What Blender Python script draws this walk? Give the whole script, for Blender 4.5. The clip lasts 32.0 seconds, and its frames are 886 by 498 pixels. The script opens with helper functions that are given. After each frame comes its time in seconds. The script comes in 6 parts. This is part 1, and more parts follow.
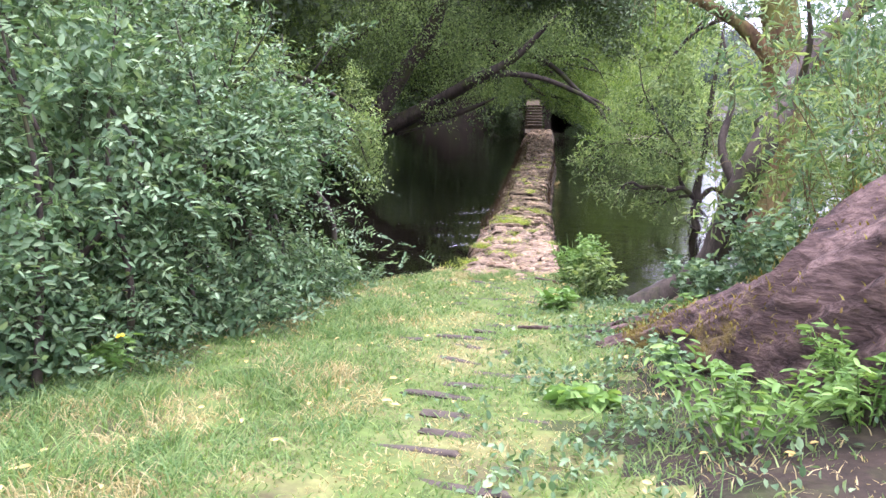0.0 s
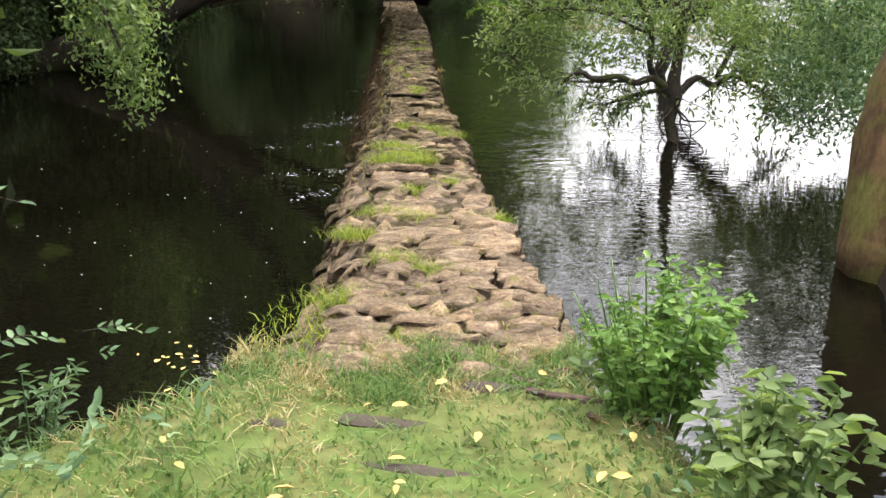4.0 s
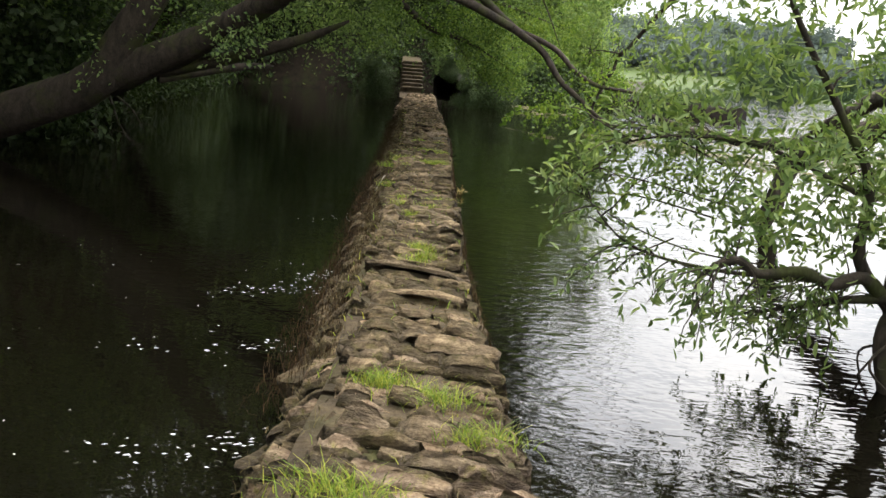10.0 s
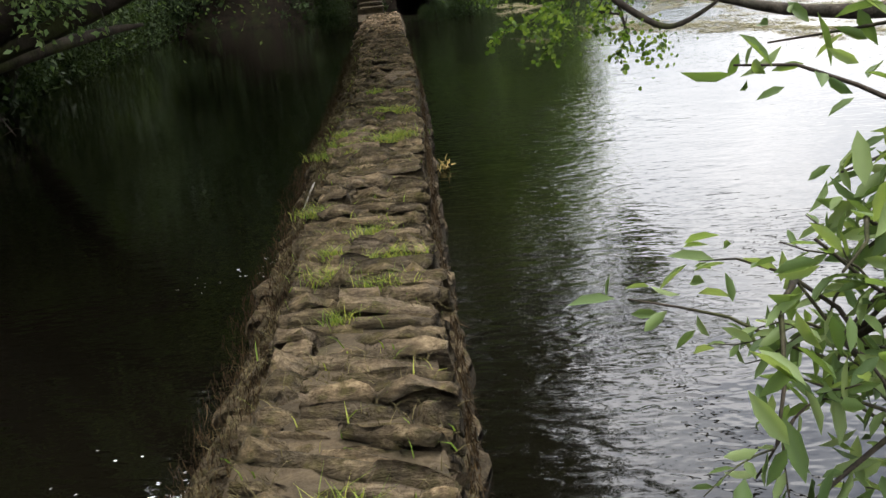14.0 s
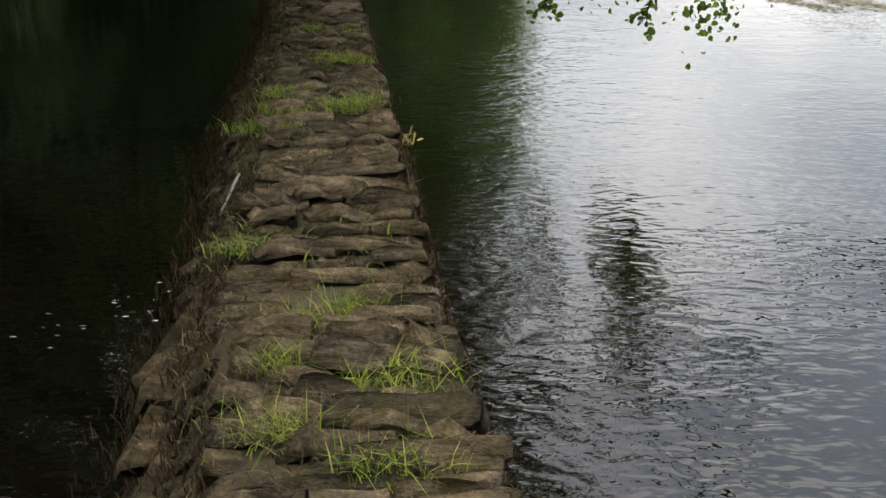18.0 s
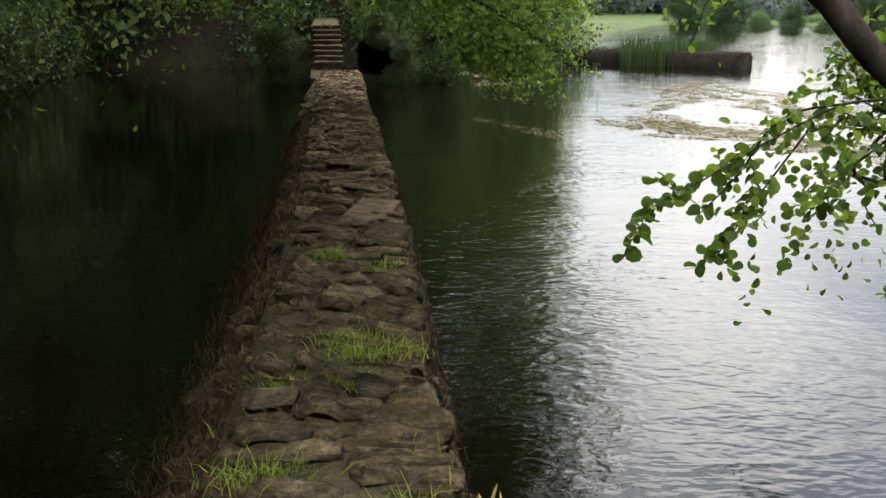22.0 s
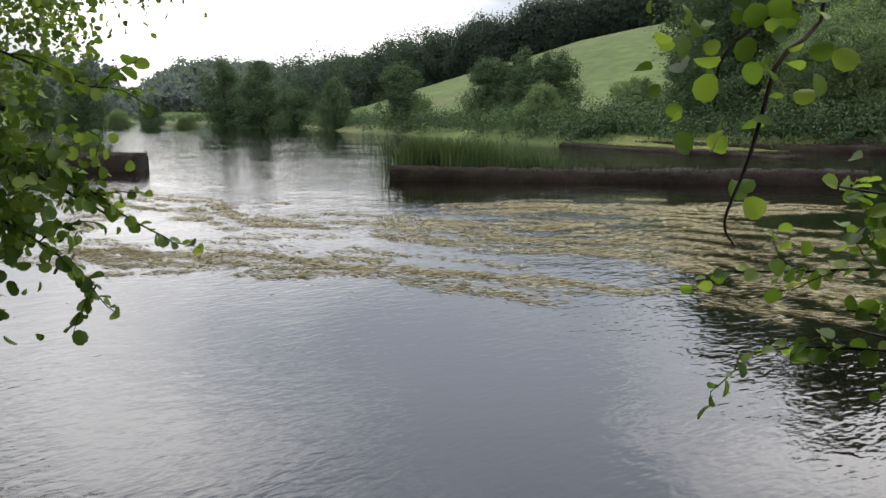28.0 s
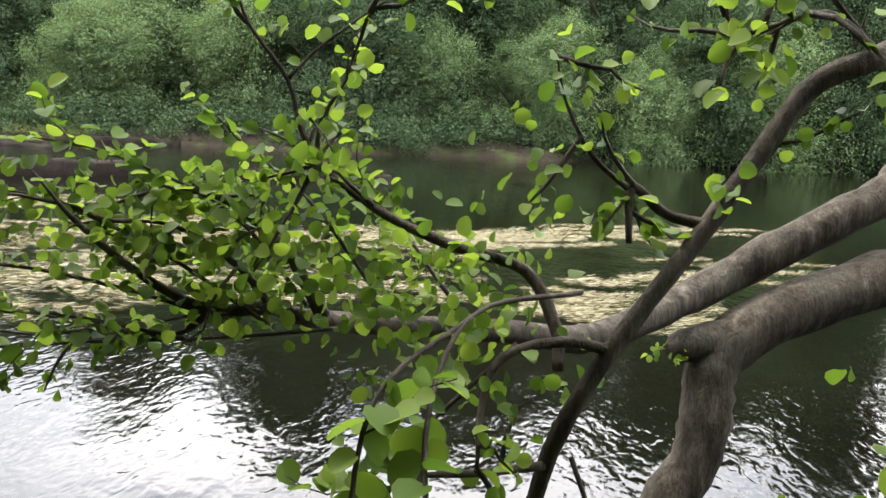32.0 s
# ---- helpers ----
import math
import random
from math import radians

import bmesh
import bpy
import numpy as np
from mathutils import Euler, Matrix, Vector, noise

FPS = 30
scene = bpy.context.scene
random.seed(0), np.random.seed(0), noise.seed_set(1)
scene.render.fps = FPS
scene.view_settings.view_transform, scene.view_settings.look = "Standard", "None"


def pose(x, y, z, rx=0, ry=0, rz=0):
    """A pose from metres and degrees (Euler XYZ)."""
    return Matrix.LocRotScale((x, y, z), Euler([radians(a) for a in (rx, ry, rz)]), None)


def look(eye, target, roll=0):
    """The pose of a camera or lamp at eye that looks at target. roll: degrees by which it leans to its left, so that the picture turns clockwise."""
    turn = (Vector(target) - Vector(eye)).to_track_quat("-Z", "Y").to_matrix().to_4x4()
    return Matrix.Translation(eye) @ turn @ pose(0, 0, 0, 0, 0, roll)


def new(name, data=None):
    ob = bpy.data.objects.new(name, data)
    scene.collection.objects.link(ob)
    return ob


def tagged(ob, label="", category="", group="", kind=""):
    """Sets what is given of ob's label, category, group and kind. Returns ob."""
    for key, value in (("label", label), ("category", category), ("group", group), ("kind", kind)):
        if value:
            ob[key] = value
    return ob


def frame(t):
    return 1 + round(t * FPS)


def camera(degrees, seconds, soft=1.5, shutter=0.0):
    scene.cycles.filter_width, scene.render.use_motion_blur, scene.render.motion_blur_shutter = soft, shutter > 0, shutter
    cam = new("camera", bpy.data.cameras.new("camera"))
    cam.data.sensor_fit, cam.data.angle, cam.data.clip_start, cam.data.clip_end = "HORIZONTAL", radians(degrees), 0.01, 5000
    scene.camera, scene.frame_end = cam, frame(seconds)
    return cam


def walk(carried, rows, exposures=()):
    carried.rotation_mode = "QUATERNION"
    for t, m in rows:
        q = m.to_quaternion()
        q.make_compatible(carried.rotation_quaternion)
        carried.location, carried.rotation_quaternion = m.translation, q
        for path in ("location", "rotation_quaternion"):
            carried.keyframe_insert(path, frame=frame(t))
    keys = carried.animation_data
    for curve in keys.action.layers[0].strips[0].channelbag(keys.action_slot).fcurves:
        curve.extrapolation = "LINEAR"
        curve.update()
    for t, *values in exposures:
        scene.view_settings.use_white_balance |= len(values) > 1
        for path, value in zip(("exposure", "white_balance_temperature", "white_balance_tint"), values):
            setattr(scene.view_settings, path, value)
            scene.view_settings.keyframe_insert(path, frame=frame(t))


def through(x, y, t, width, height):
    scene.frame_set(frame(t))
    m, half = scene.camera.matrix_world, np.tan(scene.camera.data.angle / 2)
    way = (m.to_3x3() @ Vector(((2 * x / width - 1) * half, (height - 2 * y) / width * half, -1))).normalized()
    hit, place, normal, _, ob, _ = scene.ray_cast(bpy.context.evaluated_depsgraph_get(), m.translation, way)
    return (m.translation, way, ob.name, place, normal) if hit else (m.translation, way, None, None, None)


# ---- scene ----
cam = camera(55.0, 32.0)
PATH = [
    (0, (2.204, -8.481, 2.214), (1.691, -6.583, 1.848), 0.1),
    (0.5, (1.947, -7.615, 2.11), (1.66, -5.67, 1.744), 0.8),
    (1, (1.708, -6.652, 2.033), (1.378, -4.712, 1.673), -0.3),
    (1.5, (1.393, -5.732, 1.979), (1.004, -3.811, 1.58), 0.6),
    (2, (1.185, -4.888, 1.948), (0.874, -2.982, 1.429), -0.7),
    (2.5, (1.064, -4.094, 1.867), (0.662, -2.231, 1.26), 0.3),
    (4.5, (0.635, -1.341, 1.665), (0.497, 0.547, 1.021), -0.6),
    (5, (0.653, -0.862, 1.638), (0.459, 1.016, 0.978), -0.6),
    (5.5, (0.583, -0.513, 1.614), (0.254, 1.353, 0.975), 0.9),
    (6, (0.5, -0.048, 1.625), (0.358, 1.839, 0.979), 0.3),
    (6.5, (0.477, 0.435, 1.629), (0.282, 2.378, 1.198), 0.2),
    (7, (0.421, 0.863, 1.625), (0.236, 2.79, 1.121), 0.9),
    (7.5, (0.316, 1.224, 1.612), (0.112, 3.18, 1.247), -0.3),
    (8, (0.254, 1.641, 1.565), (0.031, 3.608, 1.277), 0.9),
    (8.5, (0.159, 1.97, 1.551), (-0.01, 3.928, 1.183), 2.2),
    (9, (0.154, 2.405, 1.529), (-0.022, 4.356, 1.127), 1.0),
    (9.5, (0.132, 2.943, 1.55), (-0.089, 4.893, 1.165), 1.2),
    (10, (0.019, 3.554, 1.534), (-0.18, 5.497, 1.101), 4.3),
    (10.5, (-0.036, 4.3, 1.498), (-0.202, 6.226, 0.985), 3.8),
    (11, (-0.149, 4.897, 1.503), (-0.284, 6.824, 0.982), -0.5),
    (11.5, (-0.254, 5.388, 1.597), (-0.356, 7.328, 1.125), -1.8),
    (12, (-0.154, 6.03, 1.611), (-0.351, 7.975, 1.19), -5.2),
    (12.5, (-0.223, 6.742, 1.509), (-0.441, 8.68, 1.064), -4.6),
    (13, (-0.253, 7.467, 1.43), (-0.463, 9.413, 1.02), -5.2),
    (13.5, (-0.17, 7.933, 1.491), (-0.416, 9.837, 0.928), -8.1),
    (15.5, (-0.74, 9.269, 1.544), (-0.78, 11.145, 0.853), 4.0),
    (16, (-0.735, 9.578, 1.552), (-0.795, 11.46, 0.88), 2.1),
    (16.5, (-0.682, 9.916, 1.545), (-0.684, 11.831, 0.967), 2.2),
    (17, (-0.66, 10.087, 1.503), (-0.61, 11.999, 0.918), 3.7),
    (17.5, (-0.834, 10.313, 1.442), (-0.813, 12.2, 0.779), 2.7),
    (18, (-0.926, 10.529, 1.405), (-0.918, 12.365, 0.613), 0.0),
    (18.5, (-0.898, 10.809, 1.441), (-0.88, 12.67, 0.71), -0.4),
    (19, (-0.945, 11.189, 1.492), (-1.05, 13.135, 1.046), -0.4),
    (19.5, (-1.045, 11.866, 1.511), (-1.22, 13.768, 0.918), -6.3),
    (20, (-1.038, 12.413, 1.516), (-1.274, 14.283, 0.846), -7.0),
    (20.5, (-1.158, 12.788, 1.525), (-1.439, 14.671, 0.912), -3.6),
    (21, (-1.232, 13.18, 1.539), (-1.407, 15.104, 1.02), -1.9),
    (21.5, (-1.233, 13.652, 1.517), (-1.318, 15.572, 0.964), -1.9),
    (22, (-1.29, 13.951, 1.593), (-1.348, 15.881, 1.069), -0.0),
    (22.5, (-1.468, 14.588, 1.67), (-1.512, 16.533, 1.204), 0.6),
    (23, (-1.54, 15.391, 1.738), (-1.536, 17.345, 1.316), 0.2),
    (23.5, (-1.651, 15.805, 1.751), (-1.517, 17.759, 1.345), 0.9),
    (24, (-1.801, 16.277, 1.683), (-1.679, 18.233, 1.283), 1.0),
    (24.5, (-1.798, 16.812, 1.628), (-1.863, 18.758, 1.17), 0.7),
    (26.5, (-1.553, 18.595, 1.5), (-0.944, 20.466, 1.141), -0.4),
    (27, (-1.522, 18.591, 1.505), (-0.597, 20.33, 1.157), -0.7),
    (27.5, (-1.464, 18.545, 1.584), (-0.355, 20.175, 1.25), -1.1),
    (28, (-1.397, 18.485, 1.585), (-0.15, 20.017, 1.274), -0.2),
    (28.5, (-1.357, 18.441, 1.587), (0.039, 19.842, 1.293), 0.6),
    (29, (-1.298, 18.404, 1.606), (0.273, 19.599, 1.287), 1.0),
    (29.5, (-1.267, 18.33, 1.59), (0.446, 19.299, 1.231), 2.0),
    (30, (-1.221, 18.299, 1.596), (0.584, 19.095, 1.266), 1.8),
    (30.5, (-1.112, 18.242, 1.594), (0.772, 18.853, 1.319), 2.2),
    (31, (-1.116, 18.19, 1.589), (0.814, 18.623, 1.292), 2.5),
    (31.5, (-1.126, 18.159, 1.573), (0.824, 18.438, 1.23), 3.0),
    (32, (-1.105, 18.128, 1.591), (0.867, 18.287, 1.297), 3.0),
]
EXPOSURE = [(0, 2.17, 5700, 34), (1.2, 2.05, 6050, 32), (2.5, 1.9, 6600, 22), (6, 1.6, 6550, 12), (7, 1.65, 6600, 12), (9, 1.55, 6650, 11), (13, 1.4, 6450, 12), (17, 0.8, 6500, 11), (18.2, 0.85, 6500, 11), (20.2, 1.3, 6650, 10), (21, 1.65, 6650, 10), (21.5, 1.5, 6650, 10), (22, 1.22, 6650, 10), (23, 1.15, 6600, 10), (24, 0.8, 6500, 11), (27, 0.65, 6500, 12), (29, 0.6, 6500, 13), (30, 1.4, 6500, 13), (30.5, 1.3, 6500, 13), (31, 1.2, 6500, 12), (32, 1.85, 6550, 12)]
walk(cam, [(t, look(eye, target, roll)) for t, eye, target, roll in PATH], EXPOSURE)

# ---- light ----
world = bpy.data.worlds.new("overcast_sky")
scene.world = world
world.use_nodes = True
wn, wl = world.node_tree.nodes, world.node_tree.links
sky = wn.new("ShaderNodeTexSky")
sky.sky_type = "NISHITA"
sky.sun_disc = False
sky.sun_elevation, sky.sun_rotation = radians(71), radians(47)
sky.air_density, sky.dust_density = 1.6, 4.0
cloud = wn.new("ShaderNodeTexNoise")
cloud.inputs["Scale"].default_value, cloud.inputs["Detail"].default_value = 2.2, 6
cloud_map = wn.new("ShaderNodeMapping")
cloud_map.inputs["Scale"].default_value = (1, 1, 2.6)
coords = wn.new("ShaderNodeTexCoord")
ramp = wn.new("ShaderNodeValToRGB")
ramp.color_ramp.elements[0].position, ramp.color_ramp.elements[0].color = 0.38, (4.0, 4.4, 5.1, 1)
ramp.color_ramp.elements[1].position, ramp.color_ramp.elements[1].color = 0.6, (11.8, 11.7, 11.5, 1)
mixed = wn.new("ShaderNodeMix")
mixed.data_type = "RGBA"
mixed.inputs["Factor"].default_value = 0.85
wl.new(coords.outputs["Generated"], cloud_map.inputs["Vector"])
wl.new(cloud_map.outputs["Vector"], cloud.inputs["Vector"])
wl.new(cloud.outputs["Fac"], ramp.inputs["Fac"])
wl.new(sky.outputs["Color"], mixed.inputs["A"])
wl.new(ramp.outputs["Color"], mixed.inputs["B"])
# an overcast sky is brighter overhead than at the horizon
split = wn.new("ShaderNodeSeparateXYZ")
lift = wn.new("ShaderNodeMapRange")
lift.interpolation_type = "SMOOTHSTEP"
lift.inputs["From Min"].default_value, lift.inputs["From Max"].default_value = 0.06, 0.5
lift.inputs["To Min"].default_value, lift.inputs["To Max"].default_value = 1.0, 2.4
brighter = wn.new("ShaderNodeVectorMath")
brighter.operation = "SCALE"
wl.new(coords.outputs["Generated"], split.inputs["Vector"])
wl.new(split.outputs["Z"], lift.inputs["Value"])
wl.new(mixed.outputs["Result"], brighter.inputs[0])
wl.new(lift.outputs["Result"], brighter.inputs["Scale"])
wl.new(brighter.outputs["Vector"], wn["Background"].inputs["Color"])
wn["Background"].inputs["Strength"].default_value = 0.11

sun = new("sun", bpy.data.lights.new("sun", "SUN"))
sun.data.energy, sun.data.angle, sun.data.color = 1.2, radians(14), (1.0, 0.96, 0.9)
sun.matrix_world = look((14, 26, 60), (0, 13, 0))


# ---- materials ----
def shader(name, roughness=0.8, **more):
    m = bpy.data.materials.new(name)
    m.use_nodes = True
    p = m.node_tree.nodes["Principled BSDF"]
    p.inputs["Roughness"].default_value = roughness
    p.inputs["Specular IOR Level"].default_value = 0.14
    for k, v in more.items():
        p.inputs[k.replace("_", " ")].default_value = v
    return m, m.node_tree.nodes, m.node_tree.links, p


def stops(n, rows):
    r = n.new("ShaderNodeValToRGB")
    e = r.color_ramp.elements
    while len(e) < len(rows):
        e.new(0.5)
    for el, (pos, col) in zip(e, rows):
        el.position, el.color = pos, (*col, 1)
    return r


def tex(n, l, scale, detail=5.0, stretch=None, space="Object", rough=0.6):
    t = n.new("ShaderNodeTexNoise")
    t.inputs["Scale"].default_value, t.inputs["Detail"].default_value = scale, detail
    t.inputs["Roughness"].default_value = rough
    c = n.new("ShaderNodeNewGeometry" if space == "Position" else "ShaderNodeTexCoord")
    m = n.new("ShaderNodeMapping")
    m.inputs["Scale"].default_value = stretch or (1, 1, 1)
    l.new(c.outputs[space], m.inputs["Vector"])
    l.new(m.outputs["Vector"], t.inputs["Vector"])
    return t


def blend(n, l, a, b, fac, mode="MIX"):
    m = n.new("ShaderNodeMix")
    m.data_type, m.blend_type = "RGBA", mode
    for sock, v in (("A", a), ("B", b), ("Factor", fac)):
        if hasattr(v, "is_output"):
            l.new(v, m.inputs[sock])
        else:
            m.inputs[sock].default_value = v if sock == "Factor" else (*v, 1)
    return m.outputs["Result"]


def relief(n, l, p, height, strength, distance):
    b = n.new("ShaderNodeBump")
    b.inputs["Strength"].default_value, b.inputs["Distance"].default_value = strength, distance
    l.new(height, b.inputs["Height"])
    l.new(b.outputs["Normal"], p.inputs["Normal"])


def leaf_material(name, dark, mid, light, through=0.35, gloss=0.45):
    m, n, l, p = shader(name, gloss)
    g = n.new("ShaderNodeNewGeometry")
    r = stops(n, [(0.0, dark), (0.55, mid), (1.0, light)])
    l.new(g.outputs["Random Per Island"], r.inputs["Fac"])
    t = tex(n, l, 0.9, 3)
    col = blend(n, l, r.outputs["Color"], [c * 0.55 for c in dark], t.outputs["Fac"])
    col = blend(n, l, col, r.outputs["Color"], 0.5)
    l.new(col, p.inputs["Base Color"])
    tr = n.new("ShaderNodeBsdfTranslucent")
    warm = blend(n, l, col, (1.2, 1.2, 0.62), 1.0, "MULTIPLY")
    l.new(warm, tr.inputs["Color"])
    mix = n.new("ShaderNodeMixShader")
    mix.inputs["Fac"].default_value = through
    l.new(p.outputs["BSDF"], mix.inputs[1])
    l.new(tr.outputs["BSDF"], mix.inputs[2])
    l.new(mix.outputs["Shader"], n["Material Output"].inputs["Surface"])
    return m


def earth_material(name, rows, scale, bump=0.03, moss=None, roughness=0.9, stretch=None, mix_scale=0.7, cover=(0.5, 0.62)):
    m, n, l, p = shader(name, roughness)
    t = tex(n, l, scale, 8, stretch)
    r = stops(n, rows)
    l.new(t.outputs["Fac"], r.inputs["Fac"])
    col = r.outputs["Color"]
    if moss:
        big = tex(n, l, mix_scale, 6)
        mask = stops(n, [(cover[0], (0, 0, 0)), (cover[1], (1, 1, 1))])
        l.new(big.outputs["Fac"], mask.inputs["Fac"])
        col = blend(n, l, col, moss, mask.outputs["Color"])
    fine = tex(n, l, scale * 6, 4, stretch)
    shade = stops(n, [(0.3, (0.62, 0.6, 0.58)), (0.7, (1.15, 1.15, 1.15))])
    l.new(fine.outputs["Fac"], shade.inputs["Fac"])
    l.new(blend(n, l, col, shade.outputs["Color"], 1.0, "MULTIPLY"), p.inputs["Base Color"])
    relief(n, l, p, t.outputs["Fac"], 0.8, bump)
    return m


def stone_material(name, rows, growth, cover):
    m, n, l, p = shader(name, 0.82)
    t = tex(n, l, 17.0, 8, (0.35, 1.25, 1.6), "Position")
    r = stops(n, rows)
    l.new(t.outputs["Fac"], r.inputs["Fac"])
    info = n.new("ShaderNodeObjectInfo")
    isle = n.new("ShaderNodeNewGeometry")
    add = n.new("ShaderNodeMath")
    add.operation = "ADD"
    l.new(info.outputs["Random"], add.inputs[0])
    l.new(isle.outputs["Random Per Island"], add.inputs[1])
    frac = n.new("ShaderNodeMath")
    frac.operation = "FRACT"
    l.new(add.outputs[0], frac.inputs[0])
    tone = stops(n, [(0.0, (0.75, 0.73, 0.71)), (0.5, (1.0, 0.98, 0.95)), (1.0, (1.3, 1.24, 1.16))])
    l.new(frac.outputs[0], tone.inputs["Fac"])
    col = blend(n, l, r.outputs["Color"], tone.outputs["Color"], 1.0, "MULTIPLY")
    big = tex(n, l, 13.0, 6, None, "Position")
    mask = stops(n, [(cover[0], (0, 0, 0)), (cover[1], (1, 1, 1))])
    l.new(big.outputs["Fac"], mask.inputs["Fac"])
    col = blend(n, l, col, growth, mask.outputs["Color"])
    pits = tex(n, l, 55, 4, None, "Position")
    worn = stops(n, [(0.3, (0.55, 0.52, 0.5)), (0.62, (1.1, 1.1, 1.1))])
    l.new(pits.outputs["Fac"], worn.inputs["Fac"])
    col = blend(n, l, col, worn.outputs["Color"], 1.0, "MULTIPLY")
    # pale worn edges; the darkened creases put gap shade into the colour
    wear_shade = stops(n, [(0.48, (0.7, 0.68, 0.66)), (0.53, (1, 1, 1)), (0.62, (1.75, 1.68, 1.5))])
    l.new(isle.outputs["Pointiness"], wear_shade.inputs["Fac"])
    l.new(blend(n, l, col, wear_shade.outputs["Color"], 1.0, "MULTIPLY"), p.inputs["Base Color"])
    fine = tex(n, l, 120, 5, None, "Position")
    both = n.new("ShaderNodeMath")
    both.operation = "MULTIPLY_ADD"
    both.inputs[1].default_value = 0.4
    crag = tex(n, l, 30, 6, (0.4, 1.2, 1.2), "Position", 0.65)
    mixed_in = n.new("ShaderNodeMath")
    mixed_in.operation = "ADD"
    l.new(t.outputs["Fac"], mixed_in.inputs[0])
    l.new(crag.outputs["Fac"], mixed_in.inputs[1])
    l.new(fine.outputs["Fac"], both.inputs[0])
    l.new(mixed_in.outputs[0], both.inputs[2])
    relief(n, l, p, both.outputs[0], 1.0, 0.035)
    return m


def water_material():
    m, n, l, p = shader("river_water", 0.02, IOR=1.36)
    p.inputs["Specular IOR Level"].default_value = 0.5
    depth = tex(n, l, 0.12, 4)
    r = stops(n, [(0.3, (0.0012, 0.0011, 0.0007)), (0.7, (0.0042, 0.0036, 0.002))])
    l.new(depth.outputs["Fac"], r.inputs["Fac"])
    l.new(r.outputs["Color"], p.inputs["Base Color"])

    def maths(kind, a, b):
        q = n.new("ShaderNodeMath")
        q.operation = kind
        for k, v in enumerate((a, b)):
            if hasattr(v, "is_output"):
                l.new(v, q.inputs[k])
            else:
                q.inputs[k].default_value = v
        return q.outputs[0]

    # swell, wind ripples and fine chop, each with its own length
    swell = tex(n, l, 1.5, 1, (1.0, 1.4, 1), rough=0.4)
    ripple = tex(n, l, 6.5, 1, (0.8, 1.5, 1), rough=0.45)
    ripple.inputs["Distortion"].default_value = 0.6
    chop = tex(n, l, 17.0, 1, (0.8, 1.4, 1), rough=0.4)
    height = maths("ADD", maths("MULTIPLY", swell.outputs["Fac"], 1.6), maths("ADD", ripple.outputs["Fac"], maths("MULTIPLY", chop.outputs["Fac"], 0.3)))
    # gusts ruffle it in patches
    calm = tex(n, l, 0.3, 2, (1.0, 0.6, 1))
    gate = stops(n, [(0.36, (0.45, 0.45, 0.45)), (0.64, (1.15, 1.15, 1.15))])
    l.new(calm.outputs["Fac"], gate.inputs["Fac"])
    # the stream is quickest just below the causeway and slack above it
    where = n.new("ShaderNodeTexCoord")
    split = n.new("ShaderNodeSeparateXYZ")
    l.new(where.outputs["Object"], split.inputs["Vector"])
    across = maths("ADD", maths("ADD", split.outputs["X"], maths("MULTIPLY", split.outputs["Y"], 0.145)), 3.4)
    lane = stops(n, [(0.0, (0.2,) * 3), (0.19, (0.3,) * 3), (0.24, (1.2,) * 3), (0.4, (0.85,) * 3), (0.58, (0.4,) * 3), (1.0, (0.6,) * 3)])
    l.new(maths("DIVIDE", across, 16.0), lane.inputs["Fac"])
    lee = n.new("ShaderNodeMapRange")
    lee.inputs["From Min"].default_value, lee.inputs["From Max"].default_value = 8.0, 14.0
    lee.inputs["To Min"].default_value, lee.inputs["To Max"].default_value = 0.5, 1.0
    l.new(split.outputs["Y"], lee.inputs["Value"])
    flow = maths("MULTIPLY", maths("MULTIPLY", lane.outputs["Color"], gate.outputs["Color"]), lee.outputs["Result"])
    relief(n, l, p, maths("MULTIPLY", height, flow), 1.0, 0.012)
    return m


def plain(name, colour, roughness=0.8):
    m, n, l, p = shader(name, roughness)
    t = tex(n, l, 14, 5)
    c = stops(n, [(0.25, [v * 0.6 for v in colour]), (0.75, [min(1, v * 1.3) for v in colour])])
    l.new(t.outputs["Fac"], c.inputs["Fac"])
    l.new(c.outputs["Color"], p.inputs["Base Color"])
    return m


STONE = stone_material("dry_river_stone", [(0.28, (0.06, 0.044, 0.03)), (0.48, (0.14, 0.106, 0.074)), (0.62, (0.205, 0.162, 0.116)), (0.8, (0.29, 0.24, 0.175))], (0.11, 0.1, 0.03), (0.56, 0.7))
# mossy, and coloured darker to stand for the shade under the canopy
SHADED_MOSSY_STONE = stone_material("shaded_mossy_stone", [(0.28, (0.022, 0.017, 0.01)), (0.48, (0.053, 0.042, 0.026)), (0.64, (0.105, 0.085, 0.055)), (0.82, (0.18, 0.148, 0.1))], (0.045, 0.038, 0.015), (0.5, 0.64))
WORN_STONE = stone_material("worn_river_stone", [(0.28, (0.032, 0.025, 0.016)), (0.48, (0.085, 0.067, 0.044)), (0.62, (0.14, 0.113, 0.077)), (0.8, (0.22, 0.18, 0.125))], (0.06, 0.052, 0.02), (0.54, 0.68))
CORE = earth_material("wall_silt", [(0.3, (0.03, 0.024, 0.015)), (0.7, (0.09, 0.068, 0.04))], 6, 0.05, (0.05, 0.05, 0.018), 0.9)
WATER = water_material()
TURF = earth_material("bank_soil", [(0.3, (0.05, 0.04, 0.022)), (0.5, (0.1, 0.105, 0.035)), (0.75, (0.2, 0.17, 0.075))], 2.2, 0.03, (0.065, 0.095, 0.022), 0.95, None, 1.6, (0.38, 0.58))
FIELD = earth_material("meadow_turf", [(0.3, (0.034, 0.054, 0.014)), (0.7, (0.055, 0.08, 0.021))], 0.06, 0.05, (0.055, 0.062, 0.024), 0.95, (1, 1, 1), 0.02)
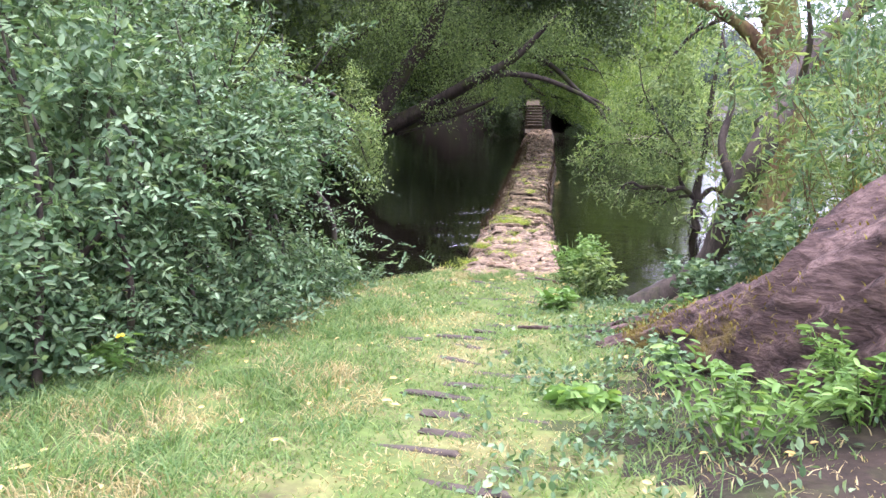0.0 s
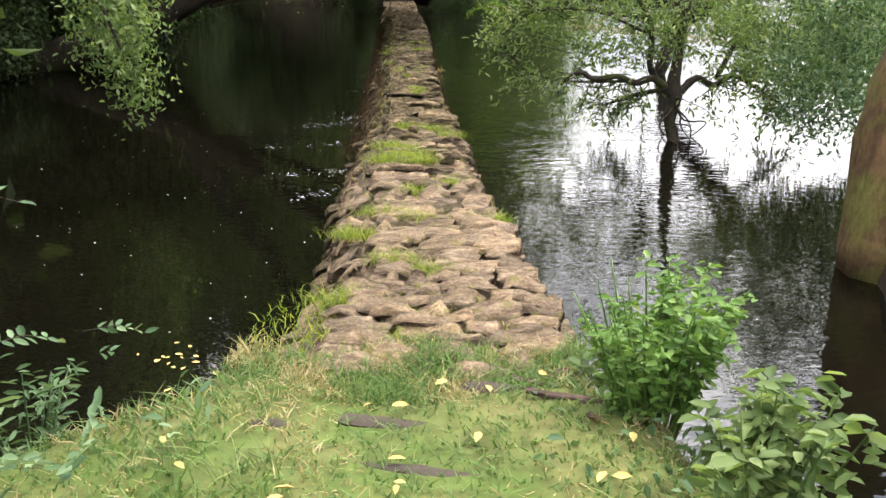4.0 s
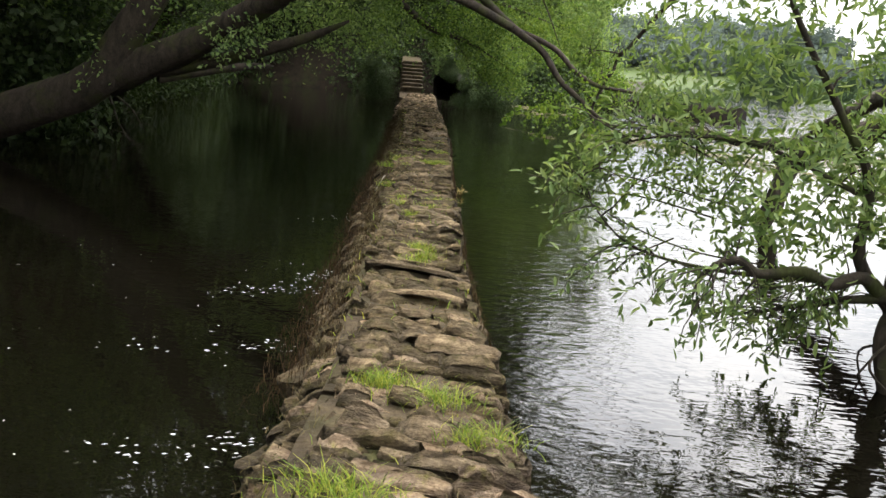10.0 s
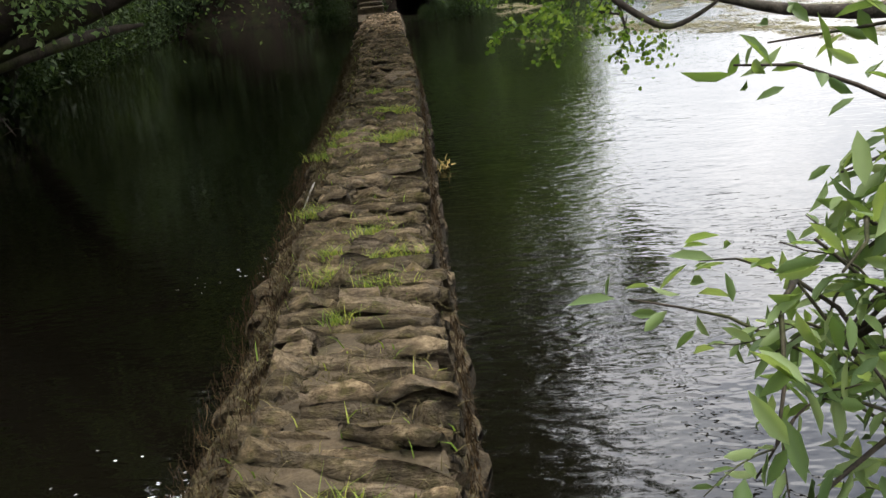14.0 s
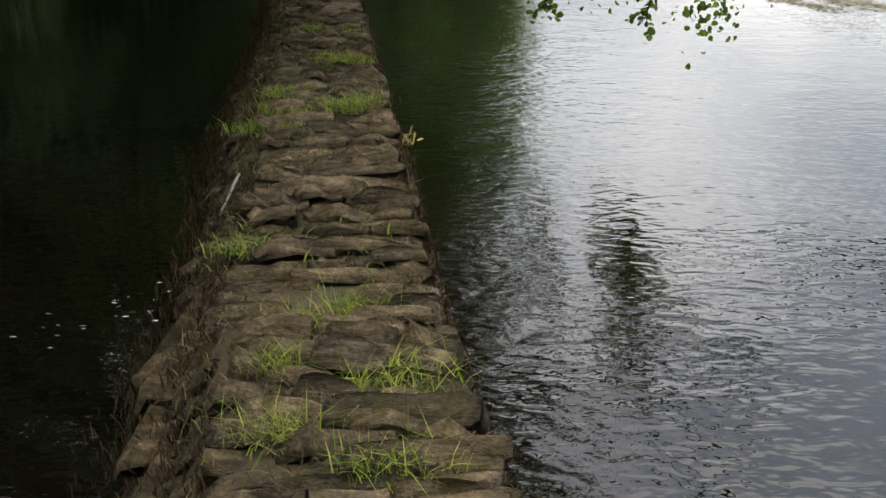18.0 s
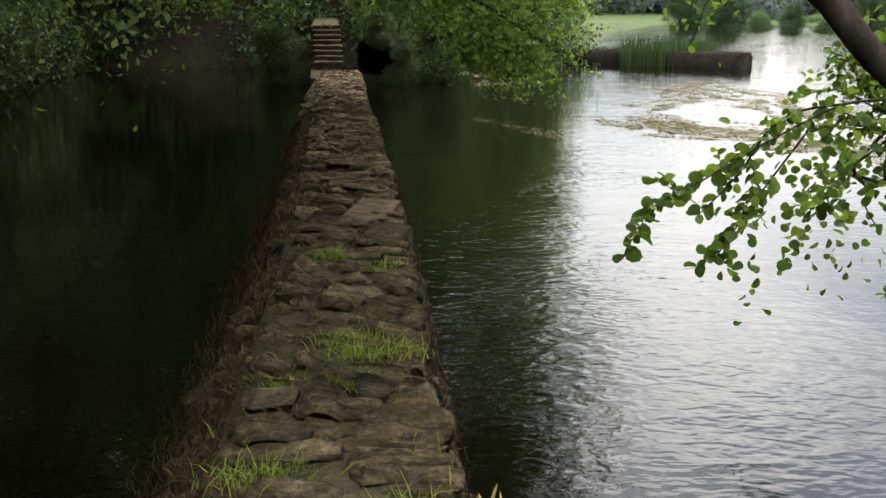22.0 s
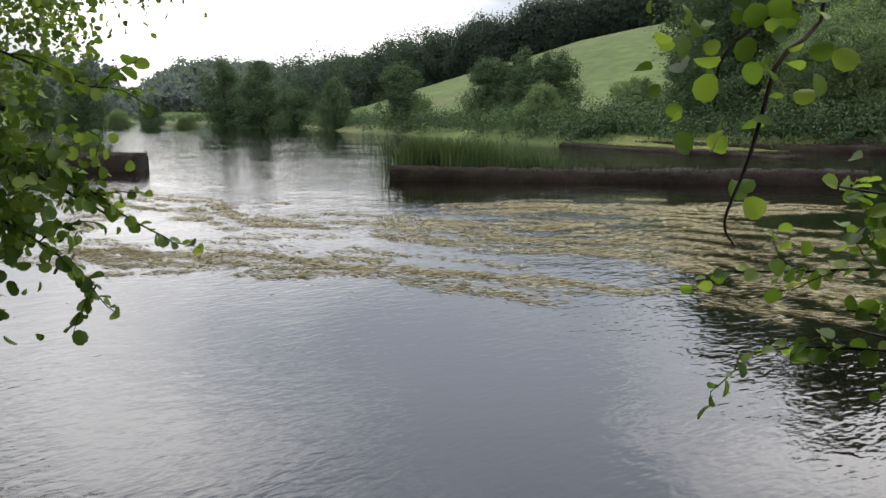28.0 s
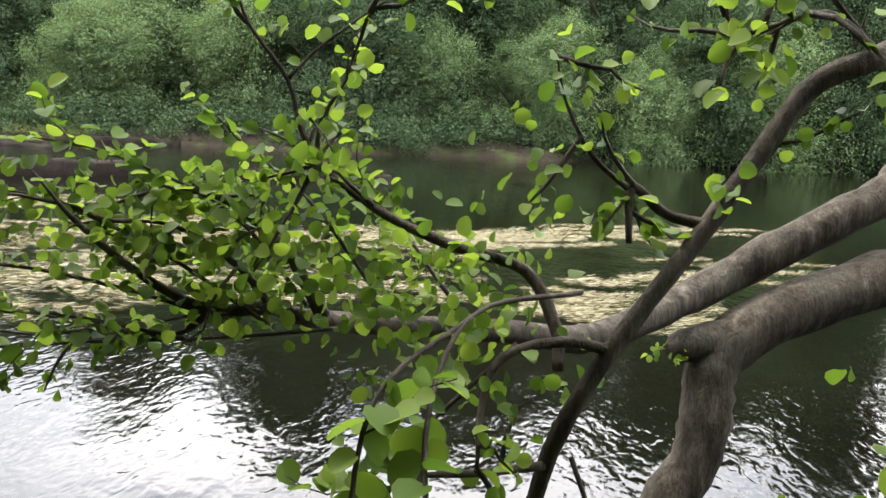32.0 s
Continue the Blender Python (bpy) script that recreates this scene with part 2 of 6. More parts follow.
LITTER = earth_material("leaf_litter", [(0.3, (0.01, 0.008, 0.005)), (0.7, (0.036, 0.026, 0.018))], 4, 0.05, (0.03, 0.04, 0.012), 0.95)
BARK = earth_material("grey_bark", [(0.3, (0.015, 0.012, 0.009)), (0.55, (0.055, 0.046, 0.034)), (0.75, (0.13, 0.115, 0.09))], 11, 0.05, (0.06, 0.056, 0.042), 0.9, (1, 1, 0.35), 2.0)
DARKBARK = earth_material("dark_wet_bark", [(0.3, (0.016, 0.013, 0.01)), (0.7, (0.06, 0.048, 0.036))], 9, 0.02, (0.04, 0.045, 0.015), 0.85, (1, 1, 0.35), 2.0)
ROOTBARK = earth_material("furrowed_bark", [(0.32, (0.02, 0.014, 0.012)), (0.5, (0.08, 0.054, 0.046)), (0.72, (0.18, 0.125, 0.105))], 7, 0.16, (0.13, 0.1, 0.025), 0.92, (0.35, 1, 1.3), 1.1, (0.56, 0.66))
MOSSBARK = earth_material("mossy_bark", [(0.3, (0.04, 0.026, 0.014)), (0.7, (0.15, 0.092, 0.045))], 5, 0.06, (0.11, 0.11, 0.03), 0.92, (1, 1, 0.4), 1.4, (0.42, 0.58))
LEAF_BUSH = leaf_material("bush_leaf", (0.043, 0.084, 0.037), (0.098, 0.168, 0.076), (0.225, 0.31, 0.165))
LEAF_WILLOW = leaf_material("willow_leaf", (0.07, 0.115, 0.04), (0.15, 0.22, 0.075), (0.27, 0.34, 0.14), 0.5)
LEAF_ALDER = leaf_material("alder_leaf", (0.05, 0.095, 0.018), (0.125, 0.205, 0.036), (0.24, 0.33, 0.065), 0.55, 0.42)
# leaf colours lowered to stand for the shade under the crowns
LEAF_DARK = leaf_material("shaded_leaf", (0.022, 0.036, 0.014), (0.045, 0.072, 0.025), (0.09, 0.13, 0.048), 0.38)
LEAF_ALDER_SHADE = leaf_material("shaded_alder_leaf", (0.05, 0.095, 0.022), (0.125, 0.2, 0.042), (0.24, 0.32, 0.072), 0.52, 0.5)
# a milder tone of the same shade colouring
LEAF_SHADE = leaf_material("shaded_bank_leaf", (0.038, 0.065, 0.023), (0.09, 0.14, 0.044), (0.18, 0.25, 0.08), 0.55)
# leaf colours raised to stand for daylight glowing through the crowns
LEAF_CANOPY = leaf_material("lit_canopy_leaf", (0.1, 0.155, 0.06), (0.2, 0.29, 0.11), (0.31, 0.4, 0.18), 0.62)
LEAF_FAR = leaf_material("far_leaf", (0.036, 0.062, 0.03), (0.048, 0.08, 0.038), (0.064, 0.1, 0.047), 0.25, 0.8)
LEAF_GREY = leaf_material("grey_willow_leaf", (0.066, 0.108, 0.048), (0.105, 0.16, 0.07), (0.16, 0.225, 0.104), 0.35, 0.7)
# distance haze is mixed into the leaf colours of both far woods
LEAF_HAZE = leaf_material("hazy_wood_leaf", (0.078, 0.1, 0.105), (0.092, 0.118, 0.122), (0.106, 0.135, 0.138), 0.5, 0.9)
LEAF_RIDGE = leaf_material("hazed_ridge_leaf", (0.036, 0.054, 0.048), (0.046, 0.067, 0.057), (0.056, 0.08, 0.066), 0.5, 0.9)
LEAF_BRIGHT = leaf_material("sunlit_leaf", (0.07, 0.14, 0.03), (0.12, 0.22, 0.05), (0.2, 0.31, 0.085), 0.4)
GRASS = leaf_material("grass_blade", (0.06, 0.115, 0.038), (0.125, 0.21, 0.066), (0.25, 0.315, 0.12), 0.5, 0.6)
STRAW_GRASS = leaf_material("straw_blade", (0.2, 0.17, 0.08), (0.36, 0.3, 0.15), (0.5, 0.42, 0.24), 0.4, 0.7)
GRASS_WALL = leaf_material("wall_grass_blade", (0.1, 0.16, 0.03), (0.22, 0.3, 0.045), (0.42, 0.4, 0.09), 0.45, 0.6)
MOSS = leaf_material("orange_moss", (0.08, 0.055, 0.012), (0.15, 0.115, 0.02), (0.2, 0.19, 0.04), 0.2, 0.9)
REED = leaf_material("reed_blade", (0.025, 0.045, 0.017), (0.042, 0.072, 0.026), (0.08, 0.11, 0.045), 0.3, 0.6)
WEED = leaf_material("crowfoot_weed", (0.08, 0.07, 0.03), (0.2, 0.175, 0.09), (0.42, 0.39, 0.26), 0.2, 0.4)
DRYTURF = leaf_material("dry_weir_turf", (0.009, 0.007, 0.005), (0.018, 0.013, 0.009), (0.036, 0.027, 0.017), 0.15, 0.8)
TREAD = plain("dark_tread_stone", (0.05, 0.04, 0.031), 0.9)
PETAL = plain("yellow_petal", (0.75, 0.6, 0.03))
STRAW = plain("dry_leaf", (0.36, 0.27, 0.09))
TWIG = plain("pale_twig", (0.3, 0.27, 0.23))
DRYMOSS = leaf_material("dry_wall_moss", (0.03, 0.024, 0.01), (0.08, 0.065, 0.028), (0.2, 0.165, 0.08), 0.15, 0.9)
# near-black colour that stands for shade under the leaves by the stair
SHADE_GAP = earth_material("shade_gap_black", [(0.3, (0.004, 0.003, 0.003)), (0.7, (0.012, 0.009, 0.007))], 3, 0.05)
FRINGE = leaf_material("root_fringe", (0.02, 0.012, 0.006), (0.045, 0.028, 0.013), (0.1, 0.065, 0.03), 0.1, 0.9)
FOAM = plain("foam", (0.75, 0.76, 0.76), 0.5)
EARTHBANK = earth_material("weir_earth", [(0.3, (0.005, 0.004, 0.003)), (0.7, (0.017, 0.012, 0.009))], 2.5, 0.1, (0.016, 0.014, 0.008), 0.95, None, 1.0)


# ---- mesh helpers ----
class Geo:
    """Gathers corners and faces for one mesh."""

    def __init__(self):
        self.v, self.f, self.n = [], [], 0

    def add(self, verts, faces):
        self.v.append(np.asarray(verts, float).reshape(-1, 3))
        self.f.append(np.asarray(faces, int) + self.n)
        self.n += len(self.v[-1])
        return self

    def mesh(self, name, material, smooth=True):
        me = bpy.data.meshes.new(name)
        v = np.concatenate(self.v) if self.v else np.zeros((0, 3))
        loops = np.concatenate([f.ravel() for f in self.f])
        sizes = np.concatenate([np.full(len(f), f.shape[1]) for f in self.f])
        me.vertices.add(len(v))
        me.vertices.foreach_set("co", v.ravel())
        me.loops.add(len(loops))
        me.loops.foreach_set("vertex_index", loops.astype(np.int32))
        me.polygons.add(len(sizes))
        me.polygons.foreach_set("loop_start", np.r_[0, np.cumsum(sizes)[:-1]].astype(np.int32))
        me.polygons.foreach_set("loop_total", sizes.astype(np.int32))
        me.polygons.foreach_set("use_smooth", np.full(len(sizes), smooth))
        me.materials.append(material)
        me.update(calc_edges=True)
        me.validate()
        return me


def part(name, geo, material, parent, label="", smooth=True):
    me = geo if isinstance(geo, bpy.types.Mesh) else geo.mesh(name, material, smooth)
    ob = new(name, me)
    ob.parent = parent
    return tagged(ob, label)


def thing(name, at, label, category, group="", kind=""):
    ob = new(name)
    ob.location = at
    return tagged(ob, label, category, group, kind)


rng = np.random.default_rng(7)


def unit(a):
    return a / np.maximum(np.linalg.norm(a, axis=-1, keepdims=True), 1e-9)


def smooth_line(pts, k=5):
    """A rounded line through points given as rows of x, y, z, radius."""
    p = np.array(pts, float)
    q = np.vstack([2 * p[0] - p[1], p, 2 * p[-1] - p[-2]])
    out = []
    for i in range(1, len(q) - 2):
        for s in np.arange(k) / k:
            a, b, c, d = q[i - 1 : i + 3]
            out.append(0.5 * (2 * b + (c - a) * s + (2 * a - 5 * b + 4 * c - d) * s * s + (3 * b - a - 3 * c + d) * s**3))
    out.append(p[-1])
    out = np.array(out)
    out[:, 3] = np.maximum(out[:, 3], 0.0015)
    return out


def tube(geo, line, sides=8, knots=0.12):
    """A closed tapering branch along rows of x, y, z, radius."""
    p, r = line[:, :3], line[:, 3]
    d = unit(np.gradient(p, axis=0))
    a = np.zeros_like(d)
    a[0] = unit(np.cross(d[0], [1.0, 0, 0] if abs(d[0, 2]) > 0.7 else [0, 0, 1.0]))
    for k in range(1, len(d)):
        a[k] = unit(a[k - 1] - d[k] * np.dot(a[k - 1], d[k]))
    b = np.cross(d, a)
    ang = np.linspace(0, 2 * np.pi, sides, endpoint=False)
    rough = 1 + knots * rng.normal(size=(len(p), sides))
    ring = p[:, None] + (a[:, None] * np.cos(ang)[None, :, None] + b[:, None] * np.sin(ang)[None, :, None]) * (r[:, None] * rough)[..., None]
    i, j = np.meshgrid(np.arange(len(p) - 1), np.arange(sides), indexing="ij")
    k = (j + 1) % sides
    quads = np.stack([i * sides + j, i * sides + k, (i + 1) * sides + k, (i + 1) * sides + j], -1).reshape(-1, 4)
    geo.add(ring, quads)
    last = geo.n - sides
    first = geo.n - sides * len(p)
    geo.f.append(np.array([[first + s for s in range(sides)][::-1]]))
    geo.f.append(np.array([[last + s for s in range(sides)]]))
    return geo


def scatter_dirs(n, down=0.0):
    return unit(rng.normal(size=(n, 3)) + [0, 0, -down])


ORIGIN = np.zeros(3)
WAY_Y, WAY_X = [-9, -4, 0, 5, 10, 20], [2.1, 0.95, 0.4, -0.2, -0.75, -1.7]


def off_path(p):
    """True where a place leaves head room over the trodden way."""
    q = p + ORIGIN
    x = np.interp(q[..., 1], WAY_Y, WAY_X)
    return ~((np.abs(q[..., 0] - x) < np.where(q[..., 1] < 3, 0.95, np.where(q[..., 1] < 12, 0.62, 0.85))) & (q[..., 2] < np.where(q[..., 1] < 12, 2.5, 3.0)) & (q[..., 2] > 0.45) & (q[..., 1] < 19.6) & (q[..., 1] > -10))


def leaves(geo, at, length, width, axis=None, fold=0.25, shape="oval", up=0.8, face=None):
    """Leaves at the rows of at; each a folded blade of its own."""
    ok = off_path(at)
    at = at[ok]
    axis = None if axis is None else axis[ok]
    n = len(at)
    if not n:
        return geo
    axis = scatter_dirs(n, 0.3) if axis is None else axis
    nor = unit(rng.normal(size=(n, 3)) * (1 if face is None else 0.55) + [0, 0, up] + (0 if face is None else face[ok] * 1.2))
    side = unit(np.cross(axis, nor))
    nor = np.cross(side, axis)
    size = (length * rng.uniform(0.65, 1.25, n))[:, None]
    w = size * (width / length)
    if shape == "kite":
        out = [(0, 0, 0), (-0.5, 0.45, fold), (0, 1, 0), (0.5, 0.45, fold)]
        fc = [[0, 2, 1], [0, 3, 2]]
    elif shape == "oval":
        out = [(0, 0, 0), (-0.42, 0.3, fold), (-0.38, 0.68, fold), (0, 1, -0.1), (0.38, 0.68, fold), (0.42, 0.3, fold)]
        fc = [[0, 3, 2, 1], [0, 5, 4, 3]]
    else:
        out = [(0, 0, 0), (0, 0.5, 0), (0, 0.97, -0.08), (-0.3, 0.1, fold * 0.6), (-0.5, 0.42, fold), (-0.44, 0.75, fold * 0.8), (-0.18, 0.98, 0.02),
               (0.3, 0.1, fold * 0.6), (0.5, 0.42, fold), (0.44, 0.75, fold * 0.8), (0.18, 0.98, 0.02)]
        fc = [[0, 1, 4, 3], [1, 2, 5, 4], [0, 7, 8, 1], [1, 8, 9, 2]]
    out = np.array(out)
    v = at[:, None] + axis[:, None] * (out[None, :, 1:2] * size[:, None]) + side[:, None] * (out[None, :, :1] * w[:, None]) + nor[:, None] * (out[None, :, 2:] * w[:, None])
    k = len(out)
    f = np.array(fc)[None] + (np.arange(n) * k)[:, None, None]
    geo.add(v, f.reshape(-1, f.shape[-1]))
    if shape == "round":
        tri = np.array([[2, 6, 5], [2, 9, 10]])[None] + (np.arange(n) * k)[:, None, None]
        geo.f.append(tri.reshape(-1, 3) + geo.n - n * k)
    return geo


def leaf_blob(geo, n, centre, radii, clumps, clump_size, shell, length, width, shape="kite"):
    """A rounded mass of leaves that face outwards."""
    at = blob_points(n, centre, radii, clumps, clump_size, shell)
    out = (at - np.array(centre)) / np.array(radii)
    return leaves(geo, at, length, width, None, 0.2, shape, 0.5, unit(out))


def blob_points(n, centre, radii, clumps, clump_size, shell=0.55):
    """Leaf places in clumps that fill an ellipsoid unevenly, denser towards its outside."""
    d = unit(rng.normal(size=(clumps, 3)))
    c = d * (shell + (1 - shell) * rng.random((clumps, 1)) ** 0.6) * rng.uniform(0.75, 1.12, (clumps, 1))
    pick = rng.integers(0, clumps, n)
    spread = rng.normal(size=(n, 3)) * (clump_size * rng.uniform(0.5, 1.3, clumps))[pick][:, None]
    return np.array(centre) + c[pick] * np.array(radii) + spread


def twigs_from(lines, count, reach, droop=0.3, start=0.25, wood=None, radius=0.006, side=None, steps=5):
    """Twigs that leave the given branch lines; gives their points and directions."""
    pts, dirs = [], []
    for _ in range(count):
        ln = lines[rng.integers(len(lines))]
        i = int(len(ln) * (start + (1 - start) * rng.random()))
        i = min(max(i, 1), len(ln) - 1)
        along = unit(ln[i, :3] - ln[i - 1, :3])
        d = unit(along * 0.7 + rng.normal(size=3) * 0.75 + (side if side is not None else 0))
        L = reach * rng.uniform(0.4, 1.25)
        p = ln[i, :3].copy()
        row = [p.copy()]
        for _s in range(steps):
            d = unit(d + rng.normal(size=3) * 0.22 + np.array([0, 0, -droop]) * 0.5)
            p = p + d * L / steps
            row.append(p.copy())
            pts.append(p.copy())
            dirs.append(d.copy())
        if wood is not None and off_path(np.array(row)).all():
            r = np.linspace(radius, radius * 0.3, len(row))
            tube(wood, np.c_[np.array(row), r], 4, 0)
    return np.array(pts), np.array(dirs)


def leaf_twigs(geo, lines, count, reach, per, length, width, shape="oval", droop=0.3, start=0.25, wood=None, radius=0.006, side=None, jitter=0.03, up=0.8):
    pts, dirs = twigs_from(lines, count, reach, droop, start, wood, radius, side)
    at = np.repeat(pts, per, 0) + rng.normal(size=(len(pts) * per, 3)) * jitter
    ax = unit(np.repeat(dirs, per, 0) * 0.7 + rng.normal(size=at.shape) * 0.7 + [0, 0, -0.15])
    return leaves(geo, at, length, width, ax, 0.25, shape, up)


def pinnate(geo, at, axis, length, wood=None, pairs=5, size=0.06):
    """Feathery leaves: paired leaflets along a stalk that starts at each row of at."""
    n = len(at)
    side = unit(np.cross(axis, unit(rng.normal(size=(n, 3)) * 0.35 + [0, 0, 1])))
    long = length * rng.uniform(0.7, 1.2, (n, 1))
    pos, ax = [], []
    for k in range(pairs + 1):
        p = at + axis * long * (0.25 + 0.75 * k / pairs) + [0, 0, -0.05 * (k / pairs) ** 2]
        for s in (-1, 1) if k < pairs else (0,):
            pos.append(p)
            ax.append(unit(axis * 0.45 + side * s + rng.normal(size=(n, 3)) * 0.1))
    leaves(geo, np.concatenate(pos), size, size * 0.42, np.concatenate(ax), 0.15, "oval", 2.2)
    if wood is not None:
        for p, a, L in zip(at, axis, long):
            if off_path(np.array([p, p + a * L])).all():
                tube(wood, np.array([[*p, 0.0025], [*(p + a * L * 0.55), 0.002], [*(p + a * L + [0, 0, -0.05]), 0.001]]), 3, 0)


def spray(geo, wood, rows, length, width, gap, shape="oval", twigs=5):
    """A leafy twig along the given points, with short side shoots and alternate leaves."""
    ln = smooth_line([(*r, 0.007 - 0.005 * k / len(rows)) for k, r in enumerate(rows)], 6)
    lines = [ln]
    for k in range(twigs):
        i = rng.integers(len(ln) // 3, len(ln))
        d = unit(ln[i, :3] - ln[i - 1, :3]) + rng.normal(size=3) * 0.8
        p, row = ln[i, :3], []
        for s in range(5):
            row.append((*p, 0.003 - 0.0004 * s))
            d = unit(d + rng.normal(size=3) * 0.25)
            p = p + d * 0.05
        lines.append(np.array(row))
    for k, l_ in enumerate(lines):
        if off_path(l_[:, :3]).all():
            tube(wood, l_, 4, 0)
        p = l_[:, :3]
        seg = np.r_[0, np.cumsum(np.linalg.norm(np.diff(p, axis=0), axis=1))]
        s = np.arange(seg[-1] * (0.35 if k == 0 else 0.1), seg[-1], gap)
        at = np.stack([np.interp(s, seg, p[:, q]) for q in range(3)], -1)
        d = unit(np.stack([np.interp(s + 0.01, seg, p[:, q]) for q in range(3)], -1) - at + 1e-6)
        out = unit(np.cross(d, rng.normal(size=d.shape) * 0.5 + [0, 0, 1])) * np.where(np.arange(len(s)) % 2, 1, -1)[:, None]
        leaves(geo, at, length, width, unit(d * 0.7 + out + rng.normal(size=d.shape) * 0.25 + [0, 0, -0.2]), 0.2, shape, 1.2)


def blades(geo, at, height, width, lean=0.35):
    n = len(at)
    ang = rng.uniform(0, 2 * np.pi, n)
    side = np.c_[np.cos(ang), np.sin(ang), np.zeros(n)] * width * rng.uniform(0.6, 1.3, (n, 1)) * 0.5
    h = height * rng.uniform(0.5, 1.3, (n, 1))
    tip = np.c_[rng.normal(size=(n, 2)) * lean, np.ones(n)] * h
    mid = at + tip * [0.3, 0.3, 0.6]
    v = np.stack([at - side, at + side, mid + side * 0.8, mid - side * 0.8, at + tip], 1)
    k = (np.arange(n) * 5)[:, None]
    geo.add(v, np.array([[0, 1, 2, 3]]) + k)
    geo.f.append(np.array([[3, 2, 4]]) + k + geo.n - 5 * n)
    return geo


# ---- ground and river ----
WATER_Z = -0.6
NEAR_X, NEAR_Y = [-60, -9, -6, -3, -1.6, -1.0, -0.5, 0.9, 1.25, 1.6, 2.1, 2.7, 3.1, 3.6, 5, 8, 14, 62], [-4, -2, -0.6, 0.1, 0.5, 1.5, 2.0, 2.1, 1.7, 0.95, 0.7, 1.2, 3.0, 5.4, 6.6, 5, -8, -40]
LEFT_Y, LEFT_X = [-60, 0, 5, 12, 25, 45, 53, 54.5, 57, 100, 300, 414, 1000, 4000], [-5, -7, -9.5, -11, -13, -18, -18, -5, 1.0, 7, 58, 95, 380, 1800]
RIGHT_Y, RIGHT_X = [-300, -10, 9, 23, 45, 64, 95, 176, 414, 1000, 4000], [90, 64, 62, 54, 47, 46, 55, 87, 123, 400, 1830]


def into_land(x, y):
    return np.maximum(np.maximum(np.interp(x, NEAR_X, NEAR_Y) - y, np.interp(y, LEFT_Y, LEFT_X) - x), x - np.interp(y, RIGHT_Y, RIGHT_X))


def bump_noise(x, y, s):
    return np.sin(x * 1.7 * s + 1.3 * np.sin(y * 0.9 * s)) * np.cos(y * 1.3 * s + 0.7 * np.sin(x * 1.1 * s))


def ground_z(x, y):
    x, y = np.asarray(x, float), np.asarray(y, float)
    d = into_land(x, y)
    near = np.interp(y, [-20, -8, -5, -2, 0, 2, 8], [0.8, 0.6, 0.42, 0.22, 0.1, -0.03, -0.1])
    near = near + np.clip(x - 1.6, 0, 4) * 0.12 + 0.03 * bump_noise(x, y, 2.0)
    bank = np.minimum(np.where(y < 9, near, 0.5), WATER_Z + 0.02 + d * 0.8)
    under = np.maximum(WATER_Z + d * 0.4, -1.7)
    z = np.where(d > 0, bank, under)
    z = z + np.clip(np.interp(y, LEFT_Y, LEFT_X) - x - 1.5, 0, 40) * 0.3 * (y < 120)
    # the meadow hill and the far ridges
    az, dist = np.degrees(np.arctan2(x + 1.2, y - 18)), np.hypot(x + 1.2, y - 18)
    rise = np.interp(az, [-5, 10, 26, 32, 38, 44, 50, 57, 75, 110], [0, 0, 0, 1, 9, 16, 23, 27, 32, 30])
    far = np.interp(az, [-20, 5, 20, 30, 60, 110], [34, 34, 31, 28, 36, 36])
    s = np.clip((dist - 95) / 150, 0, 1)
    s2 = np.clip((dist - 420) / 350, 0, 1)
    hill = rise * s * s * (3 - 2 * s) + far * s2 * s2 * (3 - 2 * s2)
    return np.where(d > 3, z + hill * np.clip((d - 3) / 20, 0, 1), z)


def stretch(lo, hi, step, end):
    mid = np.arange(lo, hi + step / 2, step)
    out, s = [], step
    v = hi
    while v < end:
        s *= 1.13
        v += s
        out.append(v)
    low, v, s = [], lo, step
    while v > -end:
        s *= 1.13
        v -= s
        low.append(v)
    return np.r_[low[::-1], mid, out]


gx, gy = stretch(-5, 6, 0.16, 3500), stretch(-9, 9, 0.16, 3500)
gx = np.unique(np.r_[gx, np.arange(-22, -5, 1.0)])
gy = np.unique(np.r_[gy, np.arange(42, 66, 1.0)])
X, Y = np.meshgrid(gx, gy, indexing="ij")
G = Geo()
i, j = np.meshgrid(np.arange(len(gx) - 1), np.arange(len(gy) - 1), indexing="ij")
a = i * len(gy) + j
G.add(np.stack([X, Y, ground_z(X, Y)], -1), np.stack([a, a + len(gy), a + len(gy) + 1, a + 1], -1).reshape(-1, 4))
ground = new("ground", G.mesh("ground", TURF))
ground.data.materials.append(FIELD)
mid_face = np.stack([(X[:-1, :-1] + X[1:, 1:]) / 2, (Y[:-1, :-1] + Y[1:, 1:]) / 2], -1).reshape(-1, 2)
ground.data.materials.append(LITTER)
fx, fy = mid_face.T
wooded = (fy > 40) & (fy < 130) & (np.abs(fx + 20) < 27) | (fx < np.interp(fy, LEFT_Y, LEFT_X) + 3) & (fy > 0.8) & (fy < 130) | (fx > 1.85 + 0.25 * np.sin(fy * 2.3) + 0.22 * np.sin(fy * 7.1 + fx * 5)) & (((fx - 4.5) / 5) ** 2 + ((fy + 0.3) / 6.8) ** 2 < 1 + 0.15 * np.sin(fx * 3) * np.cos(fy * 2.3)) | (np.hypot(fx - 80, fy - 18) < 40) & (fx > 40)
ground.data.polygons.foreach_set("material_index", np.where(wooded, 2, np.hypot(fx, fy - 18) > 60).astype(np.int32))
tagged(ground, "grassy river banks rising to a green meadow hill", "ground", kind="structure")

water = new("water", Geo().add([(-3400, -3400, WATER_Z), (3400, -3400, WATER_Z), (3400, 3400, WATER_Z), (-3400, 3400, WATER_Z)], [[0, 1, 2, 3]]).mesh("water", WATER))
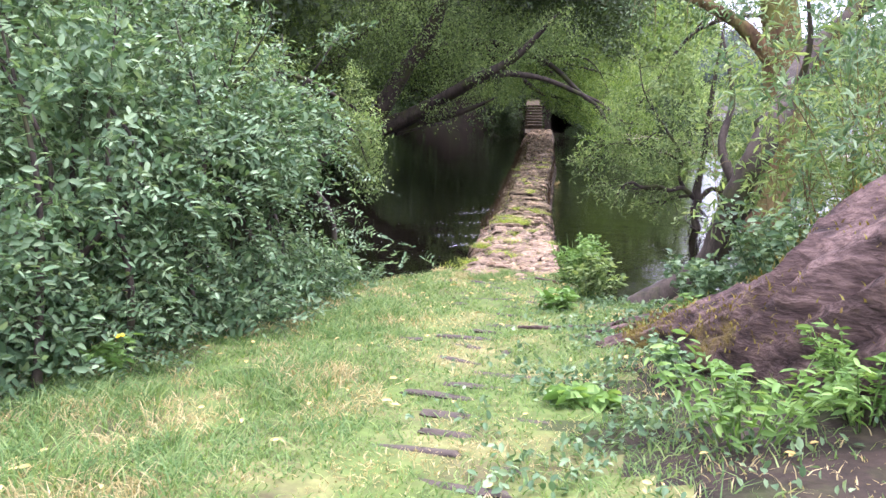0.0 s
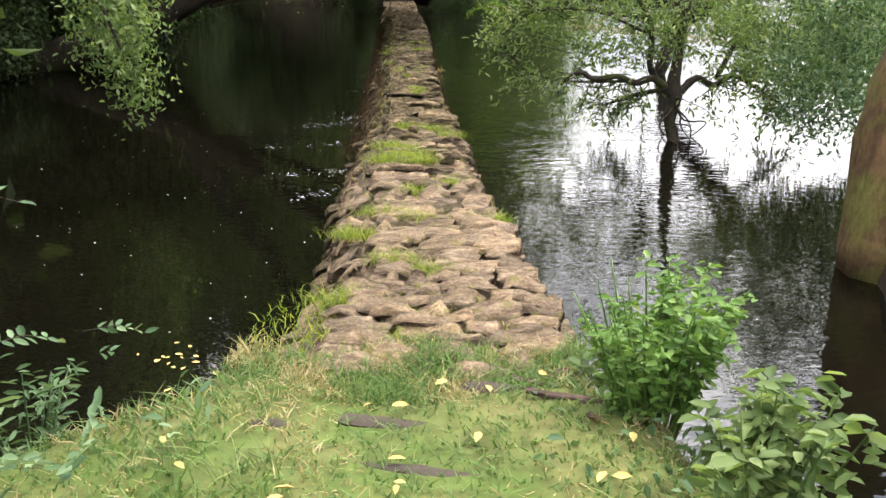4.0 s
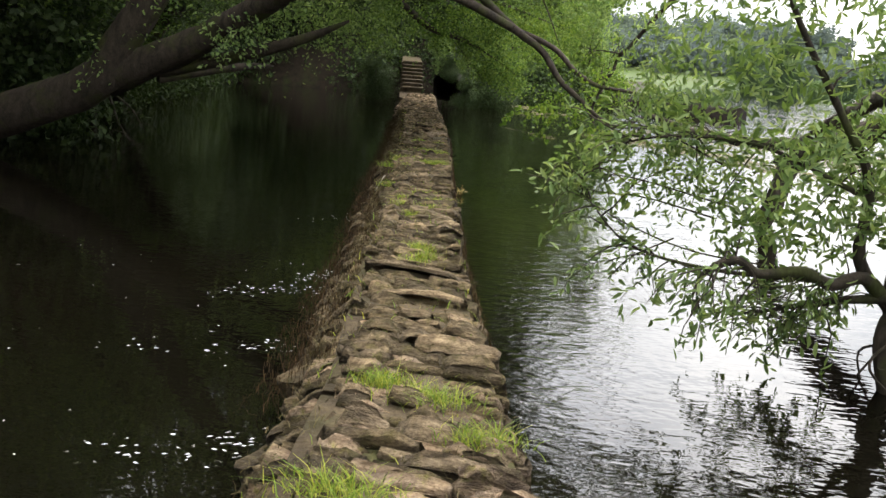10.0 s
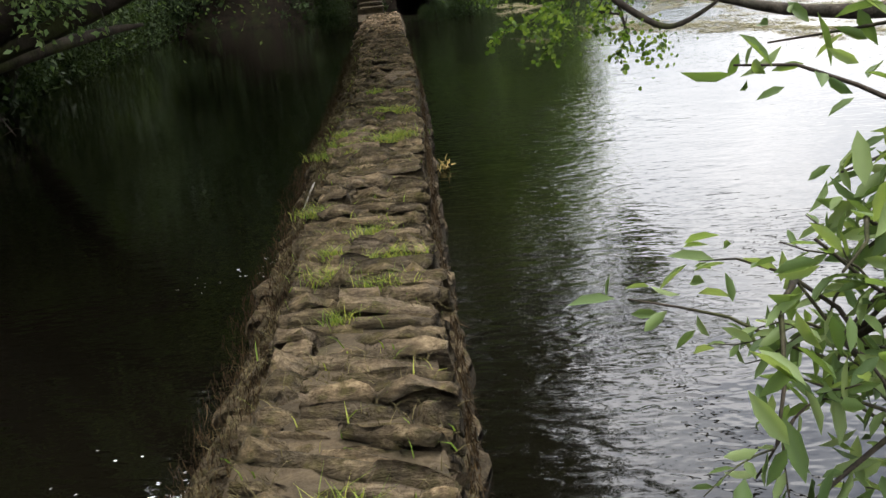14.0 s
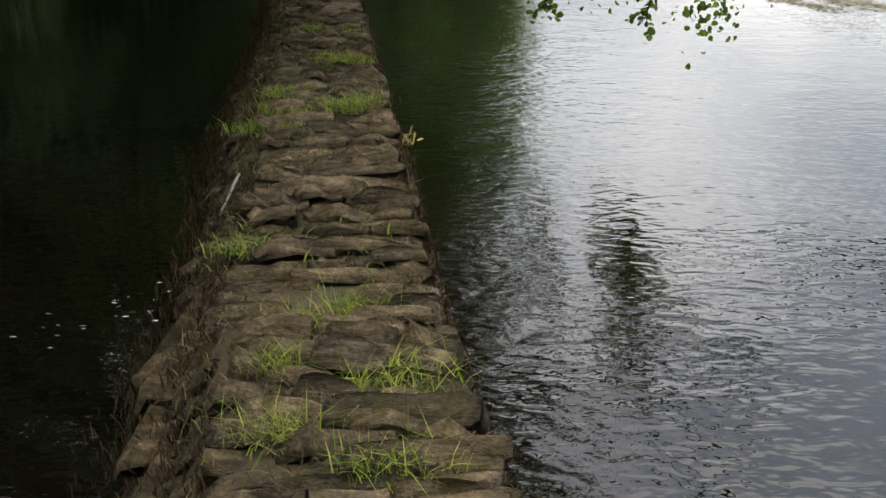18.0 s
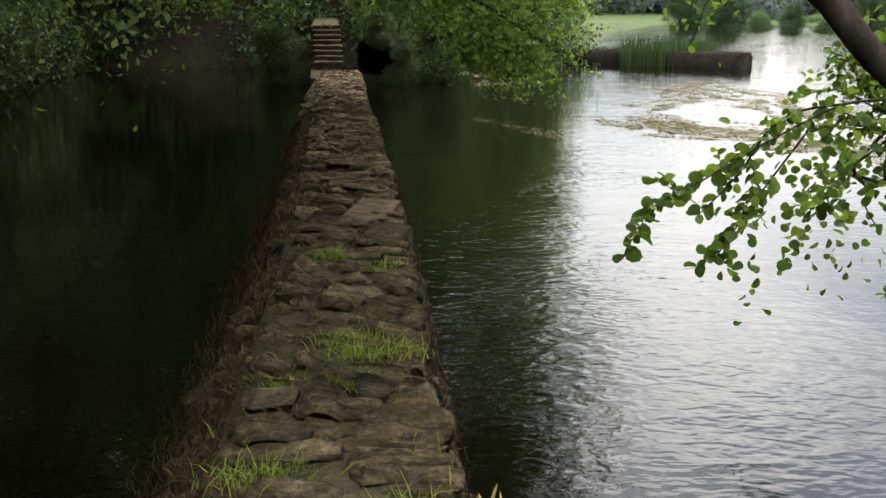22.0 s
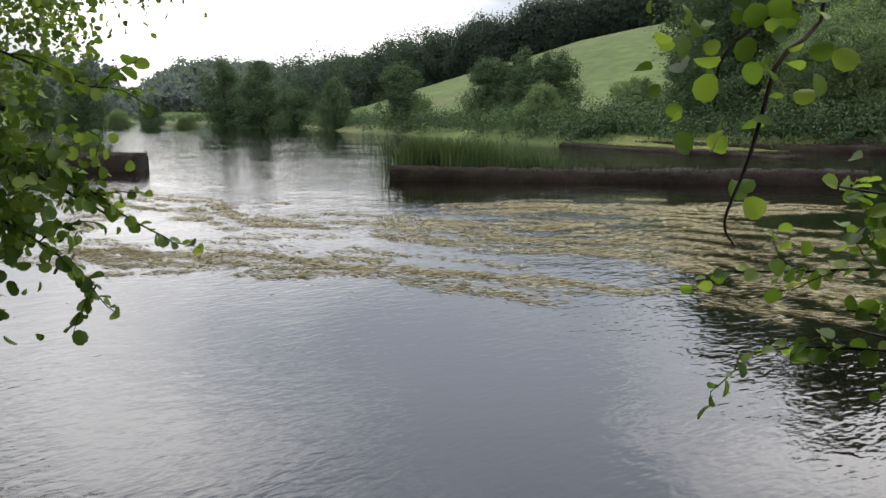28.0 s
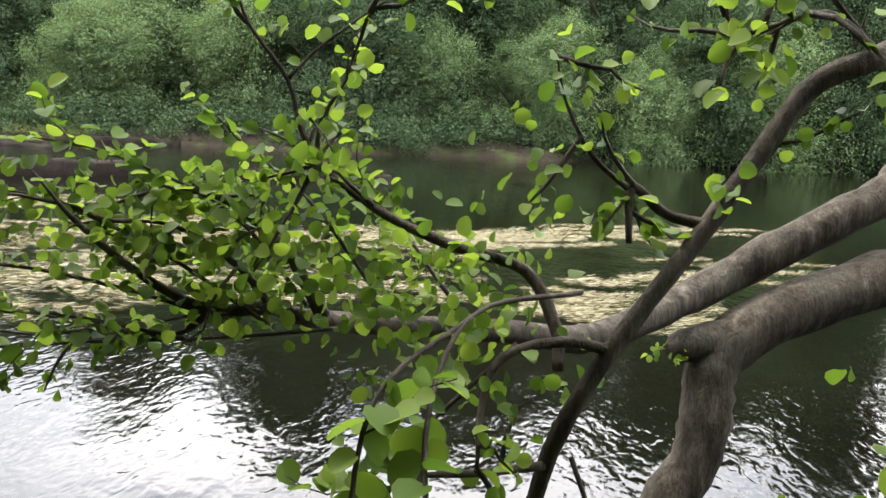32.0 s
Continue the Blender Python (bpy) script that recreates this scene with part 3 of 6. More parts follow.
tagged(water, "dark slow river water with fine ripples reflecting the sky", "river", kind="structure")

# ---- the stone causeway ----
WALL_Y = [1.5, 2.3, 2.65, 3.7, 4.6, 6.0, 7.65, 8.2, 10.8, 12.4, 13.3, 15.3, 16.3, 18.1, 19.6, 22.1, 24.6, 28.2, 29.8, 36.9, 40]
WALL_C = [0.26, 0.23, 0.2, 0.05, -0.16, -0.33, -0.51, -0.62, -1.0, -1.17, -1.35, -1.58, -1.76, -1.98, -2.15, -2.5, -2.88, -3.4, -3.7, -4.75, -5.2]
WALL_W = [1.4, 1.38, 1.2, 1.2, 1.1, 1.1, 0.94, 0.9, 0.86, 0.82, 0.86, 0.88, 0.98, 0.99, 1.0, 1.05, 1.06, 1.1, 1.12, 1.25, 1.2]


def wall_c(y):
    return np.interp(y, WALL_Y, WALL_C)


def wall_w(y):
    return np.interp(y, WALL_Y, WALL_W)


causeway = thing("causeway", (0, 0, 0), "long narrow causeway of weathered brown stone slabs crossing the river", "causeway", kind="structure")
def spill(y):
    """How far the upstream side slopes out at each stretch."""
    return float(np.interp(y, [3, 8, 13, 17], [0.03, 0.07, 0.16, 0.1]))


core = Geo()
ys = np.arange(1.6, 41.01, 0.2)
prof = []
for y in ys:
    c, w = float(wall_c(y)), float(wall_w(y))
    n1, n2 = 0.05 * math.sin(y * 3.1), 0.05 * math.sin(y * 2.3 + 1)
    prof.append([(c - w / 2 - 0.3 - spill(y) + n1, y, -1.5), (c - w / 2 - 0.06 - spill(y) + n2 * 0.4, y, -0.5), (c - w / 2 + 0.06, y, -0.07), (c - 0.1, y, -0.04), (c + w / 2 - 0.05, y, -0.06), (c + w / 2 + 0.04 + n1, y, -0.5), (c + w / 2 + 0.15, y, -1.5)])
m = 7
i, j = np.meshgrid(np.arange(len(ys) - 1), np.arange(m - 1), indexing="ij")
a = i * m + j
core.add(np.array(prof), np.stack([a, a + 1, a + m + 1, a + m], -1).reshape(-1, 4))
core.f.append(np.array([list(range(m))]))
core.f.append(np.array([[(len(ys) - 1) * m + q for q in range(m)][::-1]]))
part("core", core, CORE, causeway, "dark silt and moss between the stones")


def stone_mesh(seed, rounded=0.09, craggy=False):
    """An uneven slab one unit long each way, its top edge wavy and worn round."""
    r = np.random.default_rng(seed)
    g = Geo()
    along, over = np.array([-0.5, -0.455, -0.25, 0.0, 0.25, 0.455, 0.5]), np.array([-0.5, -0.4, 0.4, 0.5])
    nx, ny = len(along), len(over)
    u, v = np.meshgrid(along, over, indexing="ij")
    wave = (0.09 if craggy else 0.05) * np.sin(u * r.uniform(3, 6) + r.uniform(0, 6)) + (0.05 if craggy else 0.02) * np.sin(u * r.uniform(9, 14) + r.uniform(0, 6)) + r.normal(size=(nx, 1)) * 0.03
    top = 0.42 + wave - rounded * (0.9 * np.abs(2 * u) ** (3 if craggy else 5) + np.abs(2 * v) ** (3 if craggy else 4)) + r.normal(size=u.shape) * (0.06 if craggy else 0.035)
    ju = u * (1 - 0.08 * np.abs(2 * v) ** 2) + r.normal(size=u.shape) * 0.022
    jv = v * (1 - (0.3 if craggy else 0.18) * np.abs(2 * u) ** 4 + (0.14 if craggy else 0.1) * np.sin(u * 3 + r.uniform(0, 6))) + r.normal(size=u.shape) * (0.012 if craggy else 0.035) + 0.06 * np.sin(u * 4 + r.uniform(0, 6))
    i, j = np.meshgrid(np.arange(nx - 1), np.arange(ny - 1), indexing="ij")
    a = i * ny + j
    crown = np.stack([ju, jv, top], -1).reshape(-1, 3)
    g.add(crown, np.stack([a, a + ny, a + ny + 1, a + 1], -1).reshape(-1, 4))
    rim = [k * ny for k in range(nx)] + [(nx - 1) * ny + k for k in range(1, ny)] + [k * ny + ny - 1 for k in range(nx - 2, -1, -1)] + [k for k in range(ny - 2, 0, -1)]
    m = len(rim)
    waist = crown[rim] * [1.01, 1.03, 1] + np.c_[r.normal(size=(m, 2)) * [0.01, 0.03], -0.22 + r.normal(size=m) * 0.02]
    foot = crown[rim] * [1.02, 1.05, 0] + [0, 0, -0.5]
    g.add(waist, np.zeros((0, 4), int))
    g.add(foot, np.zeros((0, 4), int))
    base = nx * ny
    nxt = [(k + 1) % m for k in range(m)]
    g.f.append(np.array([[rim[nxt[k]], base + nxt[k], base + k, rim[k]] for k in range(m)]))
    g.f.append(np.array([[base + nxt[k], base + m + nxt[k], base + m + k, base + k] for k in range(m)]))
    return g


STONES = [stone_mesh(k, 0.13) for k in range(16)] + [stone_mesh(k, 0.2, True) for k in range(16, 36)]
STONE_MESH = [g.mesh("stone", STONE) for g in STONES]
SHADED_MOSSY_MESH = [g.mesh("stone", SHADED_MOSSY_STONE) for g in STONES]
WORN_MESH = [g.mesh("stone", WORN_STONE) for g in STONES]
TREAD_MESH = [g.mesh("tread", TREAD) for g in STONES]
stone_rows = []


def flank(x, y):
    """Height and slope of the worn cross-section: flat on top, rounded over on the upstream side."""
    u = (x - float(wall_c(y))) / (float(wall_w(y)) / 2)
    if u < -0.75:
        k = -0.75 - u
        return -0.42 * k - 0.35 * k * k, -math.degrees(math.atan((0.42 + 0.7 * k) / (float(wall_w(y)) / 2))) * 0.8
    if u > 0.85:
        return -0.5 * (u - 0.85), 12
    return 0.0, 0.0


y = 1.4
srng = random.Random(5)
slant = -4.0
while y < 40.6:
    near_end = y < 5.0
    big = srng.random() < (0.3 if near_end else 0.16)
    depth = srng.uniform(0.12, 0.17) if big and near_end else srng.uniform(0.08, 0.115) if big else srng.uniform(0.065, 0.11) if near_end else srng.uniform(0.038, 0.075) if y < 19 else srng.uniform(0.03, 0.058)
    c, w = float(wall_c(y)), float(wall_w(y))
    x0, x1 = c - w / 2 - spill(y) - srng.uniform(0, 0.06), c + w / 2 + srng.uniform(-0.03, 0.03)
    longest = 0.45 if near_end else 0.5 if srng.random() < 0.75 else 0.8
    cuts = [x0]
    while cuts[-1] < x1 - 0.16:
        cuts.append(min(x1, cuts[-1] + srng.uniform(0.18, 0.3 if cuts[-1] < c - w * 0.4 else longest)))
    cuts[-1] = x1
    # the courses swing slowly from one slant to another
    slant = max(-13.0, min(5.0, slant + srng.uniform(-4, 4)))
    heave = 0.018 * math.sin(y * 4.1) + 0.014 * math.sin(y * 9.7 + 1)
    for p, q in zip(cuts, cuts[1:]):
        if q - p < 0.06:
            continue
        mx = (p + q) / 2
        fz, fs = flank(mx, y)
        z = heave * (0.5 if near_end else 1) + srng.uniform(-0.025, 0.025) * (0.5 if near_end else 1.7) - (srng.uniform(0, 0.06) if fs else 0) + fz
        proud = not near_end and fs == 0 and srng.random() < 0.2
        z += 0.03 if proud else 0.015 if near_end else 0
        yy = y + depth / 2 + (mx - c) * math.tan(radians(slant)) * 0.8
        lean = srng.uniform(2, 22) if near_end else srng.uniform(22, 50) if fs == 0 else srng.uniform(-5, 10)
        stone_rows.append((pose(mx, yy, z - 0.1, lean, fs + srng.uniform(-5, 5) * (2 if fs < 0 else 0.5 if near_end else 1), slant + srng.uniform(-7, 7) * (2 if fs < 0 else 0.5 if near_end else 1)) @ Matrix.Diagonal(((q - p) * (0.98 if near_end else 1.02) / max(0.6, math.cos(radians(fs))), depth * (1.3 if near_end else 1.25 if proud else 1.2), 0.26, 1)), srng.randrange(16) if srng.random() < (0.65 if near_end else 0.2 if proud else 0.06) else srng.randrange(16, 36), yy, proud))
    y += depth * 0.97

side_rows = []
for sgn in (-1, 1):
    for course, (zc, outx) in enumerate([(-0.24, 0.0), (-0.4, 0.3), (-0.58, 0.36)]):
        if sgn < 0 and course == 0:
            continue
        y = 1.7 + 0.1 * course
        while y < 40:
            L = srng.uniform(0.15, 0.4)
            c, w = float(wall_c(y + L / 2)), float(wall_w(y + L / 2))
            x = c - w / 2 - outx * (0.25 + 2.5 * spill(y)) + 0.03 + srng.uniform(-0.03, 0.03) if sgn < 0 else c + w / 2 - 0.1 + 0.03 * course + srng.uniform(-0.025, 0.02)
            side_rows.append((pose(x, y + L / 2, zc, srng.uniform(-6, 6), srng.uniform(-5, 5) + (-28 if sgn < 0 else 4), -7 + srng.uniform(-4, 4)) @ Matrix.Diagonal((0.3, L * 1.05, 0.24, 1)), srng.randrange(16, 36), y, False))
            y += L

# ---- the bank at the start ----
steps = thing("stone_steps", (0, 0, 0), "worn grey stone treads sunk in the grassy bank path", "steps")
tread_rows = []
y = 1.25
while y > -6.2:
    x = 0.62 - 0.12 * y + srng.uniform(-0.28, 0.28)
    tread_rows.append((x, y, 0, srng.uniform(0.35, 0.85), srng.uniform(0.07, 0.15)))
    if srng.random() < 0.45:
        tread_rows.append((x + srng.choice((-0.6, 0.6)), y + srng.uniform(-0.1, 0.1), 0, srng.uniform(0.2, 0.45), srng.uniform(0.06, 0.12)))
    y -= srng.uniform(0.25, 0.5)
for k, (x, y, z, w, d) in enumerate(tread_rows):
    ob = part("tread", TREAD_MESH[k % 10], STONE, steps)
    ob.matrix_basis = pose(x, y, float(ground_z(x, y)) - 0.04, 8, srng.uniform(-4, 4), -7 + srng.uniform(-6, 6)) @ Matrix.Diagonal((w * 1.1, d * 0.6, 0.12, 1))

n = 230000
pts = np.c_[rng.uniform(-4.5, 4.5, n), rng.uniform(-9, 2.1, n)]
keep = into_land(pts[:, 0], pts[:, 1]) > 0.02
bare = (np.abs(pts[:, 0] - 0.6 + 0.13 * pts[:, 1]) < 0.55) & (rng.random(n) < 0.25)
dirt = rng.random(n) < np.interp(pts[:, 0] + 0.25 * np.sin(pts[:, 1] * 3.1), [1.35, 2.5], [0, 0.88])
scuffed = (bump_noise(pts[:, 0] + 1.7, pts[:, 1] - 2, 3.1) + 0.6 * bump_noise(pts[:, 0], pts[:, 1], 8.0) > 0.75) & (rng.random(n) < 0.75)
pts = pts[keep & ~bare & ~dirt & ~scuffed]
worn = np.clip(np.abs(pts[:, 0] - 0.7 + 0.14 * pts[:, 1]) / 1.3, 0.35, 1) * (0.7 + 0.3 * bump_noise(pts[:, 0], pts[:, 1], 1.4))
tawny = bump_noise(pts[:, 0] + 3, pts[:, 1], 2.1) + 0.8 * bump_noise(pts[:, 0], pts[:, 1] + 5, 5.3) + rng.normal(size=len(pts)) * 0.45 > 0.5
green, straw = Geo(), Geo()
for lo, hi, tall in ((0, 0.45, 0.04), (0.45, 0.75, 0.06), (0.75, 9, 0.1)):
    for geo, pick, k in ((green, ~tawny, 1.0), (straw, tawny, 0.75)):
        q = pts[(worn >= lo) & (worn < hi) & pick]
        blades(geo, np.c_[q, ground_z(q[:, 0], q[:, 1]) - 0.01], tall * k, 0.009, 1.1)
q = np.c_[rng.uniform(-0.62, 1.0, 9000), rng.uniform(1.1, 1.85, 9000)]
q = q[q[:, 1] < 1.62 + 0.1 * np.sin(q[:, 0] * 7) + 0.12 * q[:, 0] + rng.normal(size=len(q)) * 0.06]
pale = bump_noise(q[:, 0], q[:, 1], 6.0) + rng.normal(size=len(q)) * 0.4 > 0.35
blades(green, np.c_[q, np.full(len(q), -0.01)][~pale], 0.055, 0.007, 0.9)
blades(straw, np.c_[q, np.full(len(q), -0.01)][pale], 0.05, 0.006, 1.0)
tagged(new("bank_grass", green.mesh("bank_grass", GRASS, False)), "short green trodden grass on the bank path", "grass", kind="stuff")
tagged(new("dry_grass", straw.mesh("dry_grass", STRAW_GRASS, False)), "straw-coloured patches of dry grass on the bank path", "grass", kind="stuff")


# ---- trees and bushes ----
def tree_parts(parent, limbs, bark, name="limb", sides=9):
    lines = []
    for k, rows in enumerate(limbs):
        ln = smooth_line(rows)
        lines.append(ln)
        part("trunk" if k == 0 else name, tube(Geo(), ln, sides if k == 0 else max(6, sides - 2), 0.05), bark, parent)
    return lines


# dense bush at the path's edge
bush = thing("bush", (0, 0, 0), "dense grey-green leafy bush leaning over the path edge and water", "bush")
wood = Geo()
bl = []
for k in range(16):
    a = k * 0.9
    bx, by = -1.95 + 0.4 * math.cos(a * 2.3), -4.3 + 0.3 * k
    ln = smooth_line([(bx, by, float(ground_z(bx, by)) - 0.1, 0.035), (bx + 0.2 * math.sin(k), by + 0.1, 0.8, 0.028), (bx + 0.5 * math.sin(2 * k) - 0.1, by + 0.3, 1.7, 0.018), (bx + 0.6 * math.sin(3 * k) - 0.4, by + 0.4, 2.8, 0.006)])
    bl.append(ln)
    tube(wood, ln, 6)
g = Geo()
BUSH = ((-2.2, -4.5, 1.2, 0.75, 1.0, 1.1, 5000), (-2.05, -3.2, 1.4, 0.85, 1.1, 1.4, 6000), (-1.75, -1.9, 1.35, 0.75, 0.95, 1.1, 5200), (-1.6, -0.9, 1.75, 0.6, 0.7, 0.55, 2600), (-3.4, -3, 2.8, 1.6, 2.2, 1.3, 8000), (-1.5, -0.2, 0.3, 0.5, 0.5, 0.35, 1300), (-1.85, -3.6, 0.5, 0.6, 1.4, 0.35, 3000), (-1.55, -1.6, 0.35, 0.6, 1.2, 0.35, 3000), (-2.6, -1.2, 2.4, 1.0, 1.2, 0.8, 4200))
for cx, cy, cz, rx, ry, rz, n in BUSH:
    leaf_blob(g, n, (cx, cy, cz), (rx, ry, rz), 75, 0.115, 0.72, 0.085, 0.042, "oval")
    d = unit(rng.normal(size=(n // 34, 3)) + [0.7, -0.2, 0.1])
    pinnate(g, np.array((cx, cy, cz)) + d * np.array((rx, ry, rz)) * rng.uniform(0.85, 1.12, (len(d), 1)), unit(d + [0.25, 0, -0.35] + rng.normal(size=d.shape) * 0.35), 0.32, wood, 5, 0.07)
at = np.array([-1.05, -0.7, 0.95]) + rng.normal(size=(34, 3)) * [0.14, 0.5, 0.3]
pinnate(g, at, unit(np.array([0.8, 0.2, -0.25]) + rng.normal(size=at.shape) * 0.4), 0.32, wood)
at = np.array([-0.75, 0.25, 0.42]) + rng.normal(size=(12, 3)) * [0.15, 0.2, 0.12]
pinnate(g, at, unit(np.array([0.7, 0.3, 0.35]) + rng.normal(size=at.shape) * 0.35), 0.28, wood)
leaf_twigs(g, bl, 120, 0.6, 5, 0.07, 0.028, "oval", 0.2, 0.3, wood, 0.006)
tagged(part("stem", wood, DARKBARK, bush), kind="stuff")
part("foliage", g, LEAF_BUSH, bush, "small grey-green oval leaves")


def leafy_tree(name, label, limbs, bark, leaf_mat, blobs, leaf=(0.09, 0.045), shape="kite", twigs=0, reach=1.0, per=4, group="", clumps=130, clump=0.35, droop=0.4, jitter=0.08, bare=()):
    t = thing(name, tuple(limbs[0][0][:3]), label, "tree", group)
    ORIGIN[:] = limbs[0][0][:3]
    base = np.array([*limbs[0][0][:3], 0])
    lines = tree_parts(t, [[tuple(np.array(r) - base) for r in rows] for rows in limbs], bark)
    g, wd = Geo(), Geo()
    for cx, cy, cz, rx, ry, rz, n in blobs:
        leaf_blob(g, n, np.array((cx, cy, cz)) - base[:3], (rx, ry, rz), clumps, clump, 0.55, leaf[0], leaf[1], shape)
    if twigs:
        leaf_twigs(g, [ln for k, ln in enumerate(lines) if k not in bare], twigs, reach, per, leaf[0], leaf[1], shape, droop, 0.3, wd, 0.008, None, jitter)
        tagged(part("twig_spray", wd, bark, t), kind="stuff")
    part("crown", g, leaf_mat, t)
    ORIGIN[:] = 0
    return t


# leaning tree on the wooded bank, its limbs arching over the causeway
leafy_tree("leaning_tree", "leaning dark-barked tree arching its limbs over the causeway", [
    [(-11.5, 17.7, -0.7, 0.42), (-7.79, 17.38, 0.58, 0.36), (-6.87, 17.13, 1.45, 0.3), (-6.0, 16.95, 2.7, 0.26), (-4.94, 16.95, 4.2, 0.22), (-4.2, 16.7, 6.4, 0.1)],
    [(-7.3, 17.4, 0.8, 0.3), (-5.6, 16.9, 1.5, 0.25), (-4.68, 16.53, 1.93, 0.2), (-3.41, 15.72, 2.51, 0.17), (-2.2, 15.3, 3.1, 0.12), (-1, 15, 4.2, 0.04)],
    [(-3.47, 15.59, 2.43, 0.13), (-2.6, 16.3, 2.7, 0.1), (-1.6, 17.2, 2.55, 0.08), (-0.56, 17.72, 2.11, 0.07)],
    [(-6.3, 17.26, 1.0, 0.12), (-4.63, 16.94, 1.42, 0.1), (-3.6, 16.75, 1.75, 0.07), (-3.0, 16.6, 2.0, 0.02)],
    [(-6.3, 17.24, 0.9, 0.1), (-5.33, 18.37, 1.15, 0.07), (-4.9, 18.9, 1.2, 0.02)],
], DARKBARK, LEAF_CANOPY, [(-5, 17.5, 4.2, 2.4, 3, 1.2, 5500), (-2.6, 18.5, 3.7, 2.2, 3, 1.0, 4500), (-4.6, 22, 2.6, 2.0, 2.5, 1.1, 4500), (-5, 18, 6.5, 3, 4, 1.6, 2500), (-4.5, 26, 4.6, 2.6, 5, 1.4, 4500)],
    (0.085, 0.045), "kite", 110, 0.8, 5, bare=(2, 3, 4))

# bank crowns split off so that their leaves carry shade in the colour
leafy_tree("shaded_tree", "dark tree leaning from the wooded bank over the shaded water", [
    [(-12.6, 20, -0.2, 0.3), (-10.5, 19.6, 2.0, 0.25), (-8.6, 19.0, 3.6, 0.16), (-6.8, 18.4, 4.6, 0.07)],
    [(-10.5, 19.6, 2.0, 0.14), (-9.0, 17.4, 2.8, 0.09), (-7.6, 16.2, 3.3, 0.04)],
    [(-9.6, 19.4, 2.8, 0.12), (-8.2, 21.4, 3.2, 0.08), (-7.0, 22.6, 3.0, 0.03)],
], DARKBARK, LEAF_SHADE, [(-7.8, 16, 3.6, 2.4, 3.0, 1.5, 8000), (-7.8, 21, 3.4, 2.6, 3, 2.0, 8000), (-8, 19, 6, 3, 4.5, 1.6, 5000)],
    (0.085, 0.045), "kite", 60, 0.8, 5)
snag = thing("dead_branch", (-10.6, 23.0, -0.7), "bare grey fallen branch trailing twigs into the shaded water", "branch")
sl = [smooth_line([(0, 0, 0, 0.07), (0.2, -0.2, 1.2, 0.055), (1.0, -1.2, 1.0, 0.04), (1.8, -2.3, 0.5, 0.02), (2.3, -2.8, 0.15, 0.006)]), smooth_line([(0.9, -1.1, 1.05, 0.03), (1.4, -1.0, 0.7, 0.02), (1.9, -1.3, 0.25, 0.005)]), smooth_line([(0.4, -0.5, 1.2, 0.03), (0.9, -1.3, 1.5, 0.02), (1.6, -1.9, 1.3, 0.006)])]
for ln in sl:
    part("limb", tube(Geo(), ln, 7, 0.08), BARK, snag)
wd = Geo()
ORIGIN[:] = (0, 0, 50)
twigs_from(sl, 40, 0.6, 0.6, 0.3, wd, 0.008)
ORIGIN[:] = 0
tagged(part("twig_spray", wd, BARK, snag), kind="stuff")

# added crowns, mostly out of view, that block sky light over water and causeway
leafy_tree("added_shade_tree", "added tall tree, mostly out of view, its dark-coloured crown blocking the sky", [
    [(-12.5, 9, -0.3, 0.35), (-11, 9.5, 3, 0.3), (-8.5, 10, 5.5, 0.2), (-5, 11, 7.2, 0.1), (-2, 12, 7.8, 0.04)],
    [(-11, 9.5, 3, 0.2), (-9, 7, 5.2, 0.14), (-6.5, 5.5, 6.4, 0.06)],
    [(-8.5, 10, 5.5, 0.15), (-7, 14, 6.6, 0.1), (-5, 18, 7.4, 0.04)],
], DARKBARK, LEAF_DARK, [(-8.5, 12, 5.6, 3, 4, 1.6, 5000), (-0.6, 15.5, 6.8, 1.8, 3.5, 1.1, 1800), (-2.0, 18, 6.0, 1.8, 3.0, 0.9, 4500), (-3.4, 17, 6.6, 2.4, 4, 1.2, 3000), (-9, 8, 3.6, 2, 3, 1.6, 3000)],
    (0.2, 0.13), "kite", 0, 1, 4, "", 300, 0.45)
leafy_tree("added_shade_tree", "added tall tree, mostly out of view, its dark-coloured crown blocking the sky", [
    [(-14, 30, 0.2, 0.4), (-12, 29, 3.5, 0.32), (-8.5, 27, 6.2, 0.2), (-4.5, 25, 7.6, 0.1), (-1.5, 24, 8, 0.04)],
    [(-12, 29, 3.5, 0.2), (-9.5, 33, 5.6, 0.14), (-6, 37, 7, 0.06)],
    [(-8.5, 27, 6.2, 0.15), (-6.5, 22, 7, 0.1), (-4, 19, 7.6, 0.04)],
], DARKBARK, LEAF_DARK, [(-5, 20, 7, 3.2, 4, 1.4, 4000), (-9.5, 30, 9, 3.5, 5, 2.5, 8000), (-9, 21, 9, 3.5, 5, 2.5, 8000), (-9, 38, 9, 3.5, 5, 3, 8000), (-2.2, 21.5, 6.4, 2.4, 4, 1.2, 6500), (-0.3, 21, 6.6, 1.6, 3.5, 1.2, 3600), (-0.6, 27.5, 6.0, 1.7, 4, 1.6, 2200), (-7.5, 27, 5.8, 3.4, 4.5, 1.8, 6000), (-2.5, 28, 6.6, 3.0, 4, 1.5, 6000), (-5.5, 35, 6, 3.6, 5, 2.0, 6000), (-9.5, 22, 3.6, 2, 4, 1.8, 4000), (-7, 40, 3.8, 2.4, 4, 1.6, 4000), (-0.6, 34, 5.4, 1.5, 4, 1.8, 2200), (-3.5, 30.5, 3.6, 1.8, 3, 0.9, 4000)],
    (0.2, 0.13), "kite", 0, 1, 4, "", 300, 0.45)
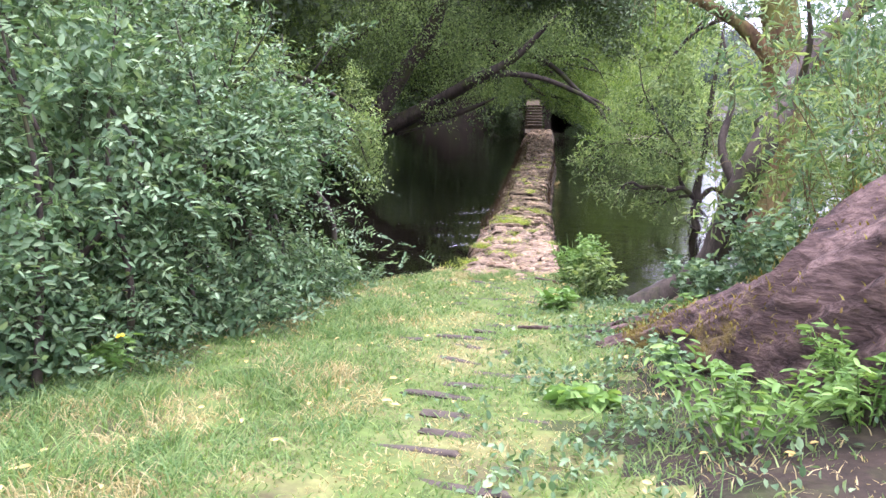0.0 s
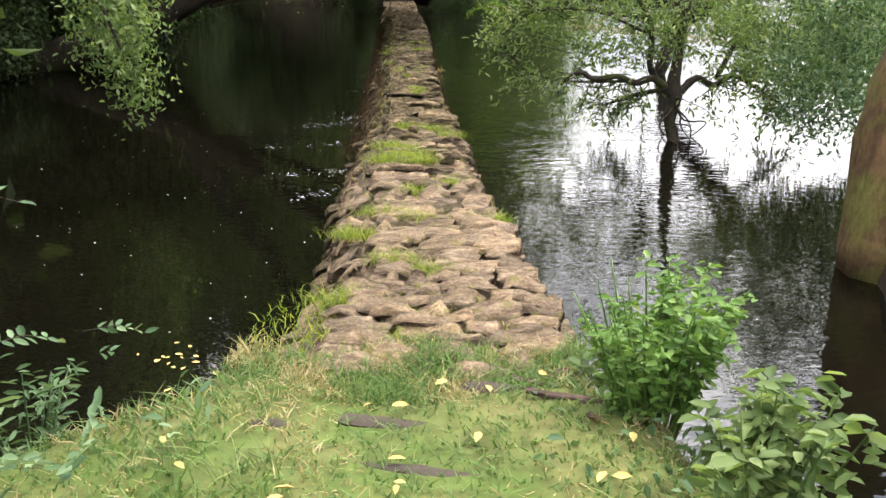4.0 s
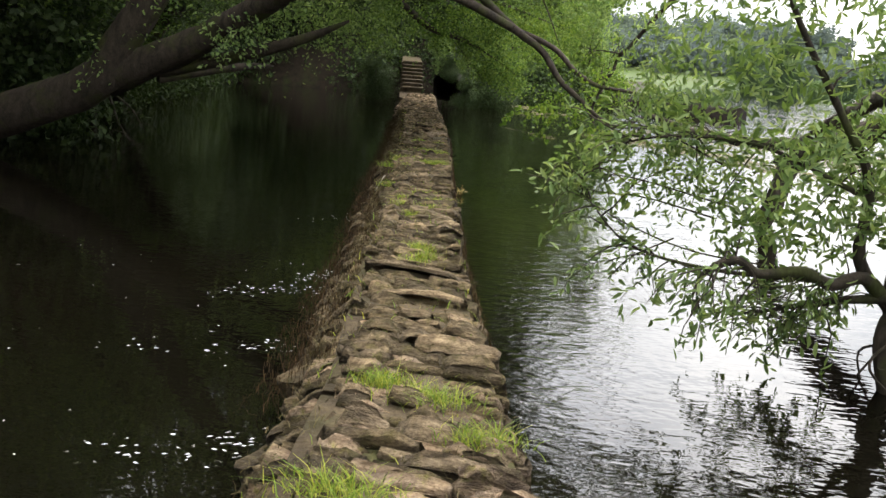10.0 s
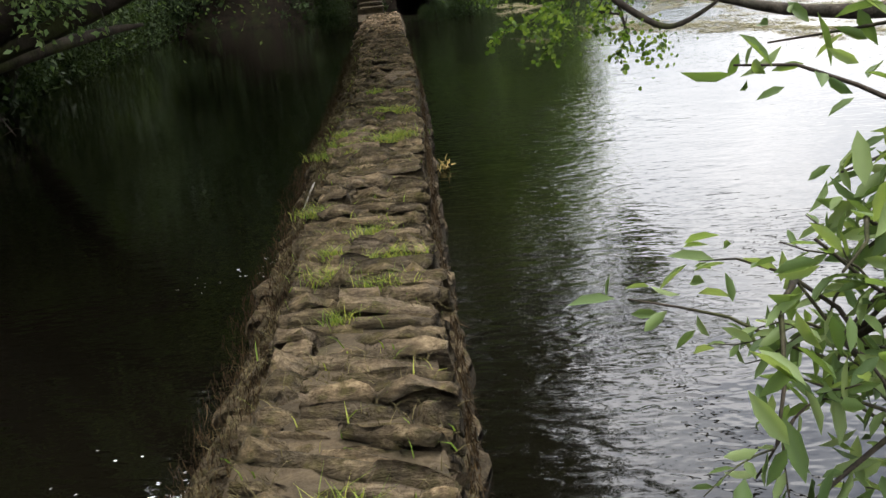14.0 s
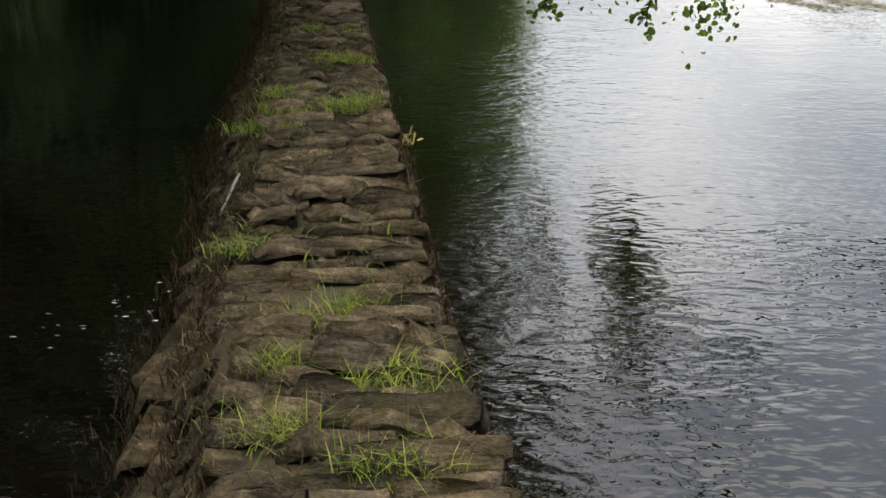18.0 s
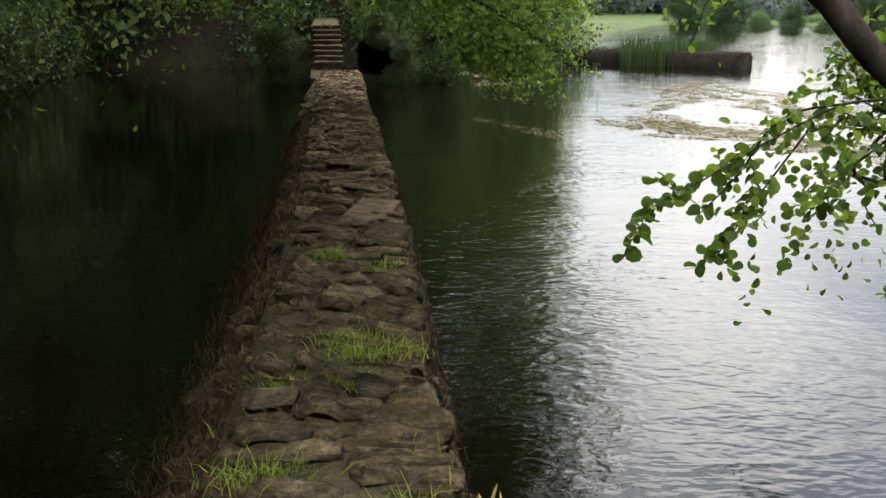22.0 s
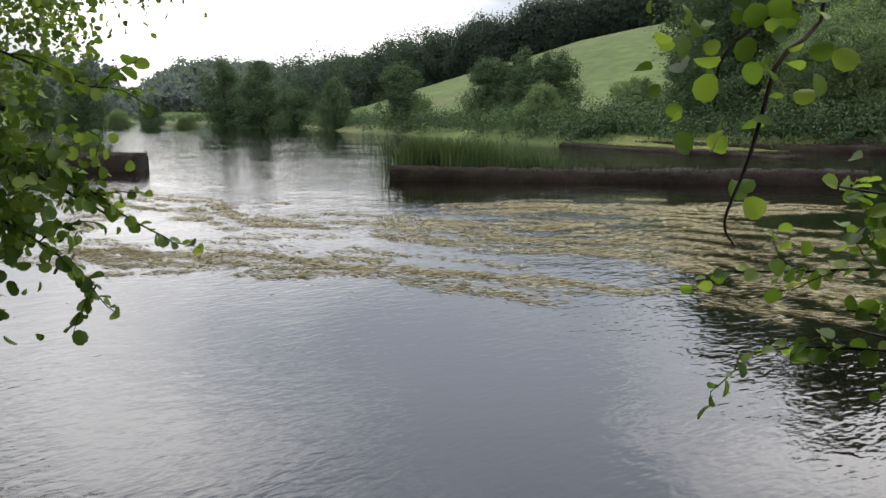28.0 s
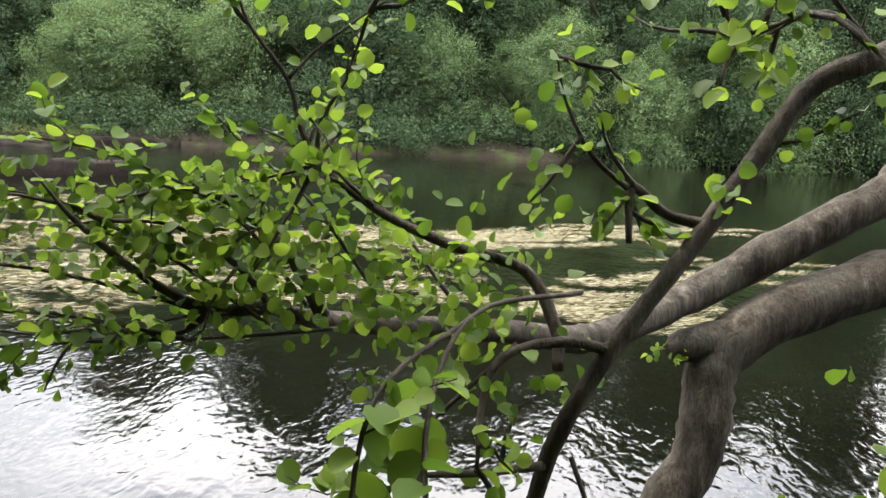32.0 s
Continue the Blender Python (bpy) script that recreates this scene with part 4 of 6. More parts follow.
leafy_tree("near_bank_tree", "leafy boughs of a bank tree drooping to the shaded water", [
    [(-7.8, 3.0, -0.4, 0.2), (-6.6, 4.2, 1.6, 0.15), (-5.0, 5.6, 2.4, 0.09), (-3.6, 6.2, 1.6, 0.03), (-3.2, 6.2, 0.9, 0.008)],
    [(-6.6, 4.2, 1.6, 0.1), (-5.6, 7, 2.6, 0.07), (-4.6, 9, 1.9, 0.03), (-4.2, 9.4, 1.2, 0.008)],
], DARKBARK, LEAF_WILLOW, [(-3.4, 6.5, 1.3, 0.4, 0.45, 0.75, 1500), (-3.3, 6.6, 0.6, 0.22, 0.28, 0.35, 420), (-4.6, 9.2, 1.9, 0.4, 0.5, 0.8, 1200), (-4.5, 9.2, 1.1, 0.25, 0.3, 0.4, 350), (-5.4, 5.5, 2.6, 1.2, 1.4, 0.8, 3500)],
    (0.075, 0.035), "oval", 30, 0.5, 4, "", 50, 0.12)

# willow standing in the river
willow = leafy_tree("river_willow", "small multi-stemmed willow standing in the river with drooping leafy stems", [
    [(2.83, 9.72, -0.9, 0.1), (2.66, 9.82, -0.3, 0.08), (2.72, 9.86, -0.05, 0.1), (2.7, 9.89, 0.19, 0.09), (2.76, 9.98, 0.6, 0.062), (2.81, 10.06, 1.01, 0.06), (2.87, 10.12, 1.77, 0.055), (2.95, 10.14, 2.6, 0.04), (3.1, 10.2, 3.8, 0.015)],
    [(2.68, 9.85, 0.0, 0.06), (2.37, 9.79, 0.35, 0.045), (2.34, 9.8, 0.92, 0.035), (2.06, 9.77, 1.38, 0.028), (1.56, 9.69, 2.18, 0.018), (1.4, 9.7, 3, 0.006)],
    [(2.67, 9.88, 0.02, 0.06), (2.4, 9.75, 0.24, 0.05), (2.15, 9.62, 0.2, 0.045), (1.91, 9.53, 0.29, 0.04), (1.6, 9.42, 0.27, 0.034), (1.4, 9.33, 0.37, 0.028), (1.2, 9.24, 0.28, 0.018), (1.12, 9.16, 0.12, 0.008)],
    [(2.77, 9.88, 0.02, 0.06), (3.0, 9.95, 0.22, 0.05), (3.25, 10.0, 0.12, 0.045), (3.5, 10.05, 0.24, 0.035), (3.8, 10.05, 0.1, 0.026), (4.1, 10.06, -0.1, 0.012)],
    [(2.6, 9.8, 0.1, 0.04), (2.2, 9.9, 0.0, 0.03), (1.8, 10.0, -0.15, 0.01)],
    [(3.3, 10.1, 0.2, 0.04), (3.7, 10.6, 0.9, 0.03), (3.9, 11, 1.9, 0.012)],
    [(2.0, 9.6, 0.22, 0.02), (1.3, 9.75, 0.2, 0.014), (0.75, 9.9, 0.3, 0.01), (0.42, 9.9, 0.62, 0.006), (0.25, 9.95, 0.85, 0.003)],
    [(2.35, 9.8, 0.8, 0.02), (1.6, 9.9, 1.1, 0.014), (0.9, 10.0, 1.1, 0.01), (0.45, 10.0, 0.95, 0.004)],
], DARKBARK, LEAF_WILLOW, [(1.9, 9.8, 0.8, 0.75, 0.8, 0.42, 1300), (2.9, 10.2, 1.0, 1.0, 0.9, 0.6, 1400), (3.6, 10.3, 1.6, 1.0, 1.0, 0.9, 2400), (1.8, 9.8, 2.0, 0.8, 0.8, 0.6, 700), (4.2, 9.8, 0.6, 1.0, 0.8, 0.6, 3200), (4.9, 10.4, 1.6, 1.1, 1.0, 1.1, 2600), (3.9, 9.9, 2.6, 1.2, 1.0, 0.8, 1600), (5.2, 9.6, 0.4, 0.9, 0.8, 0.5, 3200), (3.6, 8.8, 0.9, 0.8, 0.6, 0.8, 1200), (0.85, 10.0, 0.95, 0.38, 0.3, 0.3, 240), (0.65, 9.95, 0.55, 0.28, 0.2, 0.2, 90), (1.3, 10.0, 1.5, 0.6, 0.4, 0.35, 420), (1.3, 10.1, 2.3, 0.8, 0.6, 0.45, 420), (2.6, 10, 2.7, 1.2, 0.8, 0.5, 800)],
    (0.092, 0.031), "oval", 160, 0.6, 4, "", 70, 0.13, 0.35, 0.04)

for k in range(9):
    a, q = k * 2.4 + math.sin(k * 5.0), 0.1 + 0.3 * ((k * 7) % 11) / 10
    part("root", tube(Geo(), smooth_line([(-0.12, 0.12, 0.75 + 0.05 * (k % 4), 0.018), (-0.1 + 0.6 * q * math.cos(a), 0.1 + 0.4 * q * math.sin(a), 0.7 - 0.07 * (k % 4), 0.014), (q * math.cos(a + math.sin(k)) * 1.2, 0.1 + 0.8 * q * math.sin(a), 0.5, 0.01), (1.3 * q * math.cos(a + 0.6), q * math.sin(a + 0.6), 0.2, 0.006)]), 5, 0.15), DARKBARK, willow)
wd = Geo()
snags = [smooth_line([(-1.6, -0.4, 1.25, 0.01), (-0.9, -0.2, 1.15, 0.01), (-0.2, 0.1, 1.0, 0.01), (0.4, 0.25, 1.08, 0.01), (1.1, 0.35, 0.95, 0.01)]), smooth_line([(-0.5, 0.1, 0.95, 0.01), (0.0, 0.1, 0.8, 0.01), (0.5, 0.2, 0.95, 0.01)])]
twigs_from(snags, 150, 0.32, 0.7, 0.0, wd, 0.006)
tagged(part("driftwood_tangle", wd, DARKBARK, willow, "tangle of drooping rootlets and caught driftwood"), kind="stuff")
g, wd = Geo(), Geo()
ORIGIN[:] = willow.location
for rows in ([(1.9, 9.75, 0.3), (1.1, 9.85, 0.35), (0.6, 9.84, 0.5), (0.34, 9.82, 0.62), (0.1, 9.8, 0.72), (-0.02, 9.8, 0.55)], [(1.3, 9.9, 0.7), (0.6, 9.88, 0.85), (0.28, 9.85, 0.88), (0.1, 9.87, 1.02)], [(1.2, 9.9, 1.0), (0.75, 9.9, 1.2), (0.45, 9.95, 1.25)], [(1.3, 9.6, 0.2), (0.75, 9.75, 0.32), (0.43, 9.76, 0.24), (0.3, 9.78, 0.2)], [(0.9, 9.8, 0.45), (0.6, 9.7, 0.3), (0.45, 9.7, 0.12)], [(1.2, 9.95, 0.6), (0.7, 10.0, 0.7), (0.3, 10.0, 0.72), (0.12, 9.98, 0.8)]):
    spray(g, wd, [np.array(r) + [0.16, 0, -0.06] - ORIGIN for r in rows], 0.064, 0.021, 0.03)
ORIGIN[:] = 0
ORIGIN[:] = willow.location
for cx, cy, cz, rx, ry, rz, n in ((0.95, 10.3, 1.25, 0.3, 0.4, 0.42, 520), (1.15, 10.2, 0.8, 0.3, 0.4, 0.3, 380), (0.8, 10.5, 1.75, 0.3, 0.4, 0.3, 300)):
    leaf_blob(g, n, np.array((cx, cy, cz)) - ORIGIN, (rx, ry, rz), 40, 0.08, 0.5, 0.06, 0.021, "oval")
ORIGIN[:] = 0
tagged(part("twig_spray", wd, DARKBARK, willow), kind="stuff")
part("near_leaves", g, LEAF_WILLOW, willow, "long pointed green leaves at the twig ends")

# alder boughs hanging over the right-hand water, rooted on the wooded bank beyond
leafy_tree("alder_tree", "alder with long bare-barked boughs hanging low over the water", [
    [(-12.2, 27.0, -0.2, 0.3), (-9.5, 25.5, 2.6, 0.26), (-5.6, 23, 3.9, 0.18), (-2.3, 19.8, 3.3, 0.1), (-0.56, 17.72, 2.11, 0.065), (-0.07, 17.36, 1.78, 0.055), (0.25, 17.08, 1.36, 0.045), (0.61, 16.83, 1.07, 0.038), (0.9, 16.69, 0.84, 0.032), (1.15, 16.58, 0.75, 0.026), (1.5, 16.53, 0.91, 0.018), (1.6, 16.5, 1.05, 0.008)],
    [(-0.45, 17.65, 2.06, 0.05), (0.1, 17.3, 1.84, 0.045), (0.48, 17.02, 1.5, 0.04), (0.79, 16.79, 1.33, 0.034), (1.08, 16.7, 1.29, 0.028), (1.48, 16.6, 1.24, 0.02), (2.0, 16.4, 1.1, 0.006)],
    [(-2.3, 19.8, 3.3, 0.04), (-0.6, 19.5, 3.2, 0.025), (0.21, 19.34, 1.95, 0.006), (0.14, 19.37, 1.67, 0.005), (0.1, 19.39, 1.5, 0.004), (0.06, 19.41, 1.38, 0.003), (0.07, 19.39, 1.33, 0.0015)],
    [(0.18, 19.35, 1.8, 0.004), (0.12, 19.42, 1.74, 0.003), (0.08, 19.45, 1.68, 0.0025), (0.07, 19.45, 1.6, 0.0015)],
], DARKBARK, LEAF_ALDER, [(0.5, 16.95, 0.85, 0.25, 0.2, 0.16, 130), (0.95, 16.7, 0.6, 0.22, 0.15, 0.16, 120), (0.1, 17.3, 1.1, 0.2, 0.2, 0.2, 110), (0.02, 17.4, 0.75, 0.25, 0.2, 0.25, 130), (0.8, 16.85, 1.45, 0.5, 0.2, 0.15, 220), (1.5, 16.55, 1.2, 0.3, 0.15, 0.15, 160), (0.12, 19.4, 1.8, 0.14, 0.14, 0.14, 70), (0.1, 19.42, 1.5, 0.06, 0.06, 0.12, 12)],
    (0.044, 0.038), "round", 0, 0.5, 3, "", 55, 0.1)

hanging_alder = leafy_tree("alder_tree", "shaded alder with leafy boughs reaching out over the water", [
    [(-16.5, 30.0, 0.3, 0.3), (-13.0, 28.5, 3.6, 0.26), (-9.5, 26.5, 4.6, 0.2), (-6.4, 24.4, 3.9, 0.14), (-5.0, 22.5, 3.75, 0.1)],
    [(-5.0, 22.5, 3.75, 0.09), (-3.5, 22, 2.9, 0.08), (-2.51, 21.63, 2.19, 0.07), (-1.85, 21.6, 2.0, 0.05), (-1.45, 21.6, 1.85, 0.03), (-1.1, 21.55, 1.66, 0.016), (-0.75, 21.5, 1.45, 0.009), (-0.45, 21.5, 1.25, 0.004)],
    [(-6.4, 24.4, 3.9, 0.1), (-3.5, 25.5, 3.6, 0.07), (-1.0, 26.8, 3.0, 0.04), (0.4, 28.0, 2.6, 0.015)],
    [(-3.5, 25.5, 3.6, 0.05), (-1.8, 24.2, 2.4, 0.035), (-0.7, 23.4, 1.2, 0.01)],
], DARKBARK, LEAF_ALDER_SHADE, [(-2.0, 21.8, 2.1, 0.7, 0.7, 0.45, 1500), (-1.35, 21.6, 1.95, 0.5, 0.5, 0.36, 1200), (-0.95, 21.6, 1.6, 0.32, 0.4, 0.24, 520), (-1.25, 21.5, 1.4, 0.3, 0.35, 0.2, 330), (-1.0, 21.5, 2.3, 0.35, 0.4, 0.3, 420), (-1.5, 21.4, 2.5, 0.7, 0.5, 0.35, 1000), (-0.72, 21.5, 1.3, 0.2, 0.3, 0.2, 330), (-1.0, 21.5, 1.25, 0.25, 0.3, 0.22, 330), (-0.75, 23.4, 1.05, 0.45, 0.5, 0.28, 700), (-1.3, 23.2, 1.5, 0.7, 0.7, 0.4, 1300), (-2.8, 22.0, 2.6, 1.0, 1.0, 0.6, 1500), (-1.6, 20.2, 3.3, 1.8, 1.5, 0.5, 1800), (-0.6, 23.5, 2.3, 0.9, 1.0, 0.5, 1500), (0.2, 25.5, 2.6, 1.0, 1.3, 0.6, 1500), (-1.6, 26.5, 3.0, 1.4, 1.5, 0.7, 2200), (-4.2, 24.5, 2.3, 1.2, 1.6, 0.7, 2400), (-0.9, 29, 2.7, 1.3, 1.6, 0.9, 2600), (-3.0, 25, 4.2, 2.5, 3, 0.8, 3000), (0.1, 28.5, 2.5, 1.2, 2.6, 1.0, 2000), (0.0, 34, 2.7, 1.5, 3.5, 1.4, 2400), (0.9, 30, 4.0, 1.2, 2, 1.2, 1800), (1.6, 35, 5.4, 1.8, 3, 1.6, 2600), (-1.6, 38.5, 2.4, 1.4, 3.0, 1.5, 3500)],
    (0.044, 0.038), "round", 0, 0.5, 3, "", 55, 0.1)

g, wd = Geo(), Geo()
ORIGIN[:] = hanging_alder.location
for rows in ([(-1.6, 21.6, 1.9), (-1.2, 21.5, 1.6), (-0.9, 21.45, 1.35), (-0.65, 21.45, 1.15), (-0.5, 21.5, 1.0)], [(-1.2, 21.55, 1.7), (-0.9, 21.5, 1.6), (-0.6, 21.5, 1.42), (-0.4, 21.5, 1.25), (-0.3, 21.48, 1.18)], [(-1.6, 21.5, 2.1), (-1.2, 21.4, 2.0), (-0.8, 21.4, 1.8), (-0.5, 21.4, 1.68)], [(-1.9, 21.5, 1.9), (-1.6, 21.4, 1.6), (-1.35, 21.4, 1.3), (-1.2, 21.4, 1.12)], [(-1.4, 21.4, 2.4), (-1.0, 21.3, 2.3), (-0.75, 21.3, 2.1)]):
    spray(g, wd, [np.array(r) - ORIGIN for r in rows], 0.052, 0.046, 0.028, "round", 6)
ORIGIN[:] = 0
tagged(part("twig_spray", wd, DARKBARK, hanging_alder), kind="stuff")
part("near_leaves", g, LEAF_ALDER_SHADE, hanging_alder, "round leaves on thin hanging twigs")

# alder by the end of the walk, rooted in the river, its limbs reaching close to the causeway
bare_alder = leafy_tree("bare_limbed_alder", "mature alder leaning low over the water with thick grey limbs", [
    [(3.45, 17.4, -1.3, 0.14), (3.62, 17.17, -0.54, 0.14), (3.68, 17.0, -0.27, 0.145), (3.74, 16.95, 0.05, 0.15), (3.8, 16.9, 0.35, 0.16), (3.95, 16.47, 0.6, 0.16), (4.13, 15.88, 0.81, 0.165), (4.29, 15.46, 0.99, 0.17), (4.8, 14.4, 1.5, 0.12), (5.2, 13.2, 2.4, 0.05)],
    [(3.85, 16.8, 0.45, 0.12), (3.72, 17.1, 0.41, 0.1), (3.66, 17.2, 0.38, 0.05)],
    [(4.8, 14.3, 1.7, 0.12), (4.46, 15.58, 1.46, 0.125), (4.31, 15.87, 1.29, 0.125), (4.11, 16.46, 0.99, 0.12), (3.93, 16.97, 0.71, 0.11), (3.284, 17.455, 0.624, 0.083), (2.524, 17.806, 0.696, 0.061), (1.928, 18.133, 0.85, 0.044), (1.396, 18.682, 0.974, 0.03), (1.248, 18.804, 1.038, 0.023), (1.17, 18.96, 1.038, 0.017), (1.106, 19.116, 1.128, 0.012), (1.047, 19.272, 1.272, 0.008), (0.995, 19.37, 1.414, 0.003)],
    [(5.2, 13.2, 2.4, 0.07), (4.3, 13.6, 3.9, 0.06), (2.7, 15.1, 3.8, 0.05), (1.7, 16.3, 2.6, 0.04), (1.27, 17.01, 1.97, 0.032), (1.13, 17.25, 1.81, 0.03), (1.1, 17.41, 1.73, 0.028), (1.07, 17.53, 1.56, 0.026), (0.98, 17.66, 1.38, 0.024), (0.87, 17.88, 1.08, 0.022), (0.83, 17.99, 0.88, 0.022), (0.89, 18.04, 0.66, 0.02), (0.95, 18.1, 0.42, 0.008)],
    [(1.12, 17.3, 1.85, 0.01), (1.1, 17.4, 1.95, 0.006)],
    [(0.85, 18.0, 1.03, 0.014), (0.91, 18.01, 1.12, 0.016), (0.98, 18.09, 1.24, 0.016), (0.97, 18.27, 1.29, 0.014), (1.01, 18.44, 1.35, 0.012), (1.07, 18.6, 1.44, 0.01), (1.07, 18.68, 1.54, 0.008), (1.09, 18.73, 1.68, 0.006), (1.1, 18.84, 1.82, 0.005), (1.12, 18.89, 1.95, 0.002)],
    [(1.09, 18.73, 1.68, 0.005), (1.11, 18.66, 1.76, 0.004), (1.13, 18.55, 1.85, 0.003), (1.15, 18.47, 1.91, 0.002)],
    [(1.17, 18.96, 1.031, 0.012), (1.151, 19.052, 0.966, 0.009), (1.196, 19.286, 0.953, 0.007), (1.177, 19.48, 0.927, 0.005), (1.223, 19.754, 0.927, 0.002)],
    [(1.32, 18.668, 1.005, 0.023), (1.275, 18.766, 1.194, 0.017), (1.281, 18.85, 1.265, 0.01), (1.216, 18.96, 1.35, 0.007), (1.21, 19.123, 1.369, 0.003)],
    [(1.248, 18.804, 1.038, 0.014), (1.196, 18.889, 1.161, 0.01), (1.132, 19.045, 1.272, 0.006), (1.118, 19.246, 1.278, 0.003)],
    [(0.98, 17.66, 1.38, 0.015), (0.98, 17.76, 1.4, 0.013), (0.93, 17.84, 1.46, 0.012), (0.92, 17.86, 1.45, 0.011), (0.86, 17.86, 1.34, 0.008)],
    [(0.87, 17.88, 1.08, 0.014), (0.81, 17.99, 1.11, 0.013), (0.75, 18.13, 1.08, 0.011), (0.68, 18.17, 0.98, 0.008), (0.61, 18.17, 0.87, 0.004)],
    [(0.83, 18.02, 0.8, 0.012), (0.7, 18.19, 0.82, 0.009), (0.59, 18.34, 0.85, 0.005)],
    [(0.92, 17.85, 1.45, 0.008), (0.93, 17.95, 1.53, 0.006), (0.94, 18.02, 1.65, 0.004), (0.95, 18.05, 1.76, 0.002)],
    [(1.12, 17.28, 1.83, 0.012), (0.8, 17.5, 1.86, 0.008), (0.69, 17.68, 1.8, 0.005), (0.69, 17.74, 1.84, 0.003)],
], BARK, LEAF_ALDER, [(1.1, 19.3, 1.28, 0.16, 0.33, 0.15, 150), (1.19, 18.95, 1.25, 0.24, 0.33, 0.16, 230), (1.17, 18.6, 1.22, 0.26, 0.3, 0.17, 230), (0.95, 18.25, 1.15, 0.26, 0.2, 0.16, 130), (1.02, 18.41, 1.03, 0.18, 0.18, 0.15, 70), (0.68, 18.42, 0.83, 0.12, 0.12, 0.06, 26), (0.89, 18.14, 1.32, 0.1, 0.14, 0.1, 22), (0.93, 18.06, 1.6, 0.04, 0.05, 0.12, 14), (1.12, 18.61, 1.8, 0.08, 0.16, 0.08, 26), (0.69, 17.71, 1.82, 0.06, 0.08, 0.05, 10), (1.288, 18.98, 1.044, 0.195, 0.325, 0.065, 90)],
    (0.042, 0.037), "round", 60, 0.3, 2, "", 90, 0.07, 0.1, 0.02)

g, wd = Geo(), Geo()
ORIGIN[:] = bare_alder.location
for rows in ([(0.85, 17.95, 1.2), (0.5, 18.2, 1.2), (0.15, 18.25, 1.02), (-0.25, 18.1, 0.82), (-0.55, 17.8, 0.75), (-0.66, 17.5, 0.68)], [(0.3, 18.25, 1.05), (0.1, 18.3, 0.7), (-0.09, 18.29, 0.38)], [(0.7, 18.1, 1.1), (0.55, 18.45, 0.75), (0.5, 18.5, 0.55)], [(0.8, 17.95, 0.8), (0.75, 17.85, 0.55), (0.69, 17.81, 0.35)], [(0.5, 18.2, 1.2), (0.2, 18.35, 1.1), (0.0, 18.35, 0.8), (-0.2, 18.3, 0.6)]):
    spray(g, wd, [np.array(r) + [0.1, 0, 0] - ORIGIN for r in rows], 0.068, 0.061, 0.03, "round", 5)
for rows in ([(1.2, 18.9, 1.0), (1.1, 19.2, 1.1), (1.05, 19.5, 1.15), (1.0, 19.75, 1.12), (0.95, 19.95, 1.1)], [(1.2, 18.8, 1.0), (1.15, 19.1, 1.2), (1.1, 19.4, 1.33), (1.05, 19.7, 1.38)], [(1.25, 18.7, 1.05), (1.2, 18.9, 1.3), (1.15, 19.2, 1.45), (1.1, 19.45, 1.5)], [(1.3, 18.6, 0.98), (1.2, 18.95, 0.95), (1.1, 19.35, 0.93), (1.0, 19.7, 0.9), (0.95, 19.9, 0.84)], [(1.25, 18.5, 1.1), (1.25, 18.7, 1.35), (1.2, 18.9, 1.52)], [(1.3, 18.3, 1.1), (1.3, 18.5, 1.35), (1.28, 18.7, 1.5)], [(1.15, 19.0, 0.95), (1.05, 19.3, 1.02), (1.0, 19.6, 1.03)]):
    spray(g, wd, [np.array(r) - ORIGIN for r in rows], 0.05, 0.044, 0.035, "round", 5)
ORIGIN[:] = 0
tagged(part("twig_spray", wd, BARK, bare_alder), kind="stuff")
part("near_leaves", g, LEAF_ALDER, bare_alder, "round green leaves on hanging twigs")

# big furrowed root buttress, mossy log and trunk on the bank
butt = thing("fallen_trunk", (0, 0, 0), "large furrowed trunk base with mossy upper edge lying on the bank", "tree trunk")
ln = smooth_line([(1.7, -1.9, 0.2, 0.06), (2.2, -2.1, 0.32, 0.2), (2.8, -2.6, 0.5, 0.42), (3.5, -3.0, 0.75, 0.75), (4.6, -3.6, 1.3, 1.0), (6, -4.4, 2.2, 1.1)], 8)
g = Geo()
tube(g, ln, 64, 0.0)
v = g.v[0].reshape(-1, 64, 3)
ctr = v.mean(1, keepdims=True)
q = np.arange(64)[None]
s_ = np.arange(v.shape[0])[:, None]
ridge = np.abs(np.sin(q * 0.6 + 1.3 * np.sin(s_ * 0.3) + 0.22 * s_)) ** 0.6 * 0.24 - 0.08 + 0.09 * np.sin(q * 0.3 + s_ * 0.5) + 0.05 * np.sin(q * 1.7 + s_ * 0.8) + rng.normal(size=(v.shape[0], 64)) * 0.02
g.v[0] = (ctr + (v - ctr) * (0.9 + ridge[..., None])).reshape(-1, 3)
up = g.v[0][(g.v[0] - np.repeat(ctr, 64, 1).reshape(-1, 3) @ np.eye(3))[:, 2] > 0.12]
part("trunk", g, ROOTBARK, butt, "deeply furrowed pinkish-brown bark")
g = Geo()
at = up[rng.integers(0, len(up), 5200)] + rng.normal(size=(5200, 3)) * [0.06, 0.06, 0.012]
at = at[(at[:, 0] < 4.2) & (np.sin(at[:, 0] * 9 + at[:, 1] * 5) > -0.5)]
blades(g, at - [0, 0, 0.015], 0.03, 0.011, 0.9)
tagged(part("moss", g, MOSS, butt, "orange-green moss along the upper edge"), kind="stuff")
